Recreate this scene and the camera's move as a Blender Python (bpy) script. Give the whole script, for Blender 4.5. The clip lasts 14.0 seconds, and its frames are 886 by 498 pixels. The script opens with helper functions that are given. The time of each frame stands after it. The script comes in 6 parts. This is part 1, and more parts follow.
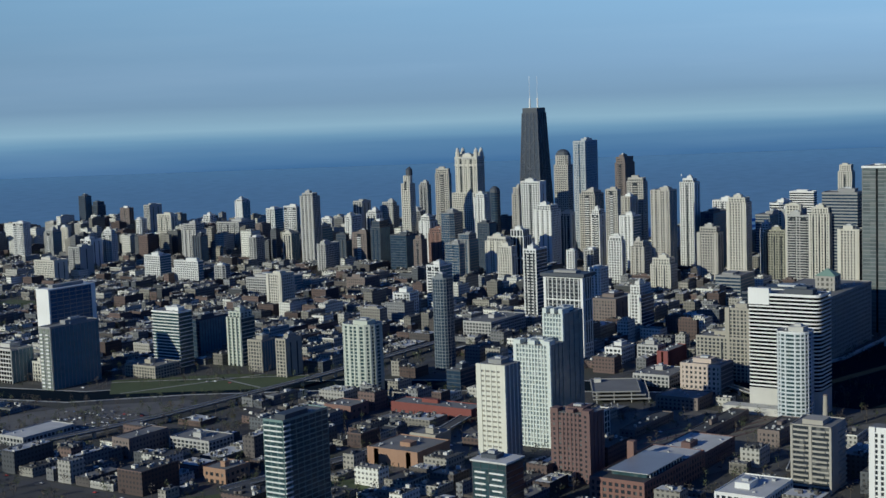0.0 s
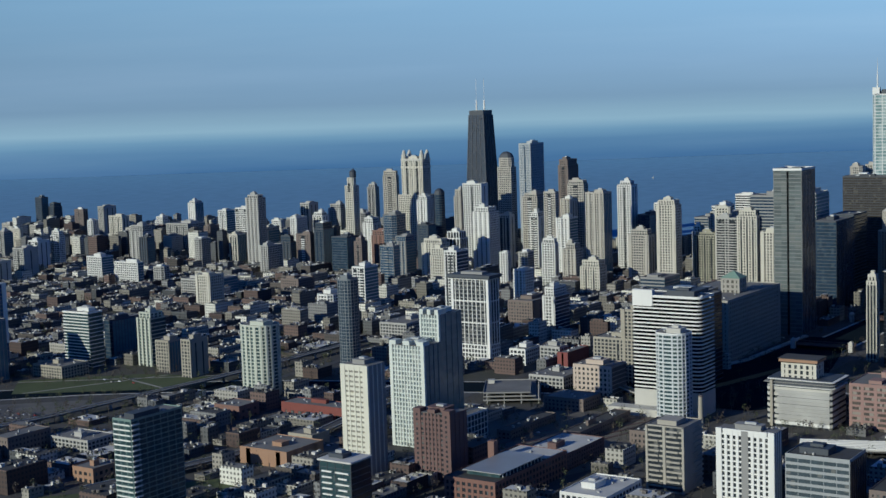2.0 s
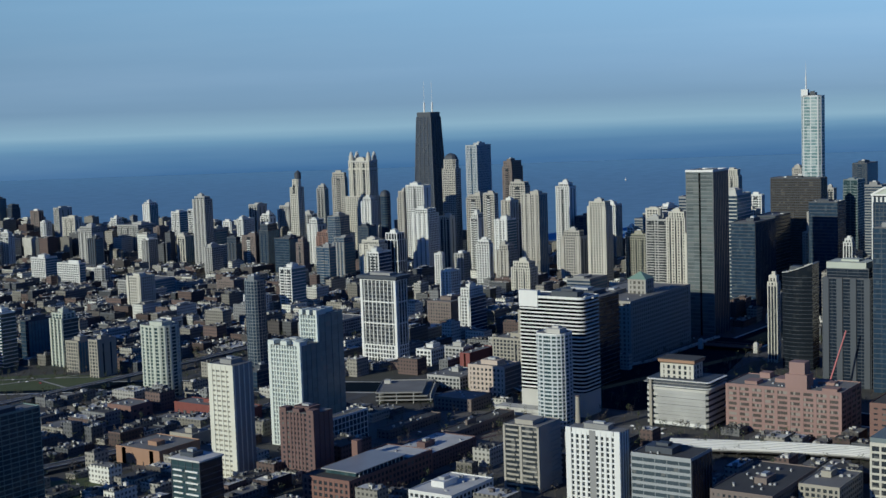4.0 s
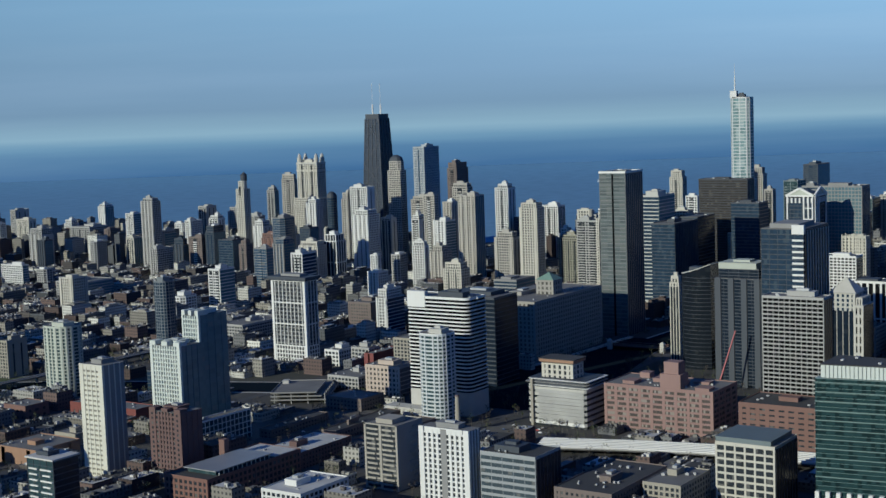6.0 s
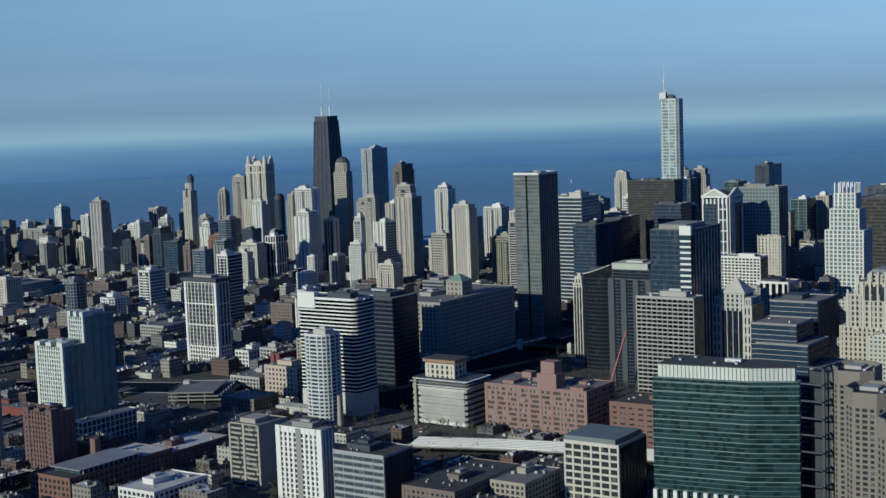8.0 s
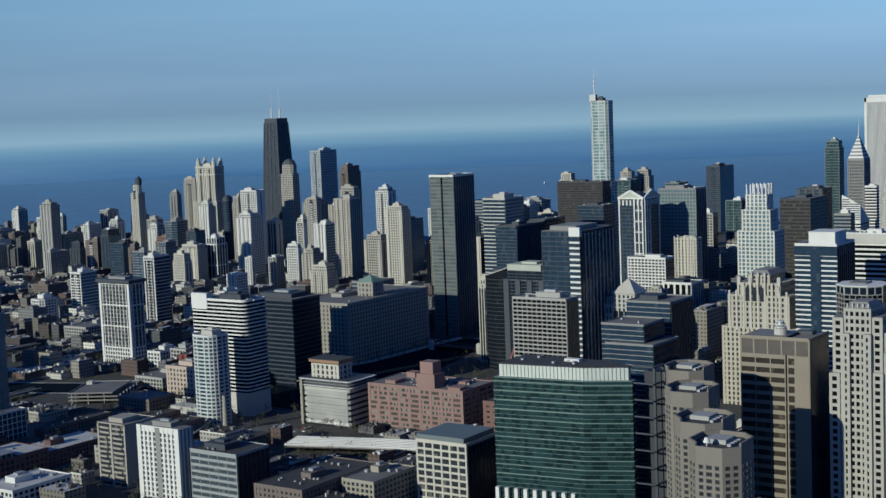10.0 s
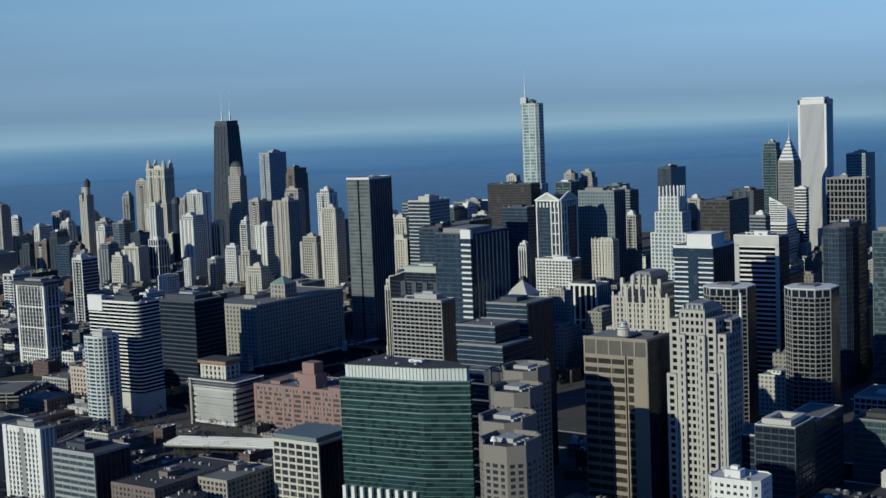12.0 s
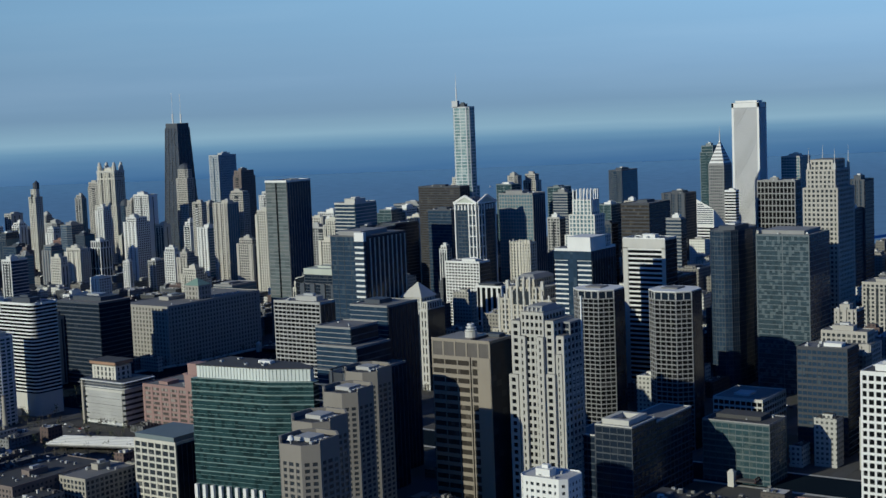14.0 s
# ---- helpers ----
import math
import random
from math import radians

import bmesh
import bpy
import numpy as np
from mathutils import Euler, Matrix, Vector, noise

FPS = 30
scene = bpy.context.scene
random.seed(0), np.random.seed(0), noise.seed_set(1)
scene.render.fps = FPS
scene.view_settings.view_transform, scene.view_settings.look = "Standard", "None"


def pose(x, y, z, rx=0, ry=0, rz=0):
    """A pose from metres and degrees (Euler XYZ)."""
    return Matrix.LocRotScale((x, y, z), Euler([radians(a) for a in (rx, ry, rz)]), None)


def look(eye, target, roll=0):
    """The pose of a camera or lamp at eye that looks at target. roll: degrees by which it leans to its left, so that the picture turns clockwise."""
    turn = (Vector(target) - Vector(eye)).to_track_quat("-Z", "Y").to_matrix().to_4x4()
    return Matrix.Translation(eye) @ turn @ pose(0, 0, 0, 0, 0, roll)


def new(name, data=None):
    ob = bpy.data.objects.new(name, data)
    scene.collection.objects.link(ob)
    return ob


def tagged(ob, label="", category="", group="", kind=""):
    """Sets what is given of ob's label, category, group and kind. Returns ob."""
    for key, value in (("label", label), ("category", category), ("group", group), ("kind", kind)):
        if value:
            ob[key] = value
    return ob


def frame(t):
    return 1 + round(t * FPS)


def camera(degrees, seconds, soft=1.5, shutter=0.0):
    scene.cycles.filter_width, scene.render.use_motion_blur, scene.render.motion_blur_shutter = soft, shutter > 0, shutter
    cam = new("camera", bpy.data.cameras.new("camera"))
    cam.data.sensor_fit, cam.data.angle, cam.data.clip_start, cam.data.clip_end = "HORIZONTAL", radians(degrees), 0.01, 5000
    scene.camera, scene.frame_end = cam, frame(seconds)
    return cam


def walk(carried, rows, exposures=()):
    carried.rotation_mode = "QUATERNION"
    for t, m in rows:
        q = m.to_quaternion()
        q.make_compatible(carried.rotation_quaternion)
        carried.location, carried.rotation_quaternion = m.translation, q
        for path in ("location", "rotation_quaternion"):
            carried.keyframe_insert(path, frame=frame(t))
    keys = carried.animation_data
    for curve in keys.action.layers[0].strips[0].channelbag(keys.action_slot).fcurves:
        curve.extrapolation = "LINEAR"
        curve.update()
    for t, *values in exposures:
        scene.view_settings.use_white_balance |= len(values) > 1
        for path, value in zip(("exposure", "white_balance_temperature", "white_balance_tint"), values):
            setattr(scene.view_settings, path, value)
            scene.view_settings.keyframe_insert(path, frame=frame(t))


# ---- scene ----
# all sizes below are those of the real city; the model stands at this share of them
SCALE = 0.57
cam = camera(34.37, 14.0, soft=1.5)
PATH = [
    (0.0, -2601.7, 75.9, 376.8, -56.145, -6.033, 2.058),
    (0.5, -2584.1, 46.4, 375.3, -56.111, -6.003, 2.017),
    (1.0, -2566.6, 16.9, 373.9, -56.075, -5.974, 1.984),
    (1.5, -2549.3, -12.7, 372.5, -56.037, -5.947, 1.961),
    (2.0, -2532.0, -42.4, 371.2, -55.998, -5.922, 1.945),
    (2.5, -2514.9, -72.1, 369.9, -55.957, -5.898, 1.936),
    (3.0, -2497.9, -102.0, 368.7, -55.915, -5.876, 1.935),
    (3.5, -2481.1, -131.9, 367.5, -55.872, -5.855, 1.939),
    (4.0, -2464.3, -161.9, 366.3, -55.828, -5.836, 1.948),
    (4.5, -2447.7, -192.0, 365.3, -55.783, -5.817, 1.962),
    (5.0, -2431.1, -222.1, 364.2, -55.738, -5.800, 1.981),
    (5.5, -2414.7, -252.4, 363.2, -55.692, -5.783, 2.003),
    (6.0, -2398.5, -282.7, 362.3, -55.645, -5.768, 2.027),
    (6.5, -2382.3, -313.1, 361.4, -55.598, -5.754, 2.054),
    (7.0, -2366.2, -343.6, 360.5, -55.551, -5.740, 2.083),
    (7.5, -2350.3, -374.2, 359.7, -55.504, -5.727, 2.112),
    (8.0, -2334.5, -404.8, 359.0, -55.457, -5.715, 2.142),
    (8.5, -2318.8, -435.5, 358.3, -55.410, -5.703, 2.171),
    (9.0, -2303.3, -466.3, 357.6, -55.364, -5.692, 2.200),
    (9.5, -2287.8, -497.2, 357.0, -55.318, -5.681, 2.227),
    (10.0, -2272.5, -528.2, 356.4, -55.273, -5.670, 2.251),
    (10.5, -2257.3, -559.2, 355.9, -55.228, -5.660, 2.273),
    (11.0, -2242.2, -590.4, 355.5, -55.184, -5.650, 2.292),
    (11.5, -2227.2, -621.6, 355.0, -55.142, -5.640, 2.306),
    (12.0, -2212.4, -652.9, 354.7, -55.100, -5.629, 2.316),
    (12.5, -2197.6, -684.2, 354.3, -55.060, -5.619, 2.320),
    (13.0, -2183.0, -715.7, 354.1, -55.021, -5.609, 2.319),
    (13.5, -2168.5, -747.2, 353.8, -54.983, -5.598, 2.310),
    (14.0, -2154.1, -778.8, 353.7, -54.948, -5.587, 2.295),
]
walk(cam, [(t, pose(SCALE * x, SCALE * y, SCALE * z, 90 + pitch, roll, yaw)) for t, x, y, z, yaw, pitch, roll in PATH], [(0.0, -0.39, 5900.0, 1.0), (14.0, -0.46, 5900.0, 1.0)])

# ---- light: late afternoon sun from a little north of west, clear sky ----
SUN_AZIMUTH, SUN_HEIGHT = 284.5, 18.5
world = bpy.data.worlds.new("sky")
scene.world = world
world.use_nodes = True
wn = world.node_tree
sky = wn.nodes.new("ShaderNodeTexSky")
sky.sky_type, sky.sun_disc = "NISHITA", False
sky.ozone_density, sky.dust_density, sky.air_density = 6.0, 0.2, 1.2
sky.sun_elevation, sky.sun_rotation = radians(SUN_HEIGHT), radians(SUN_AZIMUTH)
wn.nodes["Background"].inputs[1].default_value = 0.054
clear = wn.nodes.new("ShaderNodeMix")
clear.data_type, clear.blend_type = "RGBA", "MULTIPLY"
clear.inputs[0].default_value, clear.inputs[7].default_value = 1.0, (0.42, 0.93, 1.84, 1)
wn.links.new(sky.outputs[0], clear.inputs[6])
wn.links.new(clear.outputs[2], wn.nodes["Background"].inputs[0])
sun = new("sun", bpy.data.lights.new("sun", "SUN"))
sun.data.energy, sun.data.angle, sun.data.color = 4.75, radians(0.5), (1.0, 0.905, 0.725)
sa, se = radians(SUN_AZIMUTH), radians(SUN_HEIGHT)
sun.matrix_world = look((math.sin(sa) * math.cos(se) * 900, math.cos(sa) * math.cos(se) * 900, math.sin(se) * 900 + 300), (0, 0, 300))


# ---- materials ----
def lin(r, g, b):
    """Linear colour from 0 to 255 display values."""
    return tuple(((c / 255) / 12.92 if c < 10 else ((c / 255 + 0.055) / 1.055) ** 2.4) for c in (r, g, b)) + (1,)


class Nodes:
    """A short way to wire a node tree."""

    def __init__(self, name):
        self.mat = bpy.data.materials.new(name)
        self.mat.use_nodes = True
        self.t = self.mat.node_tree
        self.bsdf = self.t.nodes["Principled BSDF"]

    def add(self, kind, **ins):
        n = self.t.nodes.new(kind)
        for k, v in ins.items():
            self.put(n.inputs[k.replace("_", " ")], v)
        return n

    def put(self, socket, v):
        if isinstance(v, bpy.types.NodeSocket):
            self.t.links.new(v, socket)
        else:
            socket.default_value = v

    def math(self, op, a, b=0.0):
        n = self.t.nodes.new("ShaderNodeMath")
        n.operation = op
        self.put(n.inputs[0], a)
        self.put(n.inputs[1], b)
        return n.outputs[0]

    def mix(self, f, a, b, blend="MIX"):
        n = self.t.nodes.new("ShaderNodeMix")
        n.data_type, n.blend_type = "RGBA", blend
        self.put(n.inputs[0], f)
        self.put(n.inputs[6], a)
        self.put(n.inputs[7], b)
        return n.outputs[2]

    def position(self):
        return self.stretched(1, 1, 1)

    def stretched(self, x, y, z):
        n = self.t.nodes.new("ShaderNodeVectorMath")
        n.operation = "MULTIPLY"
        self.put(n.inputs[0], self.t.nodes.new("ShaderNodeNewGeometry").outputs["Position"])
        n.inputs[1].default_value = (x / SCALE, y / SCALE, z / SCALE)
        return n.outputs[0]

    def noise(self, vector, scale, detail=3.0):
        n = self.add("ShaderNodeTexNoise", Vector=vector, Scale=scale, Detail=detail)
        return n.outputs["Fac"]


def rgb(c):
    return (*c, 1)


def masonry(name, colour, rough=0.85, stain=0.35, streak=0.25, metal=0.0, bump=0.3):
    """Wall or roof surface with grime in patches, vertical rain streaks and fine grain."""
    n = Nodes(name)
    dark = tuple(c * 0.55 for c in colour)
    light = tuple(min(0.9, c * 1.18 + 0.01) for c in colour)
    big = n.noise(n.position(), 0.045, 4)
    run = n.noise(n.stretched(0.5, 0.5, 0.03), 1.0, 3)
    fine = n.noise(n.position(), 1.6, 2)
    rnd = n.t.nodes.new("ShaderNodeObjectInfo").outputs["Random"]
    c = n.mix(n.math("MULTIPLY", big, stain * 1.6), rgb(light), rgb(dark))
    c = n.mix(n.math("MULTIPLY", run, streak), c, rgb(dark))
    c = n.mix(n.math("MULTIPLY", fine, 0.25), c, rgb(tuple(0.75 * v for v in colour)))
    c = n.mix(n.math("MULTIPLY", rnd, 0.22), c, rgb(tuple(0.8 * v for v in colour)))
    n.put(n.bsdf.inputs["Base Color"], c)
    n.put(n.bsdf.inputs["Roughness"], n.math("ADD", n.math("MULTIPLY", fine, 0.2), rough - 0.1))
    n.bsdf.inputs["Metallic"].default_value = metal
    b = n.add("ShaderNodeBump", Strength=bump, Distance=0.05, Height=fine)
    n.put(n.bsdf.inputs["Normal"], b.outputs[0])
    return n.mat


def glazing(name, colour, blind=(0.2, 0.2, 0.19), share=0.1, rough=0.12, floor=3.5, bay=3.0, vary=0.6):
    """Window glass: each pane takes its own depth of colour, and some have drawn blinds."""
    n = Nodes(name)
    sep = n.add("ShaderNodeSeparateXYZ", Vector=n.position())
    u = n.math("FLOOR", n.math("DIVIDE", n.math("ADD", sep.outputs[0], n.math("MULTIPLY", sep.outputs[1], 0.97)), bay * 1.3))
    v = n.math("FLOOR", n.math("DIVIDE", sep.outputs[2], floor * 1.5))
    comb = n.add("ShaderNodeCombineXYZ", X=u, Y=v)
    cell = n.t.nodes.new("ShaderNodeTexWhiteNoise")
    cell.noise_dimensions = "2D"
    n.put(cell.inputs["Vector"], comb.outputs[0])
    pick = cell.outputs["Value"]
    wave = n.noise(n.position(), 0.05, 3)
    c = n.mix(n.math("MULTIPLY", pick, vary), rgb(colour), rgb(tuple(0.25 * k for k in colour)))
    c = n.mix(n.math("MULTIPLY", wave, 0.4), c, rgb(tuple(min(1, 1.5 * k) for k in colour)))
    drawn = n.math("GREATER_THAN", pick, 1.0 - share)
    c = n.mix(n.math("MULTIPLY", drawn, 0.55), c, rgb(blind))
    n.put(n.bsdf.inputs["Base Color"], c)
    n.put(n.bsdf.inputs["Roughness"], n.math("ADD", rough, n.math("MULTIPLY", pick, 0.12)))
    n.bsdf.inputs["IOR"].default_value = 1.5
    n.bsdf.inputs["Specular IOR Level"].default_value = 0.22
    b = n.add("ShaderNodeBump", Strength=0.06, Distance=0.3, Height=n.noise(n.position(), 0.35, 1))
    n.put(n.bsdf.inputs["Normal"], b.outputs[0])
    return n.mat


CONCRETE = masonry("weathered_concrete", (0.41, 0.405, 0.385))
PALE = masonry("pale_concrete", (0.52, 0.51, 0.47))
WHITE = masonry("white_panel", (0.74, 0.74, 0.71), stain=0.3, streak=0.25)
CREAM = masonry("cream_stone", (0.57, 0.545, 0.47))
TAN = masonry("tan_stone", (0.46, 0.435, 0.385), stain=0.45, streak=0.4)
SAND = masonry("buff_brick", (0.35, 0.325, 0.27))
BROWN = masonry("brown_brick", (0.18, 0.145, 0.13))
RED = masonry("red_brick", (0.20, 0.115, 0.095))
ORANGE = masonry("orange_brick", (0.33, 0.20, 0.13))
PINK = masonry("pink_stone", (0.52, 0.43, 0.36))
GREY = masonry("grey_stone", (0.27, 0.27, 0.265))
SLATE = masonry("dark_metal_panel", (0.045, 0.056, 0.074), rough=0.6)
BLACK = masonry("black_steel", (0.026, 0.032, 0.045), rough=0.6)
GOLD = masonry("gold_brown_granite", (0.265, 0.23, 0.18), rough=0.5)
PALEGREEN = masonry("pale_green_concrete", (0.48, 0.51, 0.44))
TEAL = masonry("green_metal_frame", (0.17, 0.25, 0.235), rough=0.45)
COPPER = masonry("green_copper_roof", (0.20, 0.31, 0.25), rough=0.7)
ROOF_DARK = masonry("tar_roof", (0.065, 0.065, 0.065), stain=0.6)
ROOF_GREY = masonry("gravel_roof", (0.21, 0.205, 0.195), stain=0.6)
ROOF_WHITE = masonry("white_membrane_roof", (0.62, 0.61, 0.58), stain=0.6)
METAL = masonry("galvanised_metal", (0.42, 0.43, 0.44), rough=0.5, metal=0.5)
RUST = masonry("red_brown_painted_steel", (0.085, 0.04, 0.04), rough=0.6)
G_DARK = glazing("dark_window_glass", (0.035, 0.042, 0.05))
G_BLUE = glazing("blue_window_glass", (0.035, 0.075, 0.13), share=0.08)
G_NAVY = glazing("navy_window_glass", (0.024, 0.046, 0.078), blind=(0.07, 0.10, 0.13), share=0.08, vary=0.5)
# near-black glass; on south sides the shade is put into its colour
G_SHADE = glazing("dark_and_shade_toned_glass", (0.013, 0.021, 0.035), blind=(0.035, 0.045, 0.06), share=0.08, vary=0.45, bay=6.0)
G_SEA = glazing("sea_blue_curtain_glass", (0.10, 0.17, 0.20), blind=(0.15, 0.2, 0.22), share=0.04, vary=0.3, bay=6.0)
G_GREEN = glazing("green_window_glass", (0.024, 0.054, 0.058), blind=(0.006, 0.014, 0.016), share=0.32, vary=0.6, floor=2.65, bay=2.3)
G_TEAL = glazing("teal_window_glass", (0.035, 0.066, 0.076), blind=(0.09, 0.12, 0.12), share=0.2)
G_PALE = glazing("pale_window_glass", (0.17, 0.21, 0.22), blind=(0.5, 0.52, 0.5), share=0.25)
G_BLACK = glazing("black_window_glass", (0.008, 0.009, 0.011), blind=(0.05, 0.05, 0.05), share=0.06)
G_MILK = glazing("curtained_window_glass", (0.25, 0.24, 0.205), share=0.2, vary=0.35)
G_BRONZE = glazing("bronze_window_glass", (0.045, 0.04, 0.034), blind=(0.14, 0.12, 0.10))


# ---- mesh building ----
class Shape:
    """Vertices and faces gathered from prisms and boxes, each with its material slot."""

    def __init__(self):
        self.v, self.f, self.m = [], [], []

    def prism(self, poly, z0, z1, slot=0, top=None, taper=None):
        up = taper or poly
        k, b = len(poly), len(self.v)
        self.v += [(x, y, z0) for x, y in poly] + [(x, y, z1) for x, y in up]
        for i in range(k):
            j = (i + 1) % k
            self.f.append((b + i, b + j, b + k + j, b + k + i))
            self.m.append(slot)
        self.f.append(tuple(b + k + i for i in range(k)))
        self.m.append(slot if top is None else top)
        self.f.append(tuple(b + i for i in reversed(range(k))))
        self.m.append(slot)
        return self

    def box(self, x0, y0, z0, x1, y1, z1, slot=0, top=None):
        return self.prism(((x0, y0), (x1, y0), (x1, y1), (x0, y1)), z0, z1, slot, top)

    def ring(self, outer, inner, z0, z1):
        """An upright rim between two footprints."""
        k, b = len(outer), len(self.v)
        for q, z in ((outer, z0), (outer, z1), (inner, z1), (inner, z0)):
            self.v += [(x, y, z) for x, y in q]
        for r in range(4):
            for i in range(k):
                j, t = (i + 1) % k, (r + 1) % 4
                self.f.append((b + r * k + i, b + r * k + j, b + t * k + j, b + t * k + i))
                self.m.append(0)
        return self

    def cone(self, poly, z0, apex):
        k, b = len(poly), len(self.v)
        self.v += [(x, y, z0) for x, y in poly] + [apex]
        for i in range(k):
            self.f.append((b + i, b + (i + 1) % k, b + k))
            self.m.append(0)
        return self

    def beam(self, a, c, r, slot=0):
        """A square bar from a to c."""
        a, c = Vector(a), Vector(c)
        d = (c - a).normalized()
        s = d.cross(Vector((0, 0, 1)) if abs(d.z) < 0.9 else Vector((1, 0, 0))).normalized() * r
        u = d.cross(s).normalized() * r
        b = len(self.v)
        self.v += [tuple(p + q) for p in (a, c) for q in (s + u, s - u, -s - u, -s + u)]
        for q in ((0, 1, 5, 4), (1, 2, 6, 5), (2, 3, 7, 6), (3, 0, 4, 7), (3, 2, 1, 0), (4, 5, 6, 7)):
            self.f.append(tuple(b + i for i in q))
            self.m.append(slot)
        return self

    def mesh(self, name, *mats):
        me = bpy.data.meshes.new(name)
        me.from_pydata(self.v, [], self.f)
        for m in mats:
            me.materials.append(m)
        me.polygons.foreach_set("material_index", self.m)
        me.update()
        return me


def part(name, shape, material, parent, label="", kind=""):
    """Links a shape (or a finished mesh) as one mesh object under a thing or under a part."""
    me = shape if isinstance(shape, bpy.types.Mesh) else shape.mesh(name, *(material if isinstance(material, tuple) else (material,)))
    ob = new(name, me)
    ob.parent = parent
    return tagged(ob, label, kind=kind)


def thing(name, label, category, x=0, y=0, z=0, group="", kind=""):
    ob = new(name)
    ob.location = (SCALE * x, SCALE * y, SCALE * z)
    ob.scale = (SCALE, SCALE, SCALE)
    return tagged(ob, label, category, group, kind)


def placed(name, mesh):
    """A piece of the setting, given in city metres."""
    ob = new(name, mesh)
    ob.scale = (SCALE, SCALE, SCALE)
    return ob


def rect(w, d, x=0, y=0):
    return [(x, y), (x + w, y), (x + w, y + d), (x, y + d)]


def chamfer(w, d, c, x=0, y=0):
    return [(x + c, y), (x + w - c, y), (x + w, y + c), (x + w, y + d - c), (x + w - c, y + d), (x + c, y + d), (x, y + d - c), (x, y + c)]


def oval(w, d, n=16, x=0, y=0, power=1.0):
    out = []
    for i in range(n):
        a = 2 * math.pi * (i + 0.5) / n
        c, s = math.cos(a), math.sin(a)
        out.append((x + w / 2 + w / 2 * math.copysign(abs(c) ** power, c), y + d / 2 + d / 2 * math.copysign(abs(s) ** power, s)))
    return out


def grown(poly, p):
    """A convex footprint moved outward by p."""
    k, out = len(poly), []
    for i in range(k):
        a, b, c = Vector(poly[i - 1]), Vector(poly[i]), Vector(poly[(i + 1) % k])
        d1, d2 = (b - a).normalized(), (c - b).normalized()
        n1, n2 = Vector((d1.y, -d1.x)), Vector((d2.y, -d2.x))
        m = n1 + n2
        m = m / max(0.2, m.dot(n1))
        q = b + m * p
        out.append((q.x, q.y))
    return out


def centre(poly):
    return sum(p[0] for p in poly) / len(poly), sum(p[1] for p in poly) / len(poly)


# ---- facade kinds: floor height, share of solid band, bay width, share of pier, depth of relief ----
def kind_of(wall, glass, fh=3.5, band=0.4, bay=5.0, pier=0.35, proud=0.4):
    return dict(wall=wall, glass=glass, fh=fh, band=band, bay=bay, pier=pier, proud=proud)


STOREY, BAY = 1.5, 1.3  # storey heights and bays below are given in small units


def facade(parent, poly, z0, z1, k, single=False):
    """One storeyed block: glass core, a slab edge at each floor and piers between the windows."""
    wall, glass, proud = k["wall"], k["glass"], k["proud"]
    part("glazed_core", Shape().prism(grown(poly, -proud), z0, z1 - 0.05), glass, parent)
    n = max(1, round((z1 - z0) / (k["fh"] * STOREY)))
    step = (z1 - z0) / n
    frame_mesh = Shape()
    if k["band"] > 0:
        bh = step * k["band"]
        if single:
            me = Shape().prism(poly, -bh, 0).mesh("floor_band", wall)
            for i in range(n):
                part("floor_band", me, wall, parent).location.z = z1 - i * step
        else:
            for i in range(n):
                frame_mesh.prism(poly, z1 - i * step - bh, z1 - i * step)
    if k["pier"] > 0:
        bay = k["bay"] * BAY
        pw = bay * k["pier"]
        me = Shape().box(-pw / 2, -0.06, z0, pw / 2, proud + 0.3, z1 + 0.02).mesh("pier", wall) if single else None
        for i in range(len(poly)):
            a, b = Vector(poly[i]), Vector(poly[(i + 1) % len(poly)])
            length = (b - a).length
            nb = max(1, round(length / bay))
            if length < pw * 1.2:
                continue
            d = (b - a).normalized()
            inward = Vector((-d.y, d.x))
            for j in range(nb + 1):
                at = min(max(length * j / nb, pw / 2 - 0.03), length - pw / 2 + 0.03)
                c = a + d * at
                if single:
                    ob = part("pier", me, wall, parent)
                    ob.location.xy = c
                    ob.rotation_euler.z = math.atan2(d.y, d.x)
                else:
                    p, q = c - d * pw / 2 - inward * 0.06, c + d * pw / 2 - inward * 0.06
                    r, t = q + inward * (proud + 0.36), p + inward * (proud + 0.36)
                    frame_mesh.prism([tuple(p), tuple(q), tuple(r), tuple(t)], z0, z1 + 0.02)
    if frame_mesh.v:
        part("facade_frame", frame_mesh, wall, parent, kind="stuff")


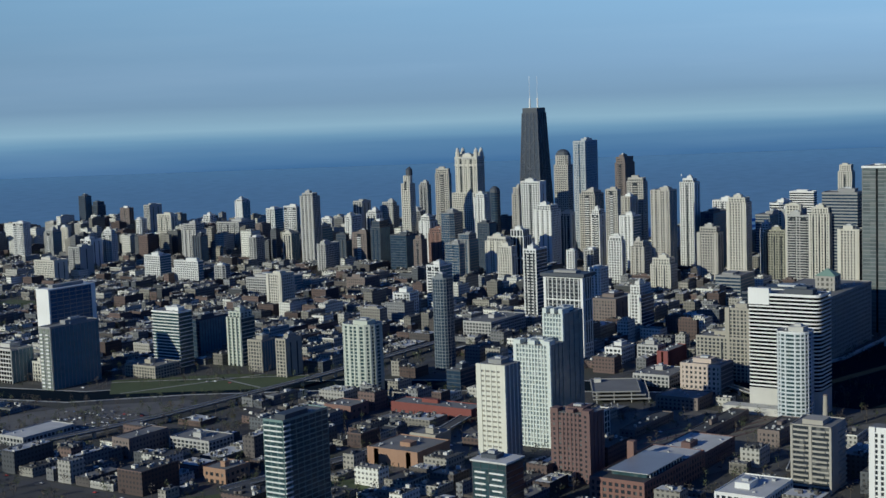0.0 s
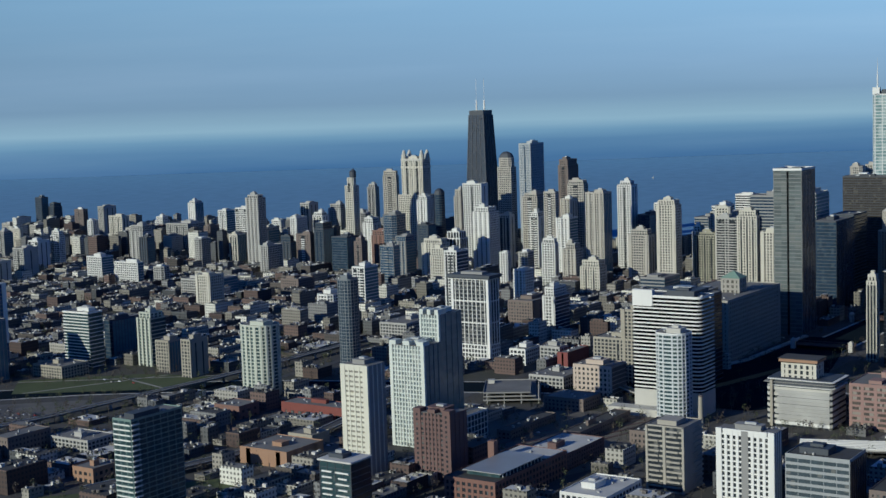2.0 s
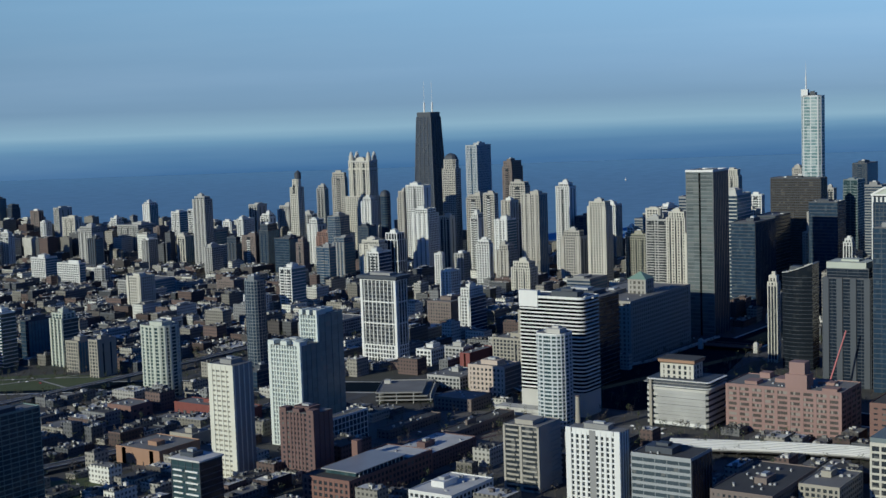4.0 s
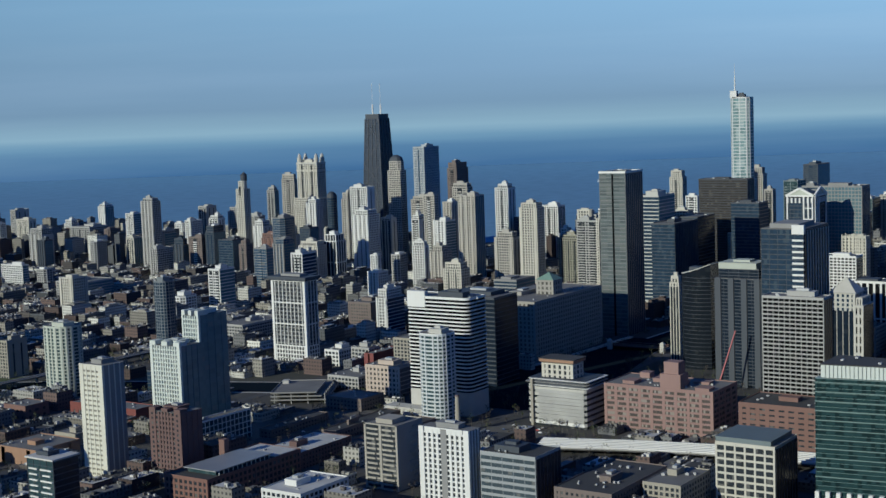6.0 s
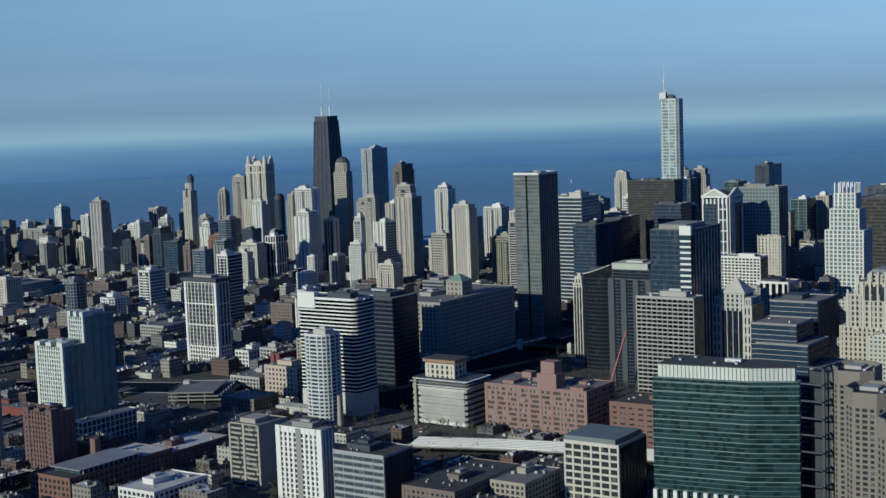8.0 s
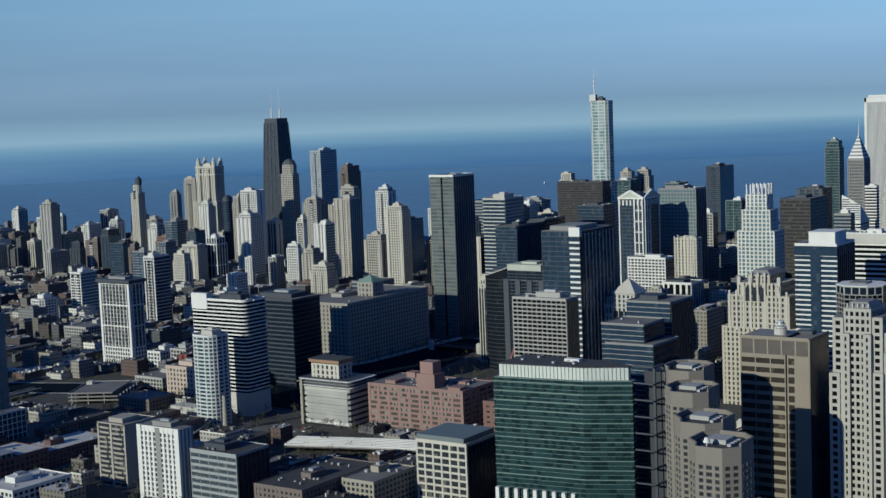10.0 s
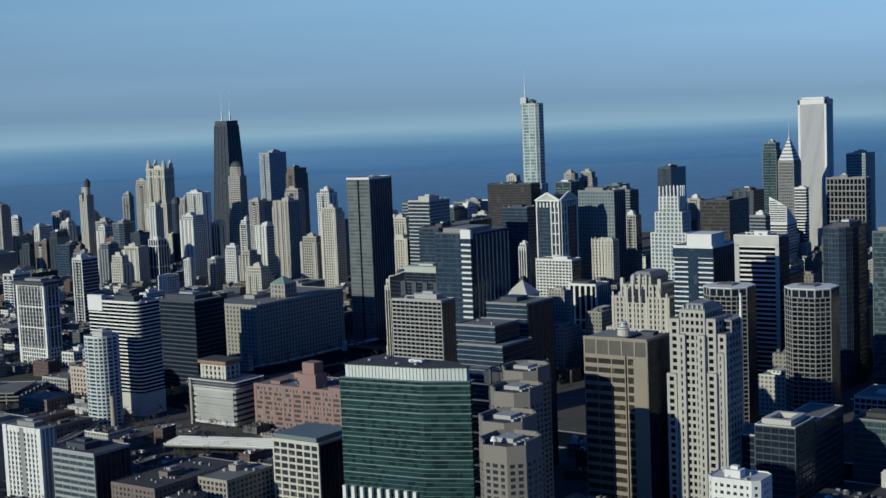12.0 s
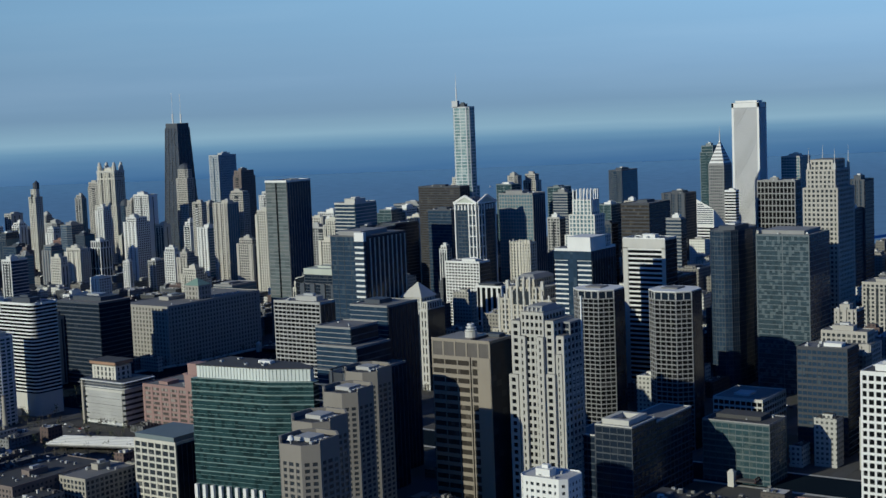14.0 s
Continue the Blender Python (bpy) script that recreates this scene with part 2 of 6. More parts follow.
def roof(parent, poly, z, wall, surface, rng, plant=0.45, plant_h=5.0, plant_mat=None, units=4):
    """Roof deck, parapet, plant room and rooftop units."""
    part("roof_deck", Shape().prism(grown(poly, -0.35), z, z + 0.35), surface, parent)
    s = Shape().ring(poly, grown(poly, -0.4), z + 0.03, z + 1.3)
    part("parapet", s, wall, parent)
    xs, ys = [p[0] for p in poly], [p[1] for p in poly]
    w, d = max(xs) - min(xs), max(ys) - min(ys)
    cx, cy = centre(poly)
    if plant > 0:
        pw, pd = w * plant, d * plant
        ox, oy = (rng.random() - 0.5) * 0.3 * w, (rng.random() - 0.5) * 0.3 * d
        room = Shape().box(cx + ox - pw / 2, cy + oy - pd / 2, z + 0.3, cx + ox + pw / 2, cy + oy + pd / 2, z + 0.3 + plant_h)
        room.box(cx + ox - pw / 2 - 0.25, cy + oy - pd / 2 - 0.25, z + 0.3 + plant_h, cx + ox + pw / 2 + 0.25, cy + oy + pd / 2 + 0.25, z + 0.9 + plant_h)
        part("plant_room", room, plant_mat or wall, parent)
        if plant_h > 4 and w > 18:
            part("upper_plant_room", Shape().box(cx + ox - pw * 0.2, cy + oy - pd * 0.25, z + 0.8 + plant_h, cx + ox + pw * 0.25, cy + oy + pd * 0.2, z + 3.4 + plant_h), plant_mat or METAL, parent)
    for _ in range(units):
        ux, uy = cx + (rng.random() - 0.5) * 0.8 * w, cy + (rng.random() - 0.5) * 0.8 * d
        uw, ud, uh = 1.2 + 2.2 * rng.random(), 1.2 + 2.2 * rng.random(), 1 + 1.4 * rng.random()
        u = Shape().box(ux - uw / 2, uy - ud / 2, z + 0.2, ux + uw / 2, uy + ud / 2, z + 0.3 + uh)
        u.prism(oval(uw * 0.7, ud * 0.7, 8, ux - uw * 0.35, uy - ud * 0.35), z + 0.3 + uh, z + 0.65 + uh)
        part("rooftop_unit", u, METAL, parent)


TAKEN = []


def claim(x, y, w, d, gap=4.0):
    TAKEN.append((x - gap, y - gap, x + w + gap, y + d + gap))


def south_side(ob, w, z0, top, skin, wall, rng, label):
    """The shaded side of a tower: a smooth skin, mostly coloured dark for that shade, with slab lines or narrow window
    strips on it.
    """
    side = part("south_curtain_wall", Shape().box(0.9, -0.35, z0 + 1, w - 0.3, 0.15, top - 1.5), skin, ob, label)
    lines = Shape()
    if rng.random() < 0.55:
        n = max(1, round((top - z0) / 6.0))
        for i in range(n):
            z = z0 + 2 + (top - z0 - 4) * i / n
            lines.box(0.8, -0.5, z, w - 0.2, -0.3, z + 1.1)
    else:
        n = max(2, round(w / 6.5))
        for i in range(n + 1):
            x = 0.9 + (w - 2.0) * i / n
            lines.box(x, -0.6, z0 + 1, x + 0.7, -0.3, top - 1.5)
    # ribs turn dark with the darkest skin, shade in their colour too
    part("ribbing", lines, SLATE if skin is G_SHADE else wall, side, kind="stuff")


def west_relief(ob, d, z0, h, k, rng):
    """Window strips, projecting bays or stacked balconies down the west front."""
    pick = rng.random()
    step = k["fh"] * STOREY
    if pick < 0.34:
        for u in ((0.5,), (0.3, 0.7), (0.2, 0.5, 0.8))[int(rng.random() * 3)]:
            part("window_strip", Shape().box(-0.14, d * u - 1.5, z0 + 4, 0.1, d * u + 1.5, h - 6), k["glass"], ob, "dark vertical window strip")
    elif pick < 0.62:
        for u in ((0.12, 0.88), (0.2, 0.5, 0.8), (0.08, 0.36, 0.64, 0.92))[int(rng.random() * 3)]:
            part("projecting_bay", Shape().box(-1.3, d * u - d * 0.06, z0, 0.2, d * u + d * 0.06, h + 0.8), k["wall"], ob)
    elif pick < 0.9:
        slab = WHITE if rng.random() < 0.4 else k["wall"]
        for u in ((0.25, 0.75), (0.5,), (0.15, 0.85))[int(rng.random() * 3)]:
            recess, s = part("balcony_recess", Shape().box(-0.12, d * u - d * 0.13, z0 + 3, 0.1, d * u + d * 0.13, h - 3), k["glass"], ob), Shape()
            for i in range(int((h - z0 - 8) / step)):
                s.box(-1.5, d * u - d * 0.12, z0 + 4 + i * step, -0.1, d * u + d * 0.12, z0 + 5.9 + i * step)
            part("balcony_tier", s, slab, recess, kind="stuff")


def tower(label, x, y, w, d, h, k, name="apartment_tower", single=False, shape="rect", cut=5.0, surface=None, plant=0.45, plant_h=5.0, plant_mat=None, base=None, units=4, south=None, plain=False, group="city towers"):
    """A storeyed tower with its south-west corner at x, y. base: (height, growth) of a podium."""
    rng = random.Random(int(x * 7 + y * 13 + h))
    ob = thing(name, label, "building", x, y, group=group)
    far = units == 2 and h > 40 and not plain and not single
    if far and shape == "rect" and rng.random() < 0.2:
        shape, cut = "cut", min(w, d) * 0.22
    poly = rect(w, d) if shape == "rect" else chamfer(w, d, cut) if shape == "cut" else oval(w, d, 16, power=0.75)
    z0 = 0
    if base:
        facade(ob, grown(rect(w, d), base[1]), 0, base[0], dict(k, bay=k["bay"] * 1.6), False)
        part("podium_roof", Shape().prism(grown(rect(w, d), base[1] - 0.3), base[0], base[0] + 0.4), ROOF_GREY, ob)
        z0 = base[0]
        claim(x - base[1], y - base[1], w + 2 * base[1], d + 2 * base[1])
    else:
        claim(x, y, w, d)
    solid = k["pier"] > 0 and h > 55 and shape == "rect" and not plain
    if solid and rng.random() < 0.5:
        cutback = 4 + 10 * rng.random()
        facade(ob, poly, z0, h - cutback, k, single)
        part("terrace", Shape().prism(grown(poly, -0.3), h - cutback, h - cutback + 0.4), ROOF_GREY, ob)
        poly = grown(poly, -min(w, d) * (0.08 + 0.1 * rng.random()))
        facade(ob, poly, h - cutback, h, k)
        top = h - cutback
    else:
        top = h
        facade(ob, poly, z0, h, k, single)
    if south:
        south_side(ob, w, z0, top, south, k["wall"], rng, "smooth glass side skin in its shaded-side tone")
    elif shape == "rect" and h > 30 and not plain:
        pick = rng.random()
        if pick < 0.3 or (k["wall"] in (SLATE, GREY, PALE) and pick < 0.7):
            # colour stands in for shade; farther towers go paler as for haze
            south_side(ob, w, z0, top, G_SEA if y > 1000 else G_SHADE, k["wall"], rng, "glass side wall coloured as in shade")
        elif pick < 0.6:
            wall = part("party_wall", Shape().box(w * 0.06, -0.3, z0 + 1, w * 0.94, 0.15, top - 0.6), k["wall"], ob, "blank side wall")
            for u in ((0.5,), (0.3, 0.7))[rng.random() < 0.6]:
                part("side_window_strip", Shape().box(w * u - 1.3, -0.4, z0 + 3, w * u + 1.3, -0.2, top - 5), G_DARK, wall)
    if solid:
        west_relief(ob, d, z0, top, k, rng)
    if far and plant_mat is None and rng.random() < 0.3:
        plant_mat = WHITE
    roof(ob, poly, h, k["wall"], surface or ROOF_GREY, rng, plant, plant_h * (0.7 + 0.9 * rng.random() if far else 1.0), plant_mat, units)
    return ob


# ---- ground, lake, river and distance ----
def sheet(name, poly, z, material, label, category):
    me = bpy.data.meshes.new(name)
    me.from_pydata([(x, y, z) for x, y in poly], [], [tuple(range(len(poly)))])
    me.materials.append(material)
    return tagged(placed(name, me), label, category, kind="structure")


def ground_material():
    n = Nodes("city_ground")
    a, b = n.noise(n.position(), 0.006, 5), n.noise(n.position(), 0.05, 4)
    c = n.mix(n.math("GREATER_THAN", a, 0.56), rgb((0.058, 0.056, 0.053)), rgb((0.042, 0.047, 0.027)))
    c = n.mix(n.math("MULTIPLY", b, 0.8), c, rgb((0.085, 0.082, 0.076)))
    c = n.mix(n.math("MULTIPLY", n.noise(n.position(), 0.4, 3), 0.5), c, rgb((0.04, 0.04, 0.04)))
    n.put(n.bsdf.inputs["Base Color"], c)
    n.bsdf.inputs["Roughness"].default_value = 0.95
    return n.mat


def water_material(name, colour, rough, scale):
    n = Nodes(name)
    n.put(n.bsdf.inputs["Base Color"], n.mix(n.noise(n.position(), scale * 0.1, 3), rgb(colour), rgb(tuple(1.4 * c for c in colour))))
    n.bsdf.inputs["Roughness"].default_value = rough
    n.bsdf.inputs["IOR"].default_value = 1.33
    n.bsdf.inputs["Specular IOR Level"].default_value = 0.0 if rough > 0.5 else 0.12
    b = n.add("ShaderNodeBump", Strength=0.25, Distance=0.4, Height=n.noise(n.position(), scale, 4))
    n.put(n.bsdf.inputs["Normal"], b.outputs[0])
    return n.mat


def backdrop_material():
    """Far lake, haze over the horizon and sky, painted on and glowing, graded by height, with drawn-out streaks."""
    n = Nodes("painted_lake_haze_and_sky")
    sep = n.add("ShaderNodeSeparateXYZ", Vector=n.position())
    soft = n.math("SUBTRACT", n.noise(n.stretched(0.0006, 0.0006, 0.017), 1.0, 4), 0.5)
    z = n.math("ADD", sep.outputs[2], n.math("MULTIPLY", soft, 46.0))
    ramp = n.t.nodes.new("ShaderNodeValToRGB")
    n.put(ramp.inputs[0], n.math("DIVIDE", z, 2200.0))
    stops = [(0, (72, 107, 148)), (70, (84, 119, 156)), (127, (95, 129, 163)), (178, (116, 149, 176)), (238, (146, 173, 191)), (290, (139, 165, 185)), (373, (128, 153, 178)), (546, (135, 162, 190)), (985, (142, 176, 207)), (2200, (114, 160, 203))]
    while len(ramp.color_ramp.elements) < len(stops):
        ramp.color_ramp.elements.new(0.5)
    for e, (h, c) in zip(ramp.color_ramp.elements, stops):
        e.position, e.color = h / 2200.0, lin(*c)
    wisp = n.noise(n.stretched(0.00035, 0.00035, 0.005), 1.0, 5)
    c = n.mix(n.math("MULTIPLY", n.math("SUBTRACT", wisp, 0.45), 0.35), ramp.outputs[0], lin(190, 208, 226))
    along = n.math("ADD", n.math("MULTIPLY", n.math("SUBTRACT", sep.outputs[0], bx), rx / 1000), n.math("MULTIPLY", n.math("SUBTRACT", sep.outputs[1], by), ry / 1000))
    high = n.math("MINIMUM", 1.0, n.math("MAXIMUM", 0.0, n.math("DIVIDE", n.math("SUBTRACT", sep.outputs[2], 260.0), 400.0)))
    # the painted sky glows brighter towards the south-east
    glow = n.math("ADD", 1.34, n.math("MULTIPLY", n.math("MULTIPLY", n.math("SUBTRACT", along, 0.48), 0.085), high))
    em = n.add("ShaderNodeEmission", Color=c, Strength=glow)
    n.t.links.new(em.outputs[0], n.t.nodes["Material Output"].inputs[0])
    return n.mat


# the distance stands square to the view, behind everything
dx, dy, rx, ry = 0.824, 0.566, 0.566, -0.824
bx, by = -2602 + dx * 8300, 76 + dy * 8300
GROUND = ground_material()
LAKE = water_material("lake_water", (0.138, 0.252, 0.385), 1.0, 0.15)
RIVER = water_material("river_water", (0.009, 0.015, 0.022), 0.6, 0.3)
sheet("ground", [(-9000, -9000), (9000, -9000), (9000, 9000), (-9000, 9000)], 0, GROUND, "dark asphalt and worn city ground reaching the lake", "ground")
sheet("water", [(1050, -3000), (8000, -3000), (8000, 8000), (-900, 8000), (20, 4500), (330, 3300), (440, 2600), (540, 2150), (640, 1850), (900, 1500), (1250, 1100), (1150, 400)], 0.3, LAKE, "deep blue open lake beyond the towers", "water")
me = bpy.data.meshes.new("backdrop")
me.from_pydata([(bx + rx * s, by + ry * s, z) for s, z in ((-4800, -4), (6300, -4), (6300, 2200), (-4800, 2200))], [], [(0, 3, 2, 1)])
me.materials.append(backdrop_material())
tagged(placed("backdrop", me), "glowing painted far lake, pale haze band and clear blue sky", "backdrop", kind="structure")


def ribbon(points, width):
    """Left and right edges of a strip along a line."""
    left, right = [], []
    for i, p in enumerate(points):
        a, b = Vector(points[max(0, i - 1)]), Vector(points[min(len(points) - 1, i + 1)])
        d = (b - a).normalized()
        q = Vector((-d.y, d.x)) * width / 2
        left.append(tuple(Vector(p) + q))
        right.append(tuple(Vector(p) - q))
    return left, right


def strip(name, points, width, z, material, label, category, thick=0.0, kind="structure"):
    left, right = ribbon(points, width)
    s = Shape()
    for i in range(len(points) - 1):
        s.prism([right[i], right[i + 1], left[i + 1], left[i]], z - max(thick, 0.05), z)
    return tagged(placed(name, s.mesh(name, material)), label, category, kind=kind)


RIVERS = [([(700, 640), (-100, 640), (-420, 645), (-640, 650), (-800, 640)], 62), ([(-800, 640), (-880, 700), (-960, 860), (-1040, 1060), (-1120, 1250), (-1230, 1420), (-1330, 1530), (-1370, 1700), (-1400, 2000)], 62), ([(-800, 640), (-880, 520), (-915, 350), (-925, 100), (-925, -300), (-920, -1200)], 58)]
for i, (pts, wide) in enumerate(RIVERS):
    strip("river_bank", pts, wide + 10, 0.25 + 0.01 * i, PALE, "pale stone river wall coping", "river bank")
    strip("water", pts, wide, 0.36 + 0.02 * i, RIVER, "dark green river water between stone banks", "river")
sheet("water", [(-985, 590), (-930, 540), (-850, 520), (-760, 575), (-640, 600), (-470, 640), (-470, 700), (-690, 706), (-775, 732), (-850, 790), (-930, 800), (-985, 720)], 0.5, RIVER, "wide dark river basin where the branches meet", "river")
strip("quay", [(-785, 737), (-690, 711), (-470, 705)], 7, 2.4, PALE, "pale stone riverside quay", "quay", 2.3)
# ---- facade styles ----
K_TAN = kind_of(TAN, G_DARK, 3.4, 0.4, 4.2, 0.34)
K_SAND = kind_of(SAND, G_DARK, 3.2, 0.36, 4.2, 0.34)
K_CONC = kind_of(CONCRETE, G_DARK, 3.2, 0.36, 4.6, 0.28)
K_CREAM = kind_of(CREAM, G_DARK, 3.4, 0.36, 4.2, 0.42)
K_WHITE = kind_of(masonry("off_white_concrete", (0.70, 0.70, 0.67), stain=0.3, streak=0.4), G_DARK, 3.3, 0.36, 4.6, 0.32)
K_BANDW = kind_of(WHITE, G_BLACK, 3.8, 0.46, 9.0, 0.0, 0.6)
K_BANDS = kind_of(GREY, G_NAVY, 3.8, 0.45, 9.0, 0.0)
K_DARK = kind_of(SLATE, G_NAVY, 3.6, 0.3, 3.0, 0.25, 0.3)
K_BROWN = kind_of(BROWN, G_DARK, 3.3, 0.5, 4.0, 0.5)
K_RED = kind_of(RED, G_DARK, 3.5, 0.4, 4.5, 0.45)
K_BLUE = kind_of(GREY, G_BLUE, 3.6, 0.18, 4.0, 0.06, 0.25)
K_GLASS = kind_of(masonry("blue_grey_metal", (0.16, 0.20, 0.21), rough=0.5), G_TEAL, 3.9, 0.14, 14.0, 0.05, 0.2)
K_NAVY = kind_of(SLATE, G_NAVY, 3.8, 0.22, 9.0, 0.0, 0.25)
K_FRAME = kind_of(WHITE, G_DARK, 26.0, 0.04, 6.4, 0.2, 0.8)
K_GRID = kind_of(PALE, G_BLACK, 3.9, 0.32, 4.6, 0.14, 0.5)
K_BALC = kind_of(WHITE, G_TEAL, 3.1, 0.28, 8.0, 0.0, 1.3)
K_GREENBALC = kind_of(PALEGREEN, G_TEAL, 3.05, 0.3, 7.0, 0.25, 0.9)

K_MAROON = kind_of(masonry("maroon_brick", (0.145, 0.088, 0.082)), G_DARK, 3.2, 0.42, 3.8, 0.5)
K_CREAMTALL = kind_of(masonry("ivory_concrete", (0.64, 0.63, 0.54)), G_DARK, 3.1, 0.36, 4.2, 0.34, 0.6)
K_GREYPANEL = kind_of(masonry("neutral_grey_panel", (0.16, 0.175, 0.175), rough=0.5), glazing("grey_mirror_glass", (0.115, 0.138, 0.142), blind=(0.19, 0.20, 0.195), share=0.2, vary=0.7, floor=4.0, bay=8.0), 4.0, 0.24, 14.0, 0.05, 0.25)
K_LIMESTONE = kind_of(masonry("grey_limestone", (0.34, 0.325, 0.29)), glazing("dusty_window_glass", (0.11, 0.105, 0.095)), 4.2, 0.4, 5.0, 0.5)
K_NOTCH = kind_of(GREY, G_BLACK, 3.1, 0.24, 5.2, 0.08, 0.6)
K_IVORY = kind_of(masonry("ivory_precast", (0.44, 0.427, 0.385)), G_BLACK, 4.2, 0.42, 3.9, 0.36, 0.6)
K_SILVER = kind_of(masonry("brushed_silver_panel", (0.55, 0.57, 0.57), rough=0.5), glazing("silver_green_glass", (0.17, 0.26, 0.27), blind=(0.42, 0.5, 0.5), share=0.25, floor=8.0, bay=6.0), 4.0, 0.22, 12.0, 0.1, 0.25)
K_WARMGREY = kind_of(masonry("warm_grey_concrete", (0.225, 0.205, 0.178)), G_DARK, 2.9, 0.4, 4.6, 0.34)
K_OPERA = kind_of(masonry("buff_limestone", (0.48, 0.445, 0.365)), G_DARK, 3.9, 0.35, 4.0, 0.55, 0.5)
K_GREEN = kind_of(TEAL, G_GREEN, 2.65, 0.06, 16.0, 0.0, 0.2)

K_COOL = kind_of(masonry("cool_grey_marble", (0.42, 0.45, 0.47)), G_BLUE, 4.0, 0.3, 3.0, 0.5)
FROST = masonry("frosted_white_panel", (0.56, 0.60, 0.56), stain=0.2, streak=0.12)
K_STEP = kind_of(GREY, G_NAVY, 3.0, 0.16, 9.0, 0.0, 0.3)
K_SLIM = kind_of(masonry("slate_panel", (0.17, 0.19, 0.205), rough=0.5), G_NAVY, 3.1, 0.2, 3.0, 0.16, 0.3)
K_OLIVE = kind_of(masonry("olive_grey_concrete", (0.31, 0.30, 0.235)), G_DARK, 3.1, 0.35, 4.0, 0.3)


def edge_pier_tower(label, x, y, w, d, h, wall, glass, side, edge=0.15, cols=(), col_w=0.05, band=0.4, corner=0, recess=False, edge_windows=False):
    """Tower whose west front has solid edge piers, a windowed panel between them and a ribbed south side."""
    ob = thing("apartment_tower", label, "building", x, y, group="city towers")
    claim(x, y, w, d)
    part("glazed_core", Shape().box(0.8, 0.5, 0, w - 0.3, d - 0.4, h), glass, ob)
    n, e = round(h / 4.9), d * edge
    step = h / n
    me = Shape().box(0.15, e * 0.5, 0, 1.2, d - e * 0.5, step * band).mesh("floor_band", wall)
    for i in range(n):
        part("floor_band", me, wall, ob).location.z = i * step
    for a, b in ((0, e), (d - e, d)):
        part("edge_pier", Shape().box(-0.3, a, 0, 1.6, b, h + 1.0), wall, ob, "solid edge pier")
        if edge_windows:
            me2 = Shape().box(-0.38, (a + b) / 2 - 1.1, 1.5, 0, (a + b) / 2 + 1.1, 3.9).mesh("edge_window", glass)
            for i in range(n):
                part("edge_window", me2, glass, ob).location.z = i * step
    for u in cols:
        part("mullion_pier", Shape().box(-0.1, d * (u - col_w / 2), 0, 1.3, d * (u + col_w / 2), h), wall, ob)
    if recess:
        part("grey_recess", Shape().box(0.05, d * 0.44, 0, 1.25, d * 0.56, h), GREY, ob, "grey central recess")
    # grey sides on the pale towers put the shade into the colour
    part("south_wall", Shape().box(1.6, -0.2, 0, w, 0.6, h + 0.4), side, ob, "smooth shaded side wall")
    for u in (0.3, 0.55, 0.8):
        part("wall_rib", Shape().box(w * u - 0.6, -0.75, 0, w * u + 0.6, 0.2, h), side if corner else wall, ob)
    part("corner_pier", Shape().box(-0.3, -0.4, 0, 2.4, 0.05, h + 1), wall, ob)
    part("east_wall", Shape().box(w - 0.4, 0.6, 0, w + 0.1, d - 0.2, h), wall, ob)
    part("north_wall", Shape().box(1.6, d - 0.5, 0, w, d - 0.05, h), wall, ob)
    part("roof_deck", Shape().box(0.6, 0.3, h, w - 0.2, d - 0.3, h + 0.4), ROOF_GREY, ob)
    part("plant_room", Shape().box(w * 0.25, d * 0.25, h + 0.4, w * 0.8, d * 0.7, h + 4.5).box(w * 0.23, d * 0.23, h + 4.5, w * 0.82, d * 0.72, h + 5), side if side is GREY else wall, ob)
    part("rooftop_unit", Shape().box(w * 0.4, d * 0.35, h + 5, w * 0.6, d * 0.55, h + 7), METAL, ob)
    if corner:
        for a, b in ((0, d * 0.2), (d * 0.4, d * 0.6), (d * 0.8, d)):
            part("raised_crown", Shape().box(-0.2, a + 0.1, h + 0.4, w * 0.35, b - 0.1, h + corner), wall, ob)
    else:
        part("crown_panel", Shape().box(0.1, d * 0.12, h - 3.5, 1.4, d * 0.88, h + 0.9), wall, ob)
    return ob


DUST = masonry("dusty_tan_concrete", (0.41, 0.385, 0.335), stain=0.5, streak=0.4)


def staggered_balconies(x, y, w, d, h):
    """Tan concrete tower whose balconies shift from floor to floor."""
    ob = thing("apartment_tower", "tan concrete apartment tower with staggered balconies", "building", x, y, group="city towers")
    claim(x, y, w, d)
    part("body", Shape().box(0.9, 0.4, 0, w, d, h), DUST, ob)
    rng, n = random.Random(24), round(h / 4.9)
    part("edge_pier", Shape().box(0, d - 2.2, 0, 1.2, d, h + 1), DUST, ob)
    part("edge_pier", Shape().box(0, -0.1, 0, 1.4, 2.0, h + 1), DUST, ob)
    part("middle_pier", Shape().box(0.1, d * 0.48, 0, 1.2, d * 0.55, h), DUST, ob)
    for i in range(n):
        z = i * h / n
        part("window_band", Shape().box(0.6, 2.1, z + 1.7, 1.0, d * 0.47, z + 4.5), G_DARK, ob)
        part("window_band", Shape().box(0.6, d * 0.56, z + 1.7, 1.0, d - 2.3, z + 4.5), G_DARK, ob)
        for a, b in ((2.1, d * 0.47), (d * 0.56, d - 2.3)):
            o = (0.0, 0.22, 0.1, 0.28)[(i + int(rng.random() * 2)) % 4] * (b - a)
            part("balcony", Shape().box(-0.9, a + o, z, 0.95, a + o + (b - a) * 0.7, z + 1.7), DUST, ob)
    for i in range(n):
        part("side_balcony", Shape().box(w * (0.5 if i % 2 else 0.62), -0.9, i * h / n, w, 0.45, i * h / n + 1.8), DUST, ob)
    roof(ob, rect(w, d), h, DUST, ROOF_GREY, random.Random(3), 0.5, 4.0, None, 4)
    return ob


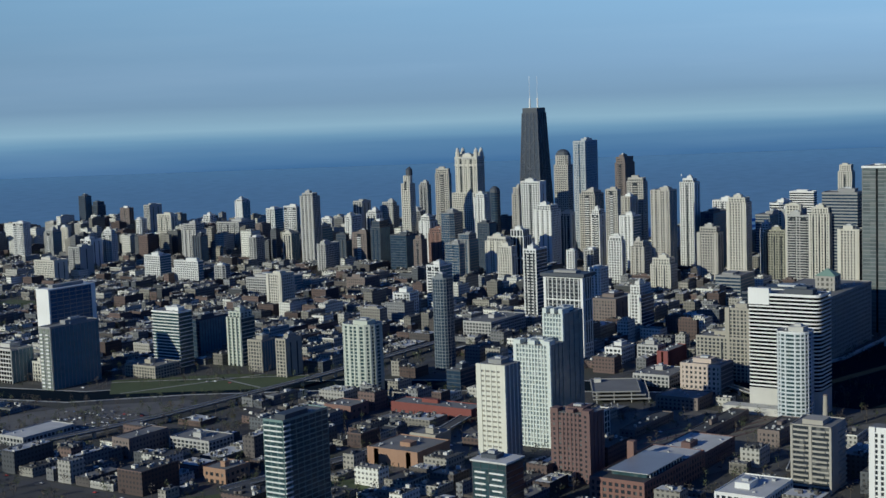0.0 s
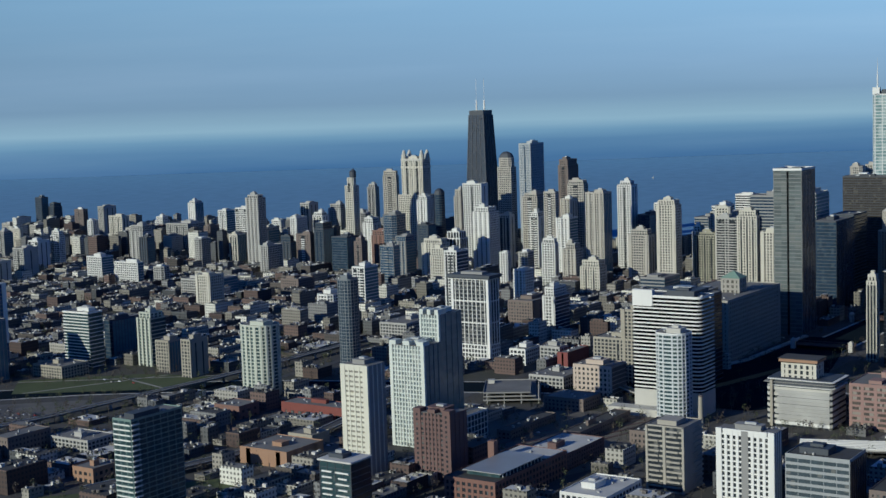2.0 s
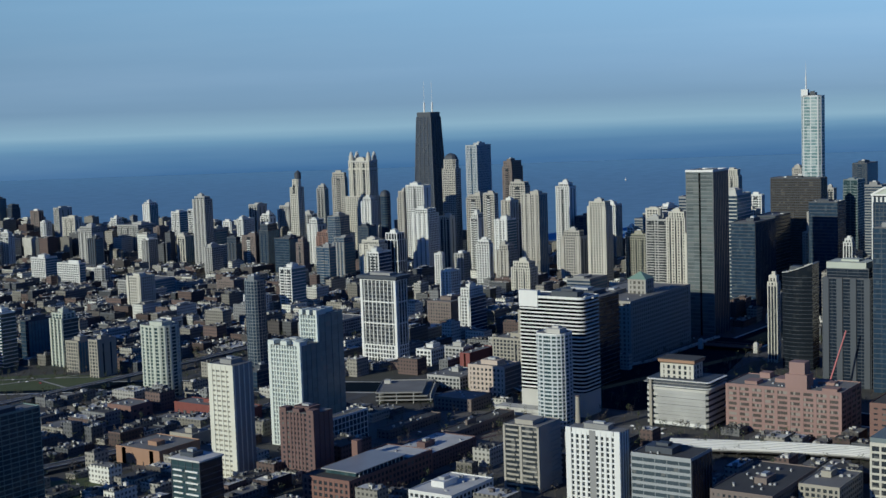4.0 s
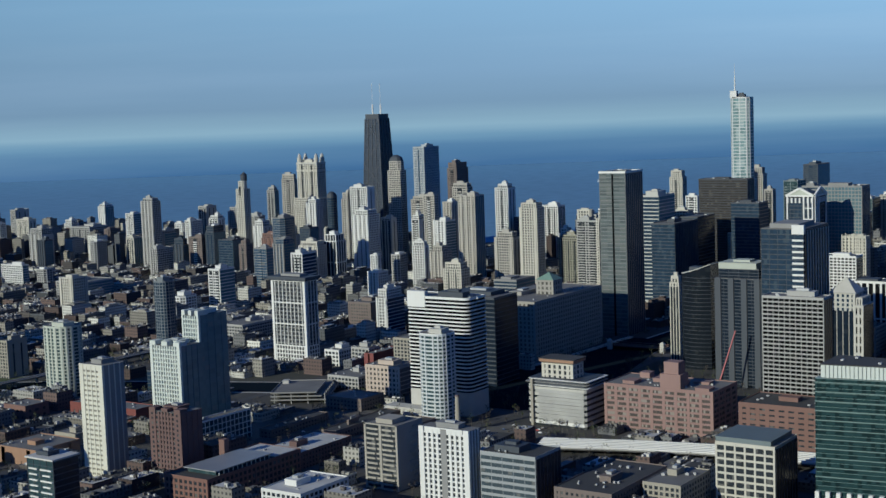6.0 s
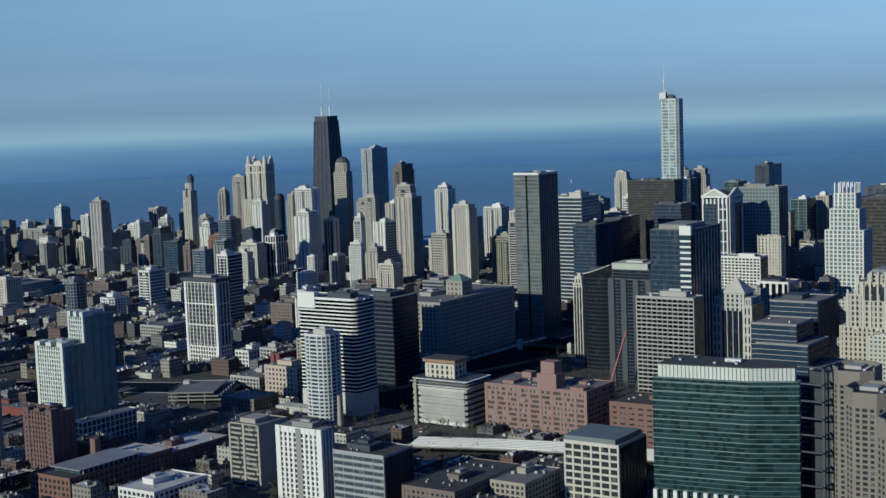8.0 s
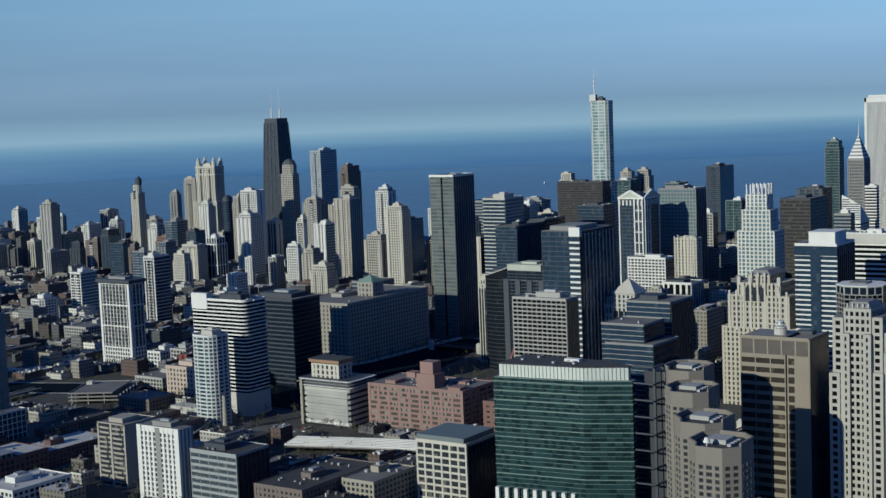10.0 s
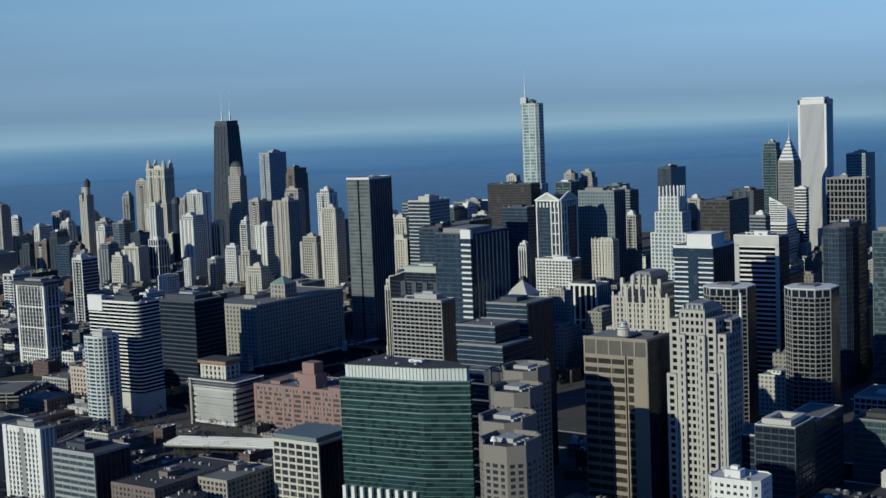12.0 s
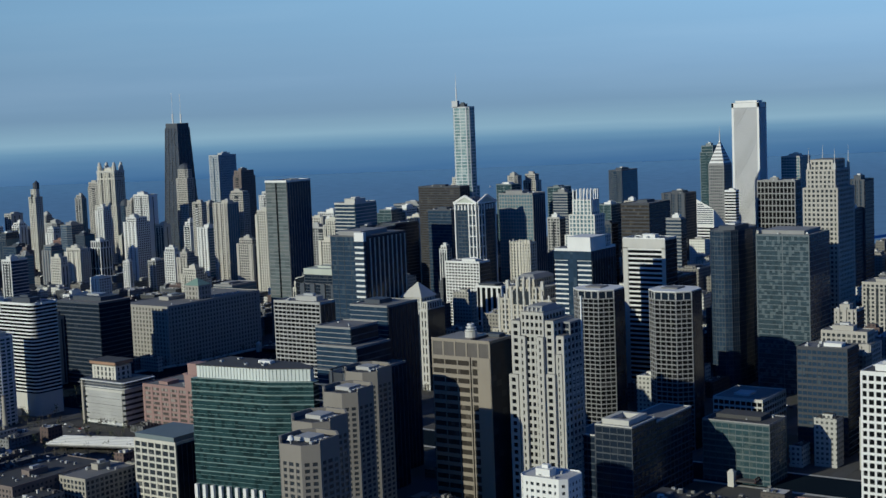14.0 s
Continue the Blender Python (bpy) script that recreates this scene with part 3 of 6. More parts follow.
# ---- towers ----
tower("grey glass and concrete office block beside the river", -1315, 1592, 87, 23, 86, kind_of(GREY, glazing("grey_green_glass", (0.19, 0.21, 0.185), vary=0.15, share=0.02), 3.4, 0.3, 4.0, 0.15), name="office_tower", single=True)
tower("cream concrete office block with deep square windows", -1306, 1687, 40, 46, 48, K_GRID, name="office_tower")
tower("small cream block with arched bays", -1276, 1640, 20, 40, 27, K_CREAM)
tower("white apartment tower with stacked balconies by the park", -1123, 1541, 28, 54, 82, K_BALC, south=G_TEAL)
tower("dark teal glass office block with white roof edge", -1046, 1576, 62, 17, 58, K_NAVY, name="office_tower")
tower("pale green apartment tower with balcony rows", -1070, 1469, 30, 28, 78, K_GREENBALC, south=G_TEAL)
tower("tan brick mid-rise with dark window strips", -1096, 1409, 30, 26, 45, K_SAND)
tower("tan brick mid-rise apartment block", -1112, 1351, 35, 18, 53, K_SAND)
tower("pale green rounded apartment tower with gridded balconies", -1172, 1161, 41, 51, 92, K_GREENBALC, shape="oval", single=True)
tower("slim dark blue-grey rounded apartment tower", -980, 1171, 27, 27, 128, K_SLIM, shape="oval")
edge_pier_tower("ivory concrete apartment tower with solid edge piers", -1435, 798, 29, 33, 115, K_CREAMTALL["wall"], G_MILK, GREY, edge=0.17, cols=(0.3, 0.5, 0.7), col_w=0.05, band=0.6)
edge_pier_tower("white framed glass apartment tower beside its twin", -1301, 824, 34, 45, 111, FROST, G_PALE, G_SEA, edge=0.09, cols=(0.16, 0.24, 0.33, 0.42, 0.5, 0.58, 0.67, 0.76, 0.84), col_w=0.03, band=0.3, corner=5)
edge_pier_tower("taller white and blue glass apartment tower", -1268, 826, 45, 25, 140, FROST, G_PALE, G_SEA, edge=0.09, cols=(0.2, 0.35, 0.5, 0.65, 0.8), col_w=0.04, band=0.3, corner=6)
edge_pier_tower("maroon brick apartment tower with notched corners", -1406, 722, 30, 43, 68, K_MAROON["wall"], G_DARK, K_MAROON["wall"], edge=0.2, cols=(0.3, 0.4, 0.5, 0.6, 0.7), col_w=0.055, band=0.45, corner=4, edge_windows=True)
tower("dark slab high-rise by the lake", 210, 3204, 25, 26, 133, K_DARK)
tower("white lakefront apartment tower", 276, 2667, 32, 26, 124, K_WHITE)
tower("tall grey concrete apartment tower", -5, 2194, 27, 39, 165, K_CONC)
tower("white apartment slab near the lake", 254, 2462, 14, 42, 110, K_WHITE)
tower("pale grey tower with a white top", 295, 2076, 17, 24, 171, K_CONC)
tower("tan stone tower beside the tall crown", 302, 2016, 12, 40, 203, K_TAN)
tower("cool grey marble tower with flat top", 402, 1692, 63, 32, 262, K_COOL)
tower("brown granite tower above the shops", 329, 1551, 49, 26, 227, K_BROWN)
tower("tan brick apartment slab with small windows", 134, 1717, 25, 19, 171, K_TAN)
tower("white and dark glass apartment tower", 141, 1667, 28, 49, 184, K_WHITE)
tower("pale apartment tower with blue shade", 1, 1560, 41, 41, 144, K_WHITE)
tower("tan apartment tower with stepped top", 261, 1595, 44, 39, 154, K_TAN)
tower("tan brown brick slab tower with windows", 93, 1452, 16, 28, 171, K_TAN)
tower("tan tower with stepped crown", 235, 1461, 22, 40, 186, K_TAN)
tower("tall tan concrete apartment tower", 7, 1293, 35, 41, 177, K_TAN)
tower("slim white tower with raised core", 153, 1304, 29, 33, 190, K_WHITE)
tower("cream tower with a pointed mast", -80, 1097, 28, 39, 170, K_CREAM)
tower("tan apartment tower with stepped roof", -66, 1160, 27, 43, 112, K_TAN)
tower("olive tan gridded apartment tower", -15, 1045, 30, 45, 104, K_OLIVE)
tower("cream ribbed apartment tower", -55, 947, 25, 38, 151, K_CREAM)
tower("grey banded office block", 315, 1204, 94, 32, 102, K_BANDS)
tower("brown brick apartment tower", 2, 2047, 22, 42, 76, K_BROWN)
tower("dark glass apartment tower", -66, 1888, 43, 43, 80, K_NAVY)
tower("orange brick apartment tower", 62, 1875, 18, 42, 82, K_RED)
tower("blue glass tower with striped floors", -243, 1633, 21, 34, 86, K_BLUE)
tower("grey concrete apartment slab near the park", -126, 2959, 30, 32, 74, K_CONC)
tower("white apartment block with plain walls", -258, 2672, 36, 35, 70, K_WHITE)
tower("grey gridded apartment tower", -92, 2489, 37, 47, 95, K_CONC)
tower("wide grey apartment slab", 55, 2483, 63, 74, 86, K_CONC)
tower("slim white apartment tower with narrow windows", 46, 2122, 39, 20, 109, K_WHITE)
tower("white blank-walled mid-rise block", -361, 2343, 35, 47, 54, K_WHITE)
tower("cream stone mid-rise hall with few windows", -385, 2206, 17, 70, 49, K_WHITE)
tower("long concrete mid-rise block", -486, 1900, 78, 81, 36, K_CONC)
tower("brown brick mid-rise block", -386, 1762, 50, 45, 31, K_BROWN)
tower("cream ribbed loft block", -135, 1589, 29, 51, 90, K_CREAM)
tower("cream stone apartment block with flat roof", -180, 1206, 30, 41, 64, K_CREAM)
tower("pale concrete slab tower with dark windows", -96, 1348, 15, 30, 93, K_WHITE)
tower("white and glass twin-edged apartment tower", -562, 1270, 36, 25, 121, K_WHITE, south=G_NAVY)
tower("white blank-sided apartment tower", -623, 1050, 46, 22, 77, K_WHITE, south=G_NAVY)
tower("dark brick loft building", -581, 1115, 80, 46, 47, K_BROWN)
tower("pink stone loft building with square windows", -976, 770, 40, 54, 36, kind_of(PINK, G_DARK, 4.0, 0.45, 4.6, 0.5), single=True, plain=True, south=BROWN)
tower("tan office block with ribbon windows", -895, 766, 38, 72, 57, K_SAND, name="office_tower")
tower("taller tan office wing", -894, 762, 29, 36, 95, K_SAND, name="office_tower")
staggered_balconies(-1338, 508, 42, 39, 62)
midrise = tower("dark green glass mid-rise with white balcony bars", -1572, 715, 29, 35, 59, kind_of(SLATE, G_TEAL, 3.4, 0.1, 6.0, 0.05, 0.3), plain=True, surface=ROOF_WHITE, south=G_SHADE)
for i in range(9):
    part("balcony_bar", Shape().box(-1.0, 4 if i % 2 else 2, 8 + i * 5.2, 0.2, 14 if i % 2 else 17, 9.3 + i * 5.2), WHITE, midrise, "white balcony bar")
    part("balcony_bar", Shape().box(-1.0, 21, 8 + i * 5.2, 0.2, 32, 9.3 + i * 5.2), WHITE, midrise)
part("roof_canopy", Shape().box(-1.5, -1.5, 59.5, 30, 36, 61), ROOF_WHITE, midrise, "pale overhanging roof")
edge_pier_tower("white apartment tower with grey central recess", -1361, 412, 19, 54, 72, WHITE, G_DARK, GREY, edge=0.1, cols=(0.17, 0.27, 0.37, 0.63, 0.73, 0.83), col_w=0.05, band=0.3, recess=True)
tower("cream gridded office block with slate plant storey", -1247, 172, 53, 55, 58, kind_of(CREAM, G_DARK, 4.3, 0.3, 6.6, 0.2, 0.5), name="office_tower", single=True, plain=True, south=G_SHADE, plant=0.93, plant_h=4.0, plant_mat=masonry("slate_green_cladding", (0.15, 0.19, 0.20), rough=0.6), surface=GREY)
tower("dark glass office block with banded front", -1355, 347, 44, 57, 54, kind_of(masonry("pale_grey_spandrel", (0.33, 0.35, 0.36)), glazing("grey_blue_glass", (0.06, 0.08, 0.095), vary=0.4, share=0.1), 3.8, 0.42, 9.0, 0.03, 0.3), name="office_tower", plain=True, surface=ROOF_DARK, plant_mat=SLATE, south=G_SHADE)
tower("grey gridded office tower", -969, 227, 26, 67, 148, kind_of(CONCRETE, G_BLACK, 3.0, 0.34, 4.6, 0.08, 0.5), name="office_tower", single=True, plain=True, south=G_SHADE)
tall = tower("tall grey glass office tower with a white roof edge", -463, 713, 58, 44, 250, K_GREYPANEL, name="office_tower", single=True, plain=True, south=G_NAVY, plant=0.3, plant_h=2.0)
part("roof_edge", Shape().ring(grown(rect(58, 44), 0.5), grown(rect(58, 44), -1.2), 249, 252.2), WHITE, tall, "white roof edge")
part("dark_seam", Shape().box(-0.3, 20, 0, 0.2, 23, 248), G_BLACK, tall, "dark vertical seam")
tower("dark striped office tower", 293, 1010, 32, 68, 154, K_BANDS, name="office_tower")
tower("dark navy glass office block", -254, 732, 92, 42, 153, K_NAVY, name="office_tower", plain=True, south=G_NAVY, plant=0.3)
tower("dark navy glass office wing with a pale corner", -158, 734, 70, 38, 156, K_NAVY, name="office_tower", plain=True, south=G_SHADE, plant=0.0)
tower("broad dark brown steel office slab", 25, 720, 33, 94, 209, kind_of(BLACK, G_BRONZE, 3.0, 0.4, 3.0, 0.1, 0.3), name="office_tower", plain=True, south=G_SHADE, plant=0.3, plant_h=3.0)
tower("slim pale balcony tower beside the black glass", -630, 549, 12, 14, 118, K_CREAM)
tower("dark glass tower with pale green top", -751, 383, 48, 61, 147, kind_of(SLATE, G_SHADE, 2.8, 0.2, 9.0, 0.03, 0.25), name="office_tower", south=G_SHADE, plant=0.94, plant_h=7.0, plant_mat=PALEGREEN)
tower("grey office tower with banded corners behind the gothic tower", -150, 455, 40, 66, 209, kind_of(GREY, G_SEA, 3.9, 0.28, 4.2, 0.22, 0.4), name="office_tower", plain=True, south=G_NAVY, plant=0.5, plant_h=4.0)
tower("white gridded office block", -447, 366, 28, 60, 131, kind_of(WHITE, G_BLACK, 2.9, 0.42, 4.2, 0.28, 0.5), name="office_tower", plain=True, south=G_SHADE, plant=0.4, plant_h=3.0)
tower("dark block with white columns", -462, 318, 36, 46, 99, kind_of(WHITE, G_BLACK, 40.0, 0.04, 7.6, 0.3, 0.7), name="office_tower", plain=True, south=G_NAVY, plant=0.6, plant_h=3.0, plant_mat=SLATE)
tower("dark slate twin slab tower near the lake", 1221, 1020, 90, 39, 172, K_DARK, name="office_tower")
gothic = tower("cream stone gothic tower", -197, 433, 19, 39, 133, K_CREAM, name="office_tower", plain=True, plant=0.5, plant_h=3.0)
for i in range(7):
    part("pinnacle", Shape().box(-1.1, 0.4 + i * 6.2, 20, 0.3, 1.9 + i * 6.2, 137 + 2 * (i % 2)), CREAM, gothic, "ribbed stone pier")
tower("grey banded office tower with a pale roof box", -212, 780, 62, 45, 196, kind_of(PALE, G_NAVY, 4.2, 0.3, 9.0, 0.0, 0.3), name="office_tower", plain=True, south=G_SEA, plant=0.5, plant_h=7.0, plant_mat=PALE)
tower("dark blue glass tower beside the round stone tower", -120, 640, 42, 50, 178, K_NAVY, name="office_tower", plain=True, south=G_NAVY, plant=0.4, plant_h=3.0)
tower("slim cream tower with small square windows", 122, 881, 24, 35, 143, K_CREAM, plain=True, units=2)
tower("dark brown steel office block with a flat roof", 5, 322, 80, 53, 181, kind_of(BLACK, G_BRONZE, 4.0, 0.4, 3.0, 0.1, 0.3), name="office_tower", plain=True, south=G_SHADE, plant=0.35, plant_h=4.0, plant_mat=SLATE)
striped = tower("striped office tower with white roof core", -750, 11, 58, 48, 189, kind_of(WHITE, G_NAVY, 3.7, 0.3, 9.0, 0.0, 0.6), name="office_tower", plain=True, south=G_SHADE, plant=0.0)
part("roof_core", Shape().box(6, 4, 189, 42, 34, 202).box(5.6, 3.6, 202, 42.4, 34.4, 202.8), WHITE, striped, "white slanted roof core")
part("dark_top", Shape().box(-0.7, -0.4, 177, 58, 48.3, 187), G_NAVY, striped, "dark glass top storey")
part("dark_bay", Shape().box(-0.75, 18, 0, 0.4, 30, 178), G_NAVY, striped, "dark middle bay")
tower("blue-grey glass office tower with pale floor bands", -549, -167, 67, 66, 189, kind_of(masonry("dull_blue_metal", (0.085, 0.112, 0.13), rough=0.5), glazing("storm_blue_glass", (0.042, 0.066, 0.082), blind=(0.15, 0.19, 0.21), share=0.22, vary=0.75, floor=2.6, bay=2.6), 3.9, 0.16, 22.0, 0.04, 0.25), plain=True, name="office_tower", south=G_NAVY, plant=0.8, plant_h=4.0, plant_mat=GREY)
tower("dark blue curved glass office tower", -553, -76, 86, 42, 193, kind_of(SLATE, G_NAVY, 3.9, 0.16, 3.2, 0.1, 0.2), shape="oval", plain=True, name="office_tower", plant=0.5)
tower("pale blue-grey slab tower near the park", 690, 323, 60, 40, 226, kind_of(PALE, G_SEA, 4.0, 0.2, 4.5, 0.1, 0.3), name="office_tower", plain=True, south=G_SEA)
tower("dark gridded office slab with pale mullions", 489, 255, 30, 78, 189, kind_of(GREY, G_BLACK, 7.8, 0.2, 6.0, 0.22, 0.5), name="office_tower", plain=True, plant=0.2)
tower("black banded office tower with a white roof box", -815, -305, 32, 51, 106, kind_of(BLACK, G_NAVY, 3.9, 0.4, 4.0, 0.12, 0.3), name="office_tower", single=True, plain=True, south=G_SHADE, plant=0.35, plant_h=3.0, plant_mat=WHITE)
tower("huge grey limestone warehouse along the river", -720, 724, 195, 100, 86, K_LIMESTONE, name="warehouse", plain=True, plant=0.2, units=14)
tower("tan stone block with recessed upper storeys", -635, -252, 24, 25, 117, K_TAN, name="office_tower")
tower("tan stone office block with wide cornice", -688, -285, 36, 61, 101, K_TAN, name="office_tower")
tower("white gridded office tower with deep windows", -1017, -423, 30, 36, 126, kind_of(WHITE, G_BLACK, 4.4, 0.34, 4.4, 0.3, 0.6), name="office_tower", single=True, plain=True, surface=ROOF_DARK)
tower("low brown loft block with crowded roof", -1350, 276, 108, 56, 29, K_BROWN, plain=True, units=16, plant=0.2, surface=ROOF_DARK)
tower("low grey loft block with plant rooms", -1300, 236, 62, 36, 29, K_SAND, plain=True, units=8, plant=0.25)
tower("low dark loft block with flat roof", -1420, 101, 56, 44, 39, K_BROWN, units=8, plant=0.2)
tower("low cream block with a plain roof", -1540, 449, 30, 29, 37, K_CREAM, units=3, plant=0.3)
tower("low pale block with white roof boxes", -1460, 525, 68, 46, 25, K_WHITE, units=9, plant=0.3, surface=ROOF_WHITE)
tower("dark glass office block with stepped terraces", -1131, 54, 42, 43, 154, K_STEP, name="office_tower", plant=0.0, units=2, south=G_SHADE)
tower("dark glass stepped office tower", -1070, 57, 50, 46, 166, K_STEP, name="office_tower", plant=0.4, plant_h=3.0, units=2, plant_mat=SLATE, south=G_SHADE)
tower("dark glass terrace storeys of the stepped offices", -1141, 40, 52, 48, 138, K_STEP, name="office_tower", plant=0.0, units=0, south=G_SHADE)
tower("lower dark glass terrace storeys beside the river", -1139, 24, 52, 56, 118, K_STEP, name="office_tower", plant=0.0, units=0, south=G_SHADE)
tower("long low red brick works beside the tracks", -1232, 971, 30, 115, 14, kind_of(masonry("bright_red_brick", (0.19, 0.055, 0.045)), G_DARK, 7.0, 0.6, 9.0, 0.5), name="warehouse", plant=0.2, plant_h=4.0, units=8)
tower("low red brick podium beside the rounded tower", -1281, 1110, 36, 40, 15, kind_of(RED, G_DARK, 6.0, 0.6, 8.0, 0.5), name="warehouse", plant=0.0, units=4)
tower("tan brick warehouse with flat gravel roof", -1436, 905, 60, 64, 17, kind_of(ORANGE, G_DARK, 9.0, 0.75, 14.0, 0.8), name="warehouse", plant=0.2, plant_h=4.0, units=8)
tower("small tan warehouse with roof box", -1352, 940, 30, 34, 13, kind_of(SAND, G_DARK, 7.0, 0.7, 9.0, 0.6), name="warehouse", plant=0.3, units=4)
tower("orange brick workshop with flat roof", -1568, 1047, 36, 30, 14, kind_of(ORANGE, G_DARK, 5.0, 0.5, 6.0, 0.4), name="warehouse", plant=0.2, units=3)
tower("brown brick depot beside the viaduct", -1537, 1215, 60, 26, 21, K_BROWN, name="warehouse", plant=0.0, units=4)
tower("long low grey office shed", -1482, 1150, 40, 60, 13, K_CONC, name="warehouse", plant=0.2, units=6)
tower("low shed with a bluish white roof", -1556, 1365, 76, 40, 11, K_CONC, name="warehouse", plant=0.0, units=2, surface=ROOF_WHITE)
loft = tower("dark red brick loft complex with grey upper roof", -1457, 640, 134, 56, 23, kind_of(masonry("russet_brick", (0.20, 0.105, 0.085)), G_DARK, 3.8, 0.4, 4.6, 0.4), name="warehouse", single=True, plain=True, plant=0.0, units=6, surface=ROOF_DARK)
part("roof_house", Shape().box(18, 6, 23.3, 92, 42, 27.4), G_TEAL, loft, "glazed roof storey")
part("metal_roof", Shape().box(15, 3, 27.4, 95, 45, 28.2), METAL, loft, "grey standing-seam metal roof")
for i in range(12):
    part("roof_post", Shape().box(20 + i * 6.4, 3.6, 23.3, 20.6 + i * 6.4, 4.2, 27.4), WHITE, loft)
part("white_roof", Shape().box(98, 3, 23.4, 132, 52, 24.2), ROOF_WHITE, loft, "white membrane roof")
part("stair_tower", Shape().box(74, 47, 20, 81, 54, 41), K_RED["wall"], loft, "red brick stair tower")
tower("long brick loft wing with white roof", -1325, 645, 90, 50, 17, K_MAROON, name="warehouse", plant=0.2, units=6, surface=ROOF_WHITE)
tower("low purple brown brick garage", -1070, 759, 44, 54, 14, K_BROWN, name="warehouse", plant=0.0, units=5)
tower("red painted blank-walled block", -873, 889, 60, 16, 28, kind_of(masonry("red_paint", (0.20, 0.06, 0.055)), G_DARK, 9.0, 0.9, 9.0, 0.8), plant=0.0)
tower("small grey office block with ribbon windows", -849, 915, 24, 31, 30, K_CONC, name="office_tower")
tower("small white office block with grid front", -843, 973, 40, 26, 22, K_WHITE, name="office_tower")
tower("small dark blue glass block", -1086, 1081, 38, 22, 26, K_NAVY, name="office_tower")
tower("long dark glass and grey office block", -734, 1254, 105, 52, 25, K_CONC, name="office_tower", plant=0.2, units=10)
tower("low orange and white block by the park", -1197, 1518, 50, 60, 17, K_SAND, plant=0.2, units=6)
tower("low teal glass podium with white frame", -1306, 793, 79, 14, 32, kind_of(WHITE, G_TEAL, 4.0, 0.15, 5.0, 0.15, 0.3), name="office_tower", plant=0.0)
tower("low concrete terraces beside the river", -964, 845, 62, 51, 15, K_CONC, name="office_tower", plant=0.2, units=6)
tower("dark banded office block beside the striped tower", -876, 690, 56, 92, 114, kind_of(SLATE, G_SHADE, 3.8, 0.3, 9.0, 0.0, 0.3), name="office_tower", plain=True, south=G_SHADE, plant=0.6, plant_h=5.0)
# farther towers
tower("dark glass and steel high-rise near the lake", 229, 3174, 30, 23, 115, K_DARK, units=2, plant_h=4.0)
tower("white apartment tower with rows of windows", -151, 3040, 22, 40, 94, K_WHITE, units=2, plant_h=4.0)
tower("cream stone tower with punched windows", -55, 2984, 15, 28, 74, K_CREAM, units=2, plant_h=4.0)
tower("white apartment tower with rows of windows", -200, 2663, 18, 31, 88, K_WHITE, units=2, plant_h=4.0)
tower("brown brick apartment block with small windows", 147, 2962, 17, 35, 108, K_BROWN, units=2, plant_h=4.0)
tower("white apartment tower with rows of windows", 19, 2789, 28, 21, 92, K_WHITE, units=2, plant_h=4.0)
tower("grey concrete apartment slab with window grid", 178, 2916, 47, 22, 114, K_CONC, units=2, plant_h=4.0)
tower("cream stone tower with punched windows", 64, 2724, 25, 49, 101, K_CREAM, units=2, plant_h=4.0)
tower("white apartment tower with rows of windows", 194, 2709, 26, 29, 88, K_WHITE, units=2, plant_h=4.0)
tower("brown brick apartment block with small windows", 40, 2397, 42, 22, 84, K_BROWN, units=2, plant_h=4.0)
tower("white apartment tower with rows of windows", 253, 2535, 34, 29, 103, K_WHITE, units=2, plant_h=4.0)
tower("grey concrete apartment slab with window grid", 45, 2210, 39, 26, 83, K_CONC, units=2, plant_h=4.0)
tower("white apartment tower with rows of windows", 215, 2318, 16, 31, 85, K_WHITE, units=2, plant_h=4.0)
tower("grey concrete apartment slab with window grid", -85, 2309, 40, 23, 67, K_CONC, units=2, plant_h=4.0)
tower("cream stone tower with punched windows", 2, 2271, 31, 26, 70, K_CREAM, units=2, plant_h=4.0)
tower("dark glass and steel high-rise near the lake", -118, 2449, 25, 27, 70, K_DARK, units=2, plant_h=4.0)
tower("grey concrete apartment slab with window grid", 144, 2164, 36, 27, 135, K_CONC, units=2, plant_h=4.0)
tower("white apartment tower with rows of windows", 120, 2105, 25, 29, 115, K_WHITE, units=2, plant_h=4.0)
tower("grey concrete apartment slab with window grid", 225, 2131, 26, 39, 126, K_CONC, units=2, plant_h=4.0)
tower("grey concrete apartment slab with window grid", 135, 1993, 37, 41, 114, K_CONC, units=2, plant_h=4.0)
tower("white apartment tower with rows of windows", 66, 1914, 32, 30, 110, K_WHITE, units=2, plant_h=4.0)
tower("blue glass tower with thin grey floor lines", 54, 1844, 51, 38, 119, K_BLUE, units=2, plant_h=4.0)
tower("white apartment tower with rows of windows", 124, 1802, 24, 29, 156, K_WHITE, units=2, plant_h=4.0)
tower("brown brick apartment block with small windows", -72, 1843, 22, 21, 80, K_BROWN, units=2, plant_h=4.0)
tower("white apartment tower with rows of windows", 105, 1502, 31, 20, 126, K_WHITE, units=2, plant_h=4.0)
tower("white apartment tower with rows of windows", 53, 1397, 37, 32, 120, K_WHITE, units=2, plant_h=4.0)
tower("tan stone apartment tower with punched windows", 174, 1458, 27, 28, 150, K_TAN, units=2, plant_h=4.0)
tower("cream stone tower with punched windows", 79, 1557, 20, 28, 122, K_CREAM, units=2, plant_h=4.0)
tower("tan stone apartment tower with punched windows", -120, 1288, 32, 30, 87, K_TAN, units=2, plant_h=4.0)
tower("white apartment tower with rows of windows", -153, 1424, 16, 19, 70, K_WHITE, units=2, plant_h=4.0)
tower("white framed office block with dark glass", -93, 1573, 32, 35, 101, K_FRAME, units=2, plant_h=4.0)
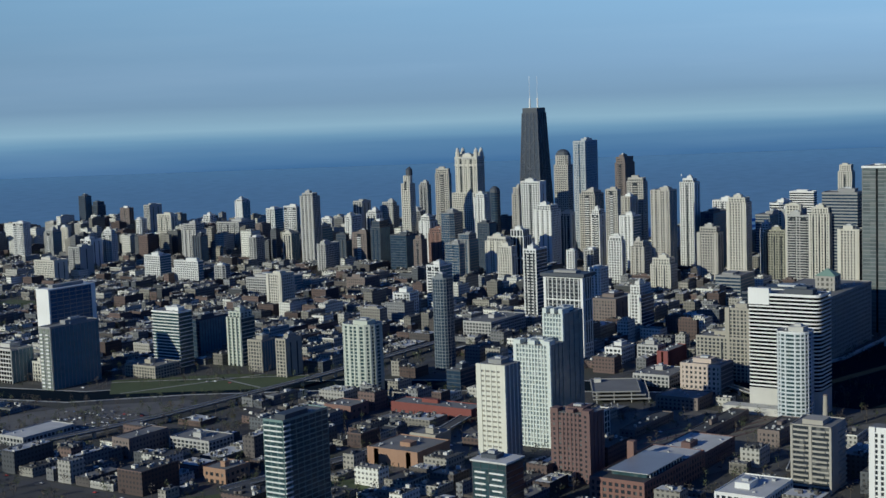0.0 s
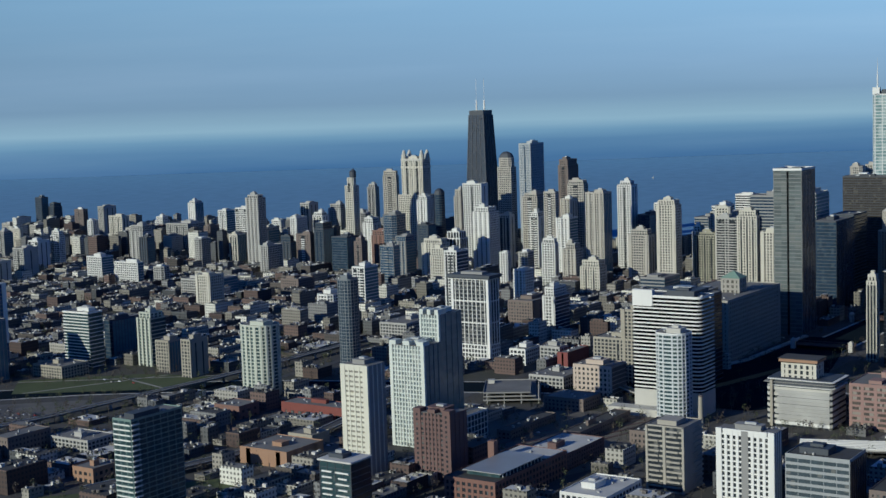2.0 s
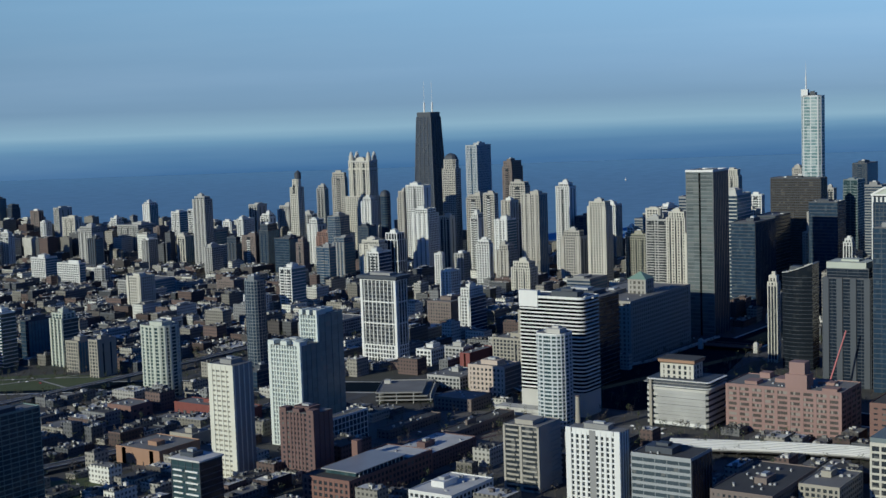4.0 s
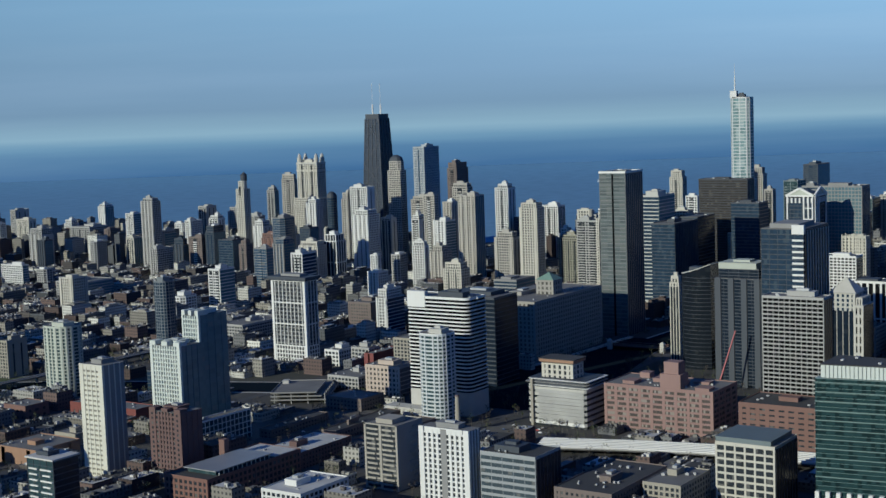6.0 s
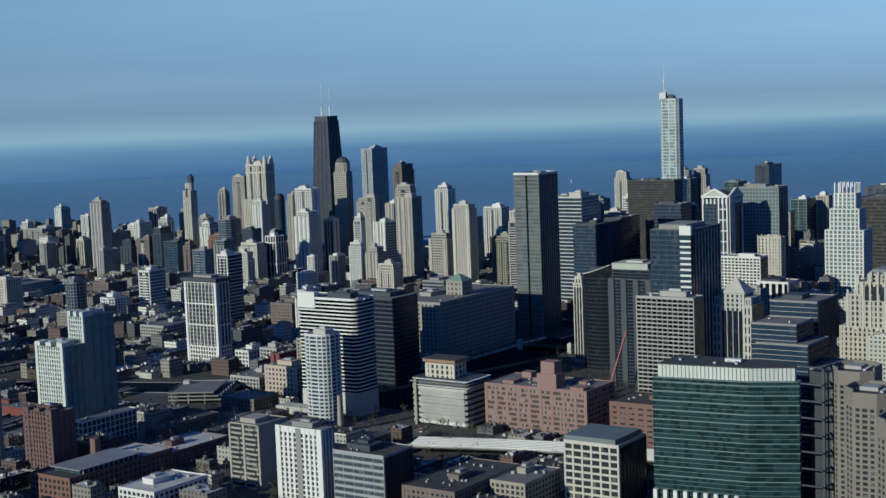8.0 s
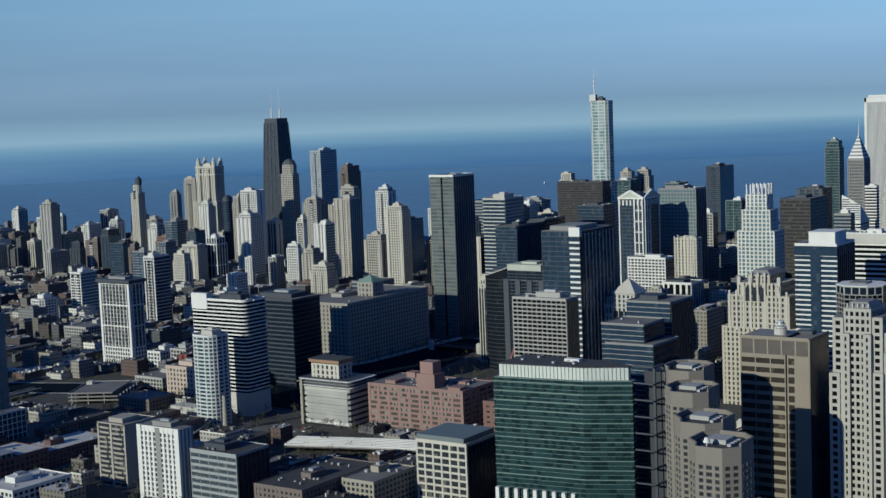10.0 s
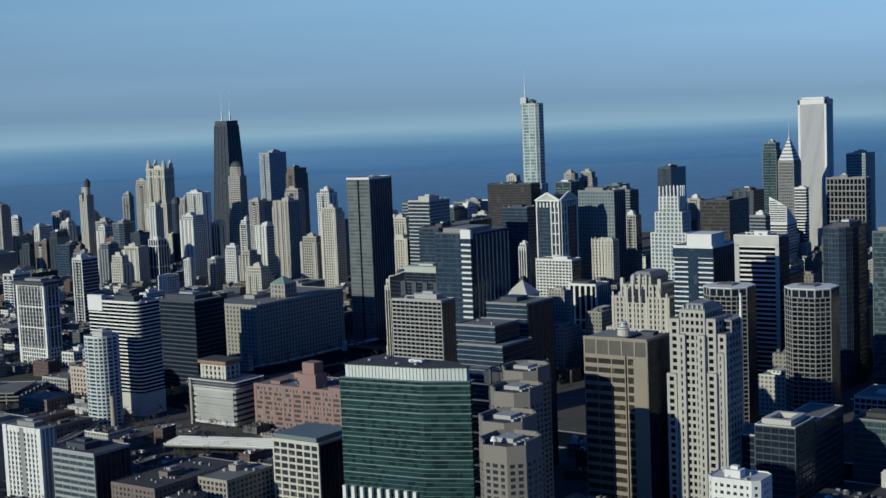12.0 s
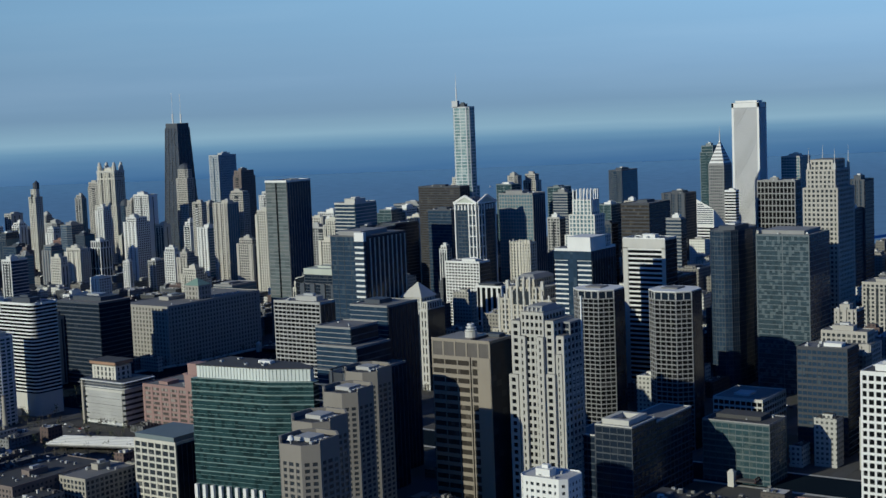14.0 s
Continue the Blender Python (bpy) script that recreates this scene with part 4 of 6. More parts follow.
tower("cream stone tower with punched windows", -263, 1499, 21, 32, 87, K_CREAM, units=2, plant_h=4.0)
tower("dark glass and steel high-rise near the lake", 146, 1260, 70, 28, 121, K_DARK, units=2, plant_h=4.0)
tower("office block striped white and dark glass", 467, 1233, 70, 32, 114, K_BANDW, units=2, plant_h=4.0)
tower("office block striped white and dark glass", 704, 1244, 24, 60, 123, K_BANDW, units=2, plant_h=4.0)
tower("white apartment tower with rows of windows", 255, 1015, 57, 28, 148, K_WHITE, units=2, plant_h=4.0)
tower("cream stone tower with punched windows", -184, 851, 31, 38, 126, K_CREAM, units=2, plant_h=4.0)
tower("teal glass tower with thin dark mullions", 55, 1033, 31, 22, 110, K_GLASS, units=2, plant_h=4.0)
tower("grey office tower with dark ribbon windows", -258, 1037, 65, 47, 48, K_BANDS, units=2, plant_h=4.0)
tower("dark glass and steel high-rise near the lake", -4, 2101, 21, 36, 71, K_DARK, units=2, plant_h=4.0)
tower("grey concrete apartment slab with window grid", -111, 2078, 51, 24, 60, K_CONC, units=2, plant_h=4.0)
tower("grey concrete apartment slab with window grid", -390, 2128, 26, 32, 43, K_CONC, units=2, plant_h=4.0)
tower("cream stone tower with punched windows", -486, 2541, 40, 65, 50, K_CREAM, units=2, plant_h=4.0)
tower("grey concrete apartment slab with window grid", -384, 2572, 42, 37, 68, K_CONC, units=2, plant_h=4.0)
tower("white apartment tower with rows of windows", -626, 1490, 42, 36, 45, K_WHITE, units=2, plant_h=4.0)
tower("dark glass and steel high-rise near the lake", -29, 1696, 30, 29, 107, K_DARK, units=2, plant_h=4.0)
tower("blue glass tower with thin grey floor lines", -139, 1676, 35, 31, 94, K_BLUE, units=2, plant_h=4.0)
tower("dark glass and steel high-rise near the lake", 2, 2008, 39, 27, 102, K_DARK, units=2, plant_h=4.0)
tower("grey concrete apartment slab with window grid", -89, 1417, 34, 23, 64, K_CONC, units=2, plant_h=4.0)
tower("white apartment tower with rows of windows", -393, 1240, 30, 24, 71, K_WHITE, units=2, plant_h=4.0)
tower("white apartment tower with rows of windows", -549, 1473, 39, 28, 85, K_WHITE, units=2, plant_h=4.0)
tower("cream stone tower with punched windows", -629, 1767, 37, 36, 68, K_CREAM, units=2, plant_h=4.0)
tower("cream stone tower with punched windows", 631, 1129, 24, 32, 190, K_CREAM, units=2, plant_h=4.0)
tower("white apartment tower with rows of windows", 276, 931, 16, 26, 159, K_WHITE, units=2, plant_h=4.0)
tower("cream stone tower with punched windows", -25, 1012, 15, 31, 154, K_CREAM, units=2, plant_h=4.0)
tower("teal glass tower with thin dark mullions", 163, 740, 19, 33, 153, K_GLASS, units=2, plant_h=4.0)
tower("grey office tower with dark ribbon windows", 465, 747, 39, 36, 167, K_BANDS, units=2, plant_h=4.0)
tower("teal glass tower with thin dark mullions", 587, 837, 50, 32, 170, K_GLASS, units=2, plant_h=4.0)
tower("tan stone apartment tower with punched windows", 619, 970, 29, 28, 194, K_TAN, units=2, plant_h=4.0)
tower("tan stone apartment tower with punched windows", 506, 862, 19, 19, 157, K_TAN, units=2, plant_h=4.0)
tower("tan stone apartment tower with punched windows", 500, 604, 22, 28, 147, K_TAN, units=2, plant_h=4.0)
tower("teal glass tower with thin dark mullions", 426, 623, 52, 34, 145, K_GLASS, units=2, plant_h=4.0)
tower("white apartment tower with rows of windows", -220, 582, 14, 15, 127, K_WHITE, units=2, plant_h=4.0)
tower("white apartment tower with rows of windows", 375, 1313, 33, 47, 127, K_WHITE, units=2, plant_h=4.0)
tower("white apartment tower with rows of windows", 34, 1096, 22, 19, 112, K_WHITE, units=2, plant_h=4.0)
tower("tan stone apartment tower with punched windows", 667, 948, 25, 34, 195, K_TAN, units=2, plant_h=4.0)
tower("dark glass and steel high-rise near the lake", 606, 855, 25, 21, 164, K_DARK, units=2, plant_h=4.0)
tower("teal glass tower with thin dark mullions", 506, 912, 38, 40, 182, K_GLASS, units=2, plant_h=4.0)
tower("grey concrete apartment slab with window grid", 43, 1037, 36, 44, 139, K_CONC, units=2, plant_h=4.0)
tower("grey office tower with dark ribbon windows", -40, 900, 45, 66, 178, K_BANDS, units=2, plant_h=4.0)
tower("teal glass tower with thin dark mullions", 190, 1006, 49, 40, 150, K_GLASS, units=2, plant_h=4.0)
wide = tower("grey office block with white framed ribbon windows", -591, -2, 32, 57, 186, kind_of(WHITE, G_BLACK, 3.9, 0.38, 9.0, 0.0, 0.6), name="office_tower", plain=True, south=G_SHADE, plant=0.3, plant_h=4.0)
part("solid_top", Shape().box(-0.5, -0.3, 174, 31, 57.3, 186.2), PALE, wide, "solid pale top storeys")
for a, b in ((-0.3, 4.5), (50.5, 57.3)):
    part("edge_pier", Shape().box(-0.5, a, 0, 1.5, b, 175), PALE, wide)
tower("grey office tower with dark ribbon windows", -61, 232, 19, 27, 163, K_BANDS, units=2, plant_h=4.0)
tower("dark glass and steel high-rise near the lake", 403, 446, 51, 51, 170, K_DARK, units=2, plant_h=4.0)
tower("office block striped white and dark glass", 414, 345, 16, 23, 175, K_BANDW, units=2, plant_h=4.0)
tower("dark glass and steel high-rise near the lake", -33, -58, 41, 24, 222, K_DARK, units=2, plant_h=4.0)
tower("dark glass and steel high-rise near the lake", -102, -56, 70, 26, 181, K_DARK, units=2, plant_h=4.0)
tower("teal glass tower with thin dark mullions", 677, 509, 29, 31, 252, K_GLASS, units=2, plant_h=4.0)
tower("grey concrete apartment slab with window grid", -46, 988, 26, 43, 136, K_CONC, units=2, plant_h=4.0)
tower("grey concrete apartment slab with window grid", -1, 493, 20, 25, 156, K_CONC, units=2, plant_h=4.0)
tower("dark glass and steel high-rise near the lake", 6, 395, 24, 24, 147, K_DARK, units=2, plant_h=4.0)
tower("dark glass and steel high-rise near the lake", -526, 13, 53, 47, 131, K_DARK, units=2, plant_h=4.0)
tower("tan stone apartment tower with punched windows", -471, -239, 43, 37, 126, K_TAN, units=2, plant_h=4.0)


# ---- landmark buildings ----
def landmark(label, x, y, w, d, name="office_tower"):
    claim(x, y, w, d)
    return thing(name, label, "building", x, y, group="city towers")


def antenna(parent, x, y, z, low, high, r, mat=WHITE):
    part("antenna", Shape().prism(oval(2 * r, 2 * r, 8, x - r, y - r), z, z + low).prism(oval(r * 0.4, r * 0.4, 6, x - r * 0.2, y - r * 0.2), z + low, z + high), mat, parent, "white broadcast mast")


BRACED = masonry("blue_black_painted_steel", (0.062, 0.074, 0.098), rough=0.6)


def tapered_braced():
    """The tall black tower: tapering shaft, crossed braces, two masts."""
    ob = landmark("black steel tapering skyscraper with crossed braces", 372, 1797, 68, 68)
    base, top, h = rect(68, 68), rect(41, 41, 13.5, 13.5), 333.0
    part("shaft", Shape().prism(base, 0, h, taper=top), glazing("blue_black_glass", (0.042, 0.056, 0.082), blind=(0.05, 0.06, 0.08), share=0.15), ob)
    at = lambda z: 13.5 * z / h
    bands = Shape()
    for i in range(1, 84):
        z = i * 4.0
        a = at(z) - 0.25
        bands.prism(rect(68 - 2 * a, 68 - 2 * a, a, a), z - 1.3, z)
    part("floor_banding", bands, BRACED, ob, kind="stuff")
    for side in range(4):
        turn = Matrix.Translation((34, 34, 0)) @ pose(0, 0, 0, 0, 0, 90 * side) @ Matrix.Translation((-34, -34, 0))
        for j in range(6):
            z0, z1 = j * 54.0 + 8, min(h, j * 54.0 + 62)
            a, b = at(z0), at(z1)
            for p, q in (((a, a - 0.6, z0), (68 - b, b - 0.6, z1)), ((68 - a, a - 0.6, z0), (b, b - 0.6, z1))):
                part("cross_brace", Shape().beam(turn @ Vector(p), turn @ Vector(q), 0.6), BRACED, ob)
        for u in (0.0, 0.25, 0.5, 0.75, 1.0):
            p, q = Vector((68 * u, -0.5, 0)), Vector((13.5 + 41 * u, 13.0, h))
            part("column", Shape().beam(turn @ p, turn @ q, 0.8), BRACED, ob)
    part("crown", Shape().prism(rect(40, 40, 14, 14), h, 344), SLATE, ob, "dark louvred top storeys")
    part("roof_deck", Shape().prism(rect(38, 38, 15, 15), 344, 344.5), ROOF_GREY, ob)
    for ax, ay in ((26, 40), (42, 28)):
        antenna(ob, ax, ay, 344, 24, 76, 2.0)


def silver_spire():
    ob = landmark("silver glass stepped tower with a thin spire", 95, 740, 44, 56)
    facade(ob, rect(44, 56), 0, 150, K_SILVER)
    facade(ob, chamfer(36, 48, 6, 2, 3), 150, 205, K_SILVER)
    facade(ob, chamfer(27, 38, 5, 6, 6), 205, 355, K_SILVER, True)
    roof(ob, chamfer(27, 38, 5, 6, 6), 355, METAL, ROOF_GREY, random.Random(3), 0.4, 6, SLATE, 2)
    part("raised_corner", Shape().box(6, 30, 355, 14, 43, 368), METAL, ob)
    part("spire", Shape().prism(oval(2.4, 2.4, 8, 10, 34), 368, 392).cone(oval(1.4, 1.4, 8, 10.5, 34.5), 392, (11.2, 35.2, 423)), WHITE, ob, "thin white spire")


def white_shaft():
    ob = landmark("tall white marble shaft with narrow window slots", 572, 361, 38, 58)
    facade(ob, rect(38, 58), 0, 336, kind_of(masonry("white_granite", (0.56, 0.56, 0.56), stain=0.1, streak=0.05), G_DARK, 4.0, 0.0, 1.7, 0.66, 0.35))
    for cx, cy in ((-0.3, -0.3), (34.3, -0.3), (-0.3, 54.3), (34.3, 54.3)):
        part("corner_pier", Shape().box(cx, cy, 0, cx + 4, cy + 4, 341), WHITE, ob)
    part("top_band", Shape().prism(rect(38.6, 58.6, -0.3, -0.3), 332, 341.5), WHITE, ob)
    part("plant_room", Shape().box(5, 6, 341, 33, 52, 346), WHITE, ob)
    part("roof_deck", Shape().prism(rect(36, 56, 1, 1), 341.5, 342), ROOF_GREY, ob)


def turreted():
    """Cream tower with lantern turrets at its four corners, a ledge and dark strips for shaded grooves."""
    ob = landmark("cream limestone tower with four corner turrets", 254, 1902, 33, 62)
    facade(ob, rect(33, 62), 0, 234, K_CREAM)
    facade(ob, rect(45, 78, -6, -8), 0, 150, K_CREAM)
    part("ledge", Shape().prism(grown(rect(33, 62), 1.0), 214, 217), CREAM, ob, "projecting stone ledge")
    part("cornice", Shape().prism(grown(rect(33, 62), 0.8), 231, 234.5), PALE, ob)
    for a, b in ((14, 18), (44, 48)):
        # flat strip; the groove's shade is only in its dark colour
        part("groove", Shape().box(-0.2, a, 60, 0.2, b, 230), G_DARK, ob, "flat dark window strip coloured as a shaded groove")
    for a in (8, 24, 36, 52):
        part("corner_rib", Shape().box(-1.6, a, 0, 0.3, a + 3, 228), CREAM, ob, "tall stone rib")
    roof(ob, rect(33, 62), 234, CREAM, ROOF_GREY, random.Random(2), 0.5, 6)
    for cx in (-0.5, 22):
        for cy in (-0.5, 51):
            t = part("turret", Shape().prism(chamfer(11, 11, 3, cx, cy), 230, 246), CREAM, ob, "stone corner turret")
            part("lantern", Shape().prism(chamfer(8, 8, 2.4, cx + 1.5, cy + 1.5), 246, 251).prism(chamfer(8, 8, 2.4, cx + 1.5, cy + 1.5), 251, 256, taper=chamfer(3, 3, 0.9, cx + 4, cy + 4)), PALE, t)


def domed():
    ob = landmark("tan stone tower with a dark domed cap", 263, 1663, 24, 36)
    facade(ob, rect(24, 36), 0, 215, K_TAN)
    facade(ob, chamfer(24, 34, 6, 0, 1), 215, 236, K_TAN)
    cap = Shape()
    last = 1.0
    for i in range(5):
        a, b = math.cos(i * 0.3), math.cos((i + 1) * 0.3)
        p = chamfer(22 * a, 32 * a, 6 * a, 12 - 11 * a, 18 - 16 * a)
        q = chamfer(22 * b, 32 * b, 6 * b, 12 - 11 * b, 18 - 16 * b)
        cap.prism(p, 236 + 14 * math.sin(i * 0.3), 236 + 14 * math.sin((i + 1) * 0.3), taper=q)
    part("dome", cap, SLATE, ob, "dark metal dome")


def dark_cap():
    ob = landmark("cream stone tower under a dark peaked top", 56, 1959, 22, 24)
    facade(ob, rect(22, 24), 0, 185, K_CREAM)
    facade(ob, chamfer(17, 19, 4, 2.5, 2.5), 185, 203, K_CREAM)
    part("peaked_top", Shape().prism(chamfer(13, 14, 3, 6, 2), 203, 216).cone(chamfer(13.6, 14.6, 3, 5.7, 1.7), 216, (13, 8, 224)), SLATE, ob, "dark metal peak")
    part("arched_window", Shape().box(-0.5, 9, 170, 0.5, 14, 190), G_DARK, ob)


SW, SD = 83, 25


def slab_with_white_end():
    ob = landmark("blue glass slab with a blank white end wall", -1258, 1654, 85, 25)
    facade(ob, rect(SW, SD), 0, 127, kind_of(GREY, glazing("royal_blue_glass", (0.03, 0.085, 0.17), blind=(0.04, 0.10, 0.19), share=0.2), 3.8, 0.16, 9, 0.06, 0.25), True)
    part("end_wall", Shape().box(-3, -0.5, 0, -0.4, SD + 0.5, 129), WHITE, ob, "blank white concrete end wall")
    part("edge_panel", Shape().box(SW - 7, -0.6, 40, SW + 0.6, -0.25, 128), WHITE, ob, "white edge panel")
    part("roof_frame", Shape().box(-0.4, -0.4, 127, SW + 0.4, SD + 0.4, 128.5), WHITE, ob)
    part("plant_room", Shape().box(12, SD * 0.3, 128, SW - 14, SD * 0.7, 133), GREY, ob)


def rounded_front(w, d, r, n=6):
    """A footprint with its south-west corner rounded off."""
    pts = []
    for i in range(n + 1):
        a = math.pi + math.pi / 2 * i / n
        pts.append((r + r * math.cos(a), r + r * math.sin(a)))
    return pts + [(w, 0), (w, d), (0, d)]


def striped_curve():
    ob = landmark("white striped office tower with a curved corner", -1039, 622, 46, 86)
    poly = rounded_front(38, 85, 8)
    facade(ob, poly, 14, 138, kind_of(WHITE, G_BLACK, 3.0, 0.36, 9, 0, 0.8), True)
    part("lower_storey", Shape().prism(grown(poly, 0.1), 0, 28), PALE, ob, "plain pale lower storeys")
    part("corner_wall", Shape().box(-0.6, 60, 126, 6, 85.4, 145), WHITE, ob, "blank white service wall")
    roof(ob, poly, 138, WHITE, ROOF_GREY, random.Random(6), 0.4, 6, SLATE, 6)
    part("podium", Shape().box(-22, 30, 0, -2, 110, 9), PALE, ob)


def slim_curve():
    ob = landmark("slim white curved apartment tower beside the river", -1103, 615, 40, 36, "apartment_tower")
    poly = oval(34, 38, 18, 0, 0, 0.7)
    facade(ob, poly, 0, 106, kind_of(masonry("cool_white_panel", (0.56, 0.59, 0.60), stain=0.3, streak=0.2), G_TEAL, 3.0, 0.4, 6.5, 0.1, 1.0), True)
    roof(ob, poly, 106, WHITE, ROOF_GREY, random.Random(7), 0.45, 5, PALE, 3)


SHEETING = masonry("pale_builders_sheeting", (0.46, 0.46, 0.44), stain=0.7, streak=0.1)


def construction_block():
    ob = landmark("low white block half built with a tan upper storey block", -1038, 471, 50, 78)
    facade(ob, chamfer(48, 74, 2), 0, 44, kind_of(PALE, G_DARK, 4.0, 0.55, 9, 0, 0.5), True)
    for i in range(10):
        part("dust_sheet", Shape().box(-0.5 - 0.25 * (i % 2), 2.5, 2.5 + i * 3.9, -0.1, 64 - 2 * (i % 3), 6.1 + i * 3.9), WHITE if i == 0 else SHEETING, ob, "pale builders' dust sheet")
    part("open_floor", Shape().prism(chamfer(46, 72, 2, 1, 1), 44, 54), SLATE, ob)
    for i in range(3):
        part("bare_slab", Shape().prism(chamfer(51 - 2 * (i == 0), 80 - 4 * (i != 1), 2, -2, -3), 45.5 + i * 3.6, 46.2 + i * 3.6), WHITE if i != 1 else GREY, ob)
    facade(ob, rect(24, 40, 8, 20), 46, 70, kind_of(CREAM, G_DARK, 4.5, 0.3, 5.5, 0.5), False)
    part("timber_hoarding", Shape().box(6, 18, 71.5, 34, 62, 75), ORANGE, ob, "tan boarded top storey")
    part("roof_deck", Shape().box(5, 17, 75, 35, 63, 75.6), ROOF_DARK, ob)
    part("hoist", Shape().box(-3.2, 66, 0, -0.6, 69, 52), SAND, ob, "yellow brown builders' hoist mast")


def gabled_glass():
    """Dark glass tower with white lattice bays and a pediment on each side."""
    ob = landmark("dark glass tower with white lattice bays and pediments", -253, 496, 56, 45)
    facade(ob, rect(55, 45), 0, 198, kind_of(SLATE, G_NAVY, 4.0, 0.2, 5.0, 0.1, 0.3))
    for x0, y0, x1, y1, nx, ny in ((0, 0, 0, 45, -1, 0), (0, 0, 55, 0, 0, -1)):
        a, b = Vector((x0 + nx * 0.5, y0 + ny * 0.5, 201)), Vector((x1 + nx * 0.5, y1 + ny * 0.5, 201))
        m = (a + b) / 2 + Vector((0, 0, 12))
        part("pediment", Shape().beam(a, m, 1.6).beam(m, b, 1.6).beam(a, b, 1.2), WHITE, ob, "white stone pediment")
        part("pediment_panel", Shape().cone([(a.x, a.y), (b.x, b.y), (b.x - nx * 5, b.y - ny * 5), (a.x - nx * 5, a.y - ny * 5)], 200, tuple(m)), PALEGREEN, ob, "pale green gable")
        d = (b - a).normalized()
        n = 7
        for i in range(n):
            p = a + (b - a) * (i + 0.5) / n
            part("attic_window", Shape().beam((p.x, p.y, 190), (p.x, p.y, 198), 1.3), WHITE, ob, "white attic bay")
        for u in (0.05, 0.2, 0.36, 0.95):
            p = a + (b - a) * u
            part("corner_column", Shape().beam((p.x, p.y, 0), (p.x, p.y, 200), 1.0), WHITE, ob, "white corner column")
        for i in range(11):
            z = 12 + i * 17.0
            p, q = a + (b - a) * 0.05, a + (b - a) * 0.36
            part("lattice_bar", Shape().beam((p.x, p.y, z), (q.x, q.y, z), 0.8), WHITE, ob, "white lattice bar")
    part("roof_gable", Shape().cone(rect(55, 45), 199, (27, 22, 212)), SLATE, ob)


def striped_side_tower():
    """Blue glass tower with a white banded corner and white fins down its dark south side."""
    ob = landmark("dark blue glass tower with white striped south side", -767, 323, 90, 53)
    facade(ob, rect(88, 53), 0, 200, kind_of(SLATE, G_NAVY, 4.0, 0.16, 8.0, 0.04, 0.25))
    part("corner_cap", Shape().box(-0.9, -0.9, 194, 4.5, 14, 205), WHITE, ob, "white corner cap")
    for i in range(27):
        part("corner_band", Shape().box(-0.8, -0.5, 6 + i * 6.9, 1.0, 13.5, 8.4 + i * 6.9), WHITE, ob, "white corner band")
    # south glass darkened in colour to stand for its shade
    part("side_glass", Shape().box(5, -0.3, 0, 87.5, 0.2, 199), G_SHADE, ob, "glass side with shade in its colour")
    for i in range(9):
        part("side_fin", Shape().box(12 + i * 9, -1.2, 0, 13.8 + i * 9, 0, 197), PALE, ob, "white vertical fin")
    part("plant_room", Shape().box(6, 8, 200, 60, 44, 206), GREY, ob)
    part("roof_deck", Shape().box(0.5, 0.5, 200, 87.5, 52.5, 200.5), ROOF_GREY, ob)


def finned_crown():
    ob = landmark("white stone tower with a finned lantern crown", -222, 294, 40, 60)
    k = kind_of(masonry("ivory_stone", (0.66, 0.65, 0.60)), G_SEA, 4.0, 0.3, 5.0, 0.35, 0.6)
    facade(ob, rect(40, 60), 0, 150, k)
    facade(ob, rect(32, 46, 2, 7), 150, 182, k)
    facade(ob, rect(25, 34, 4, 13), 182, 205, k)
    for i in range(6):
        for fx in (3.4, 28.0):
            part("crown_fin", Shape().box(fx, 13 + i * 6.2, 186, fx + 1.4, 14.8 + i * 6.2, 221), WHITE, ob, "tall white crown fin")
    for i in range(4):
        part("crown_fin", Shape().box(6 + i * 6.2, 12.2, 186, 8 + i * 6.2, 13.8, 221), WHITE, ob)


def pyramid_top():
    ob = landmark("pale stone tower with portals and a pyramid roof", -711, 270, 40, 54)
    k = kind_of(PALE, G_NAVY, 3.9, 0.35, 5.0, 0.45, 0.6)
    facade(ob, rect(34, 30, 2.5, 11), 0, 96, kind_of(PALE, G_SHADE, 3.9, 0.0, 6.0, 0.1, 0.4))
    for cy in (0, 40):
        facade(ob, rect(38, 12, 0, cy), 0, 104, kind_of(PALE, G_BLACK, 7.8, 0.3, 6, 0.35, 0.8))
        facade(ob, rect(32, 8, 3, cy + 2), 104, 113, kind_of(PALE, G_BLACK, 9, 0.25, 4, 0.35, 0.8))
    # dark skin on the south side, its colour taking the place of shade
    part("side_wall", Shape().box(1, -0.4, 0, 37.5, 0.2, 103), G_SHADE, ob, "glass side with shade in its colour")
    facade(ob, rect(30, 30, 3, 11), 96, 118, k)
    part("pyramid_roof", Shape().cone(rect(34, 34, 1, 9), 118, (18, 26, 136)), PALE, ob, "stepped stone pyramid roof")


def slanted_diamond():
    """White striped tower cut off by one sloping roof."""
    ob = landmark("white striped tower cut by one sloping diamond roof", 288, 334, 52, 36)
    facade(ob, rect(50, 34), 0, 118, K_BANDW)
    zs = {(0, 34): 168, (0, 0): 150, (50, 0): 118.5, (50, 34): 136}
    v = [(x, y, 118) for x, y in rect(50, 34)] + [(x, y, zs[x, y]) for x, y in rect(50, 34)]
    s = Shape()
    s.v = v
    s.f = [(0, 1, 5, 4), (1, 2, 6, 5), (2, 3, 7, 6), (3, 0, 4, 7), (4, 5, 6), (4, 6, 7)]
    s.m = [0] * 6
    part("sloping_roof", s, WHITE, ob, "white sloping roof")
    for i in range(10):
        z = 122 + i * 4.0
        part("window_strip", Shape().box(-0.3, 1 + (i * 2.2 if z > 150 else 0), z, 0.3, 33, z + 1.7), G_NAVY, ob)


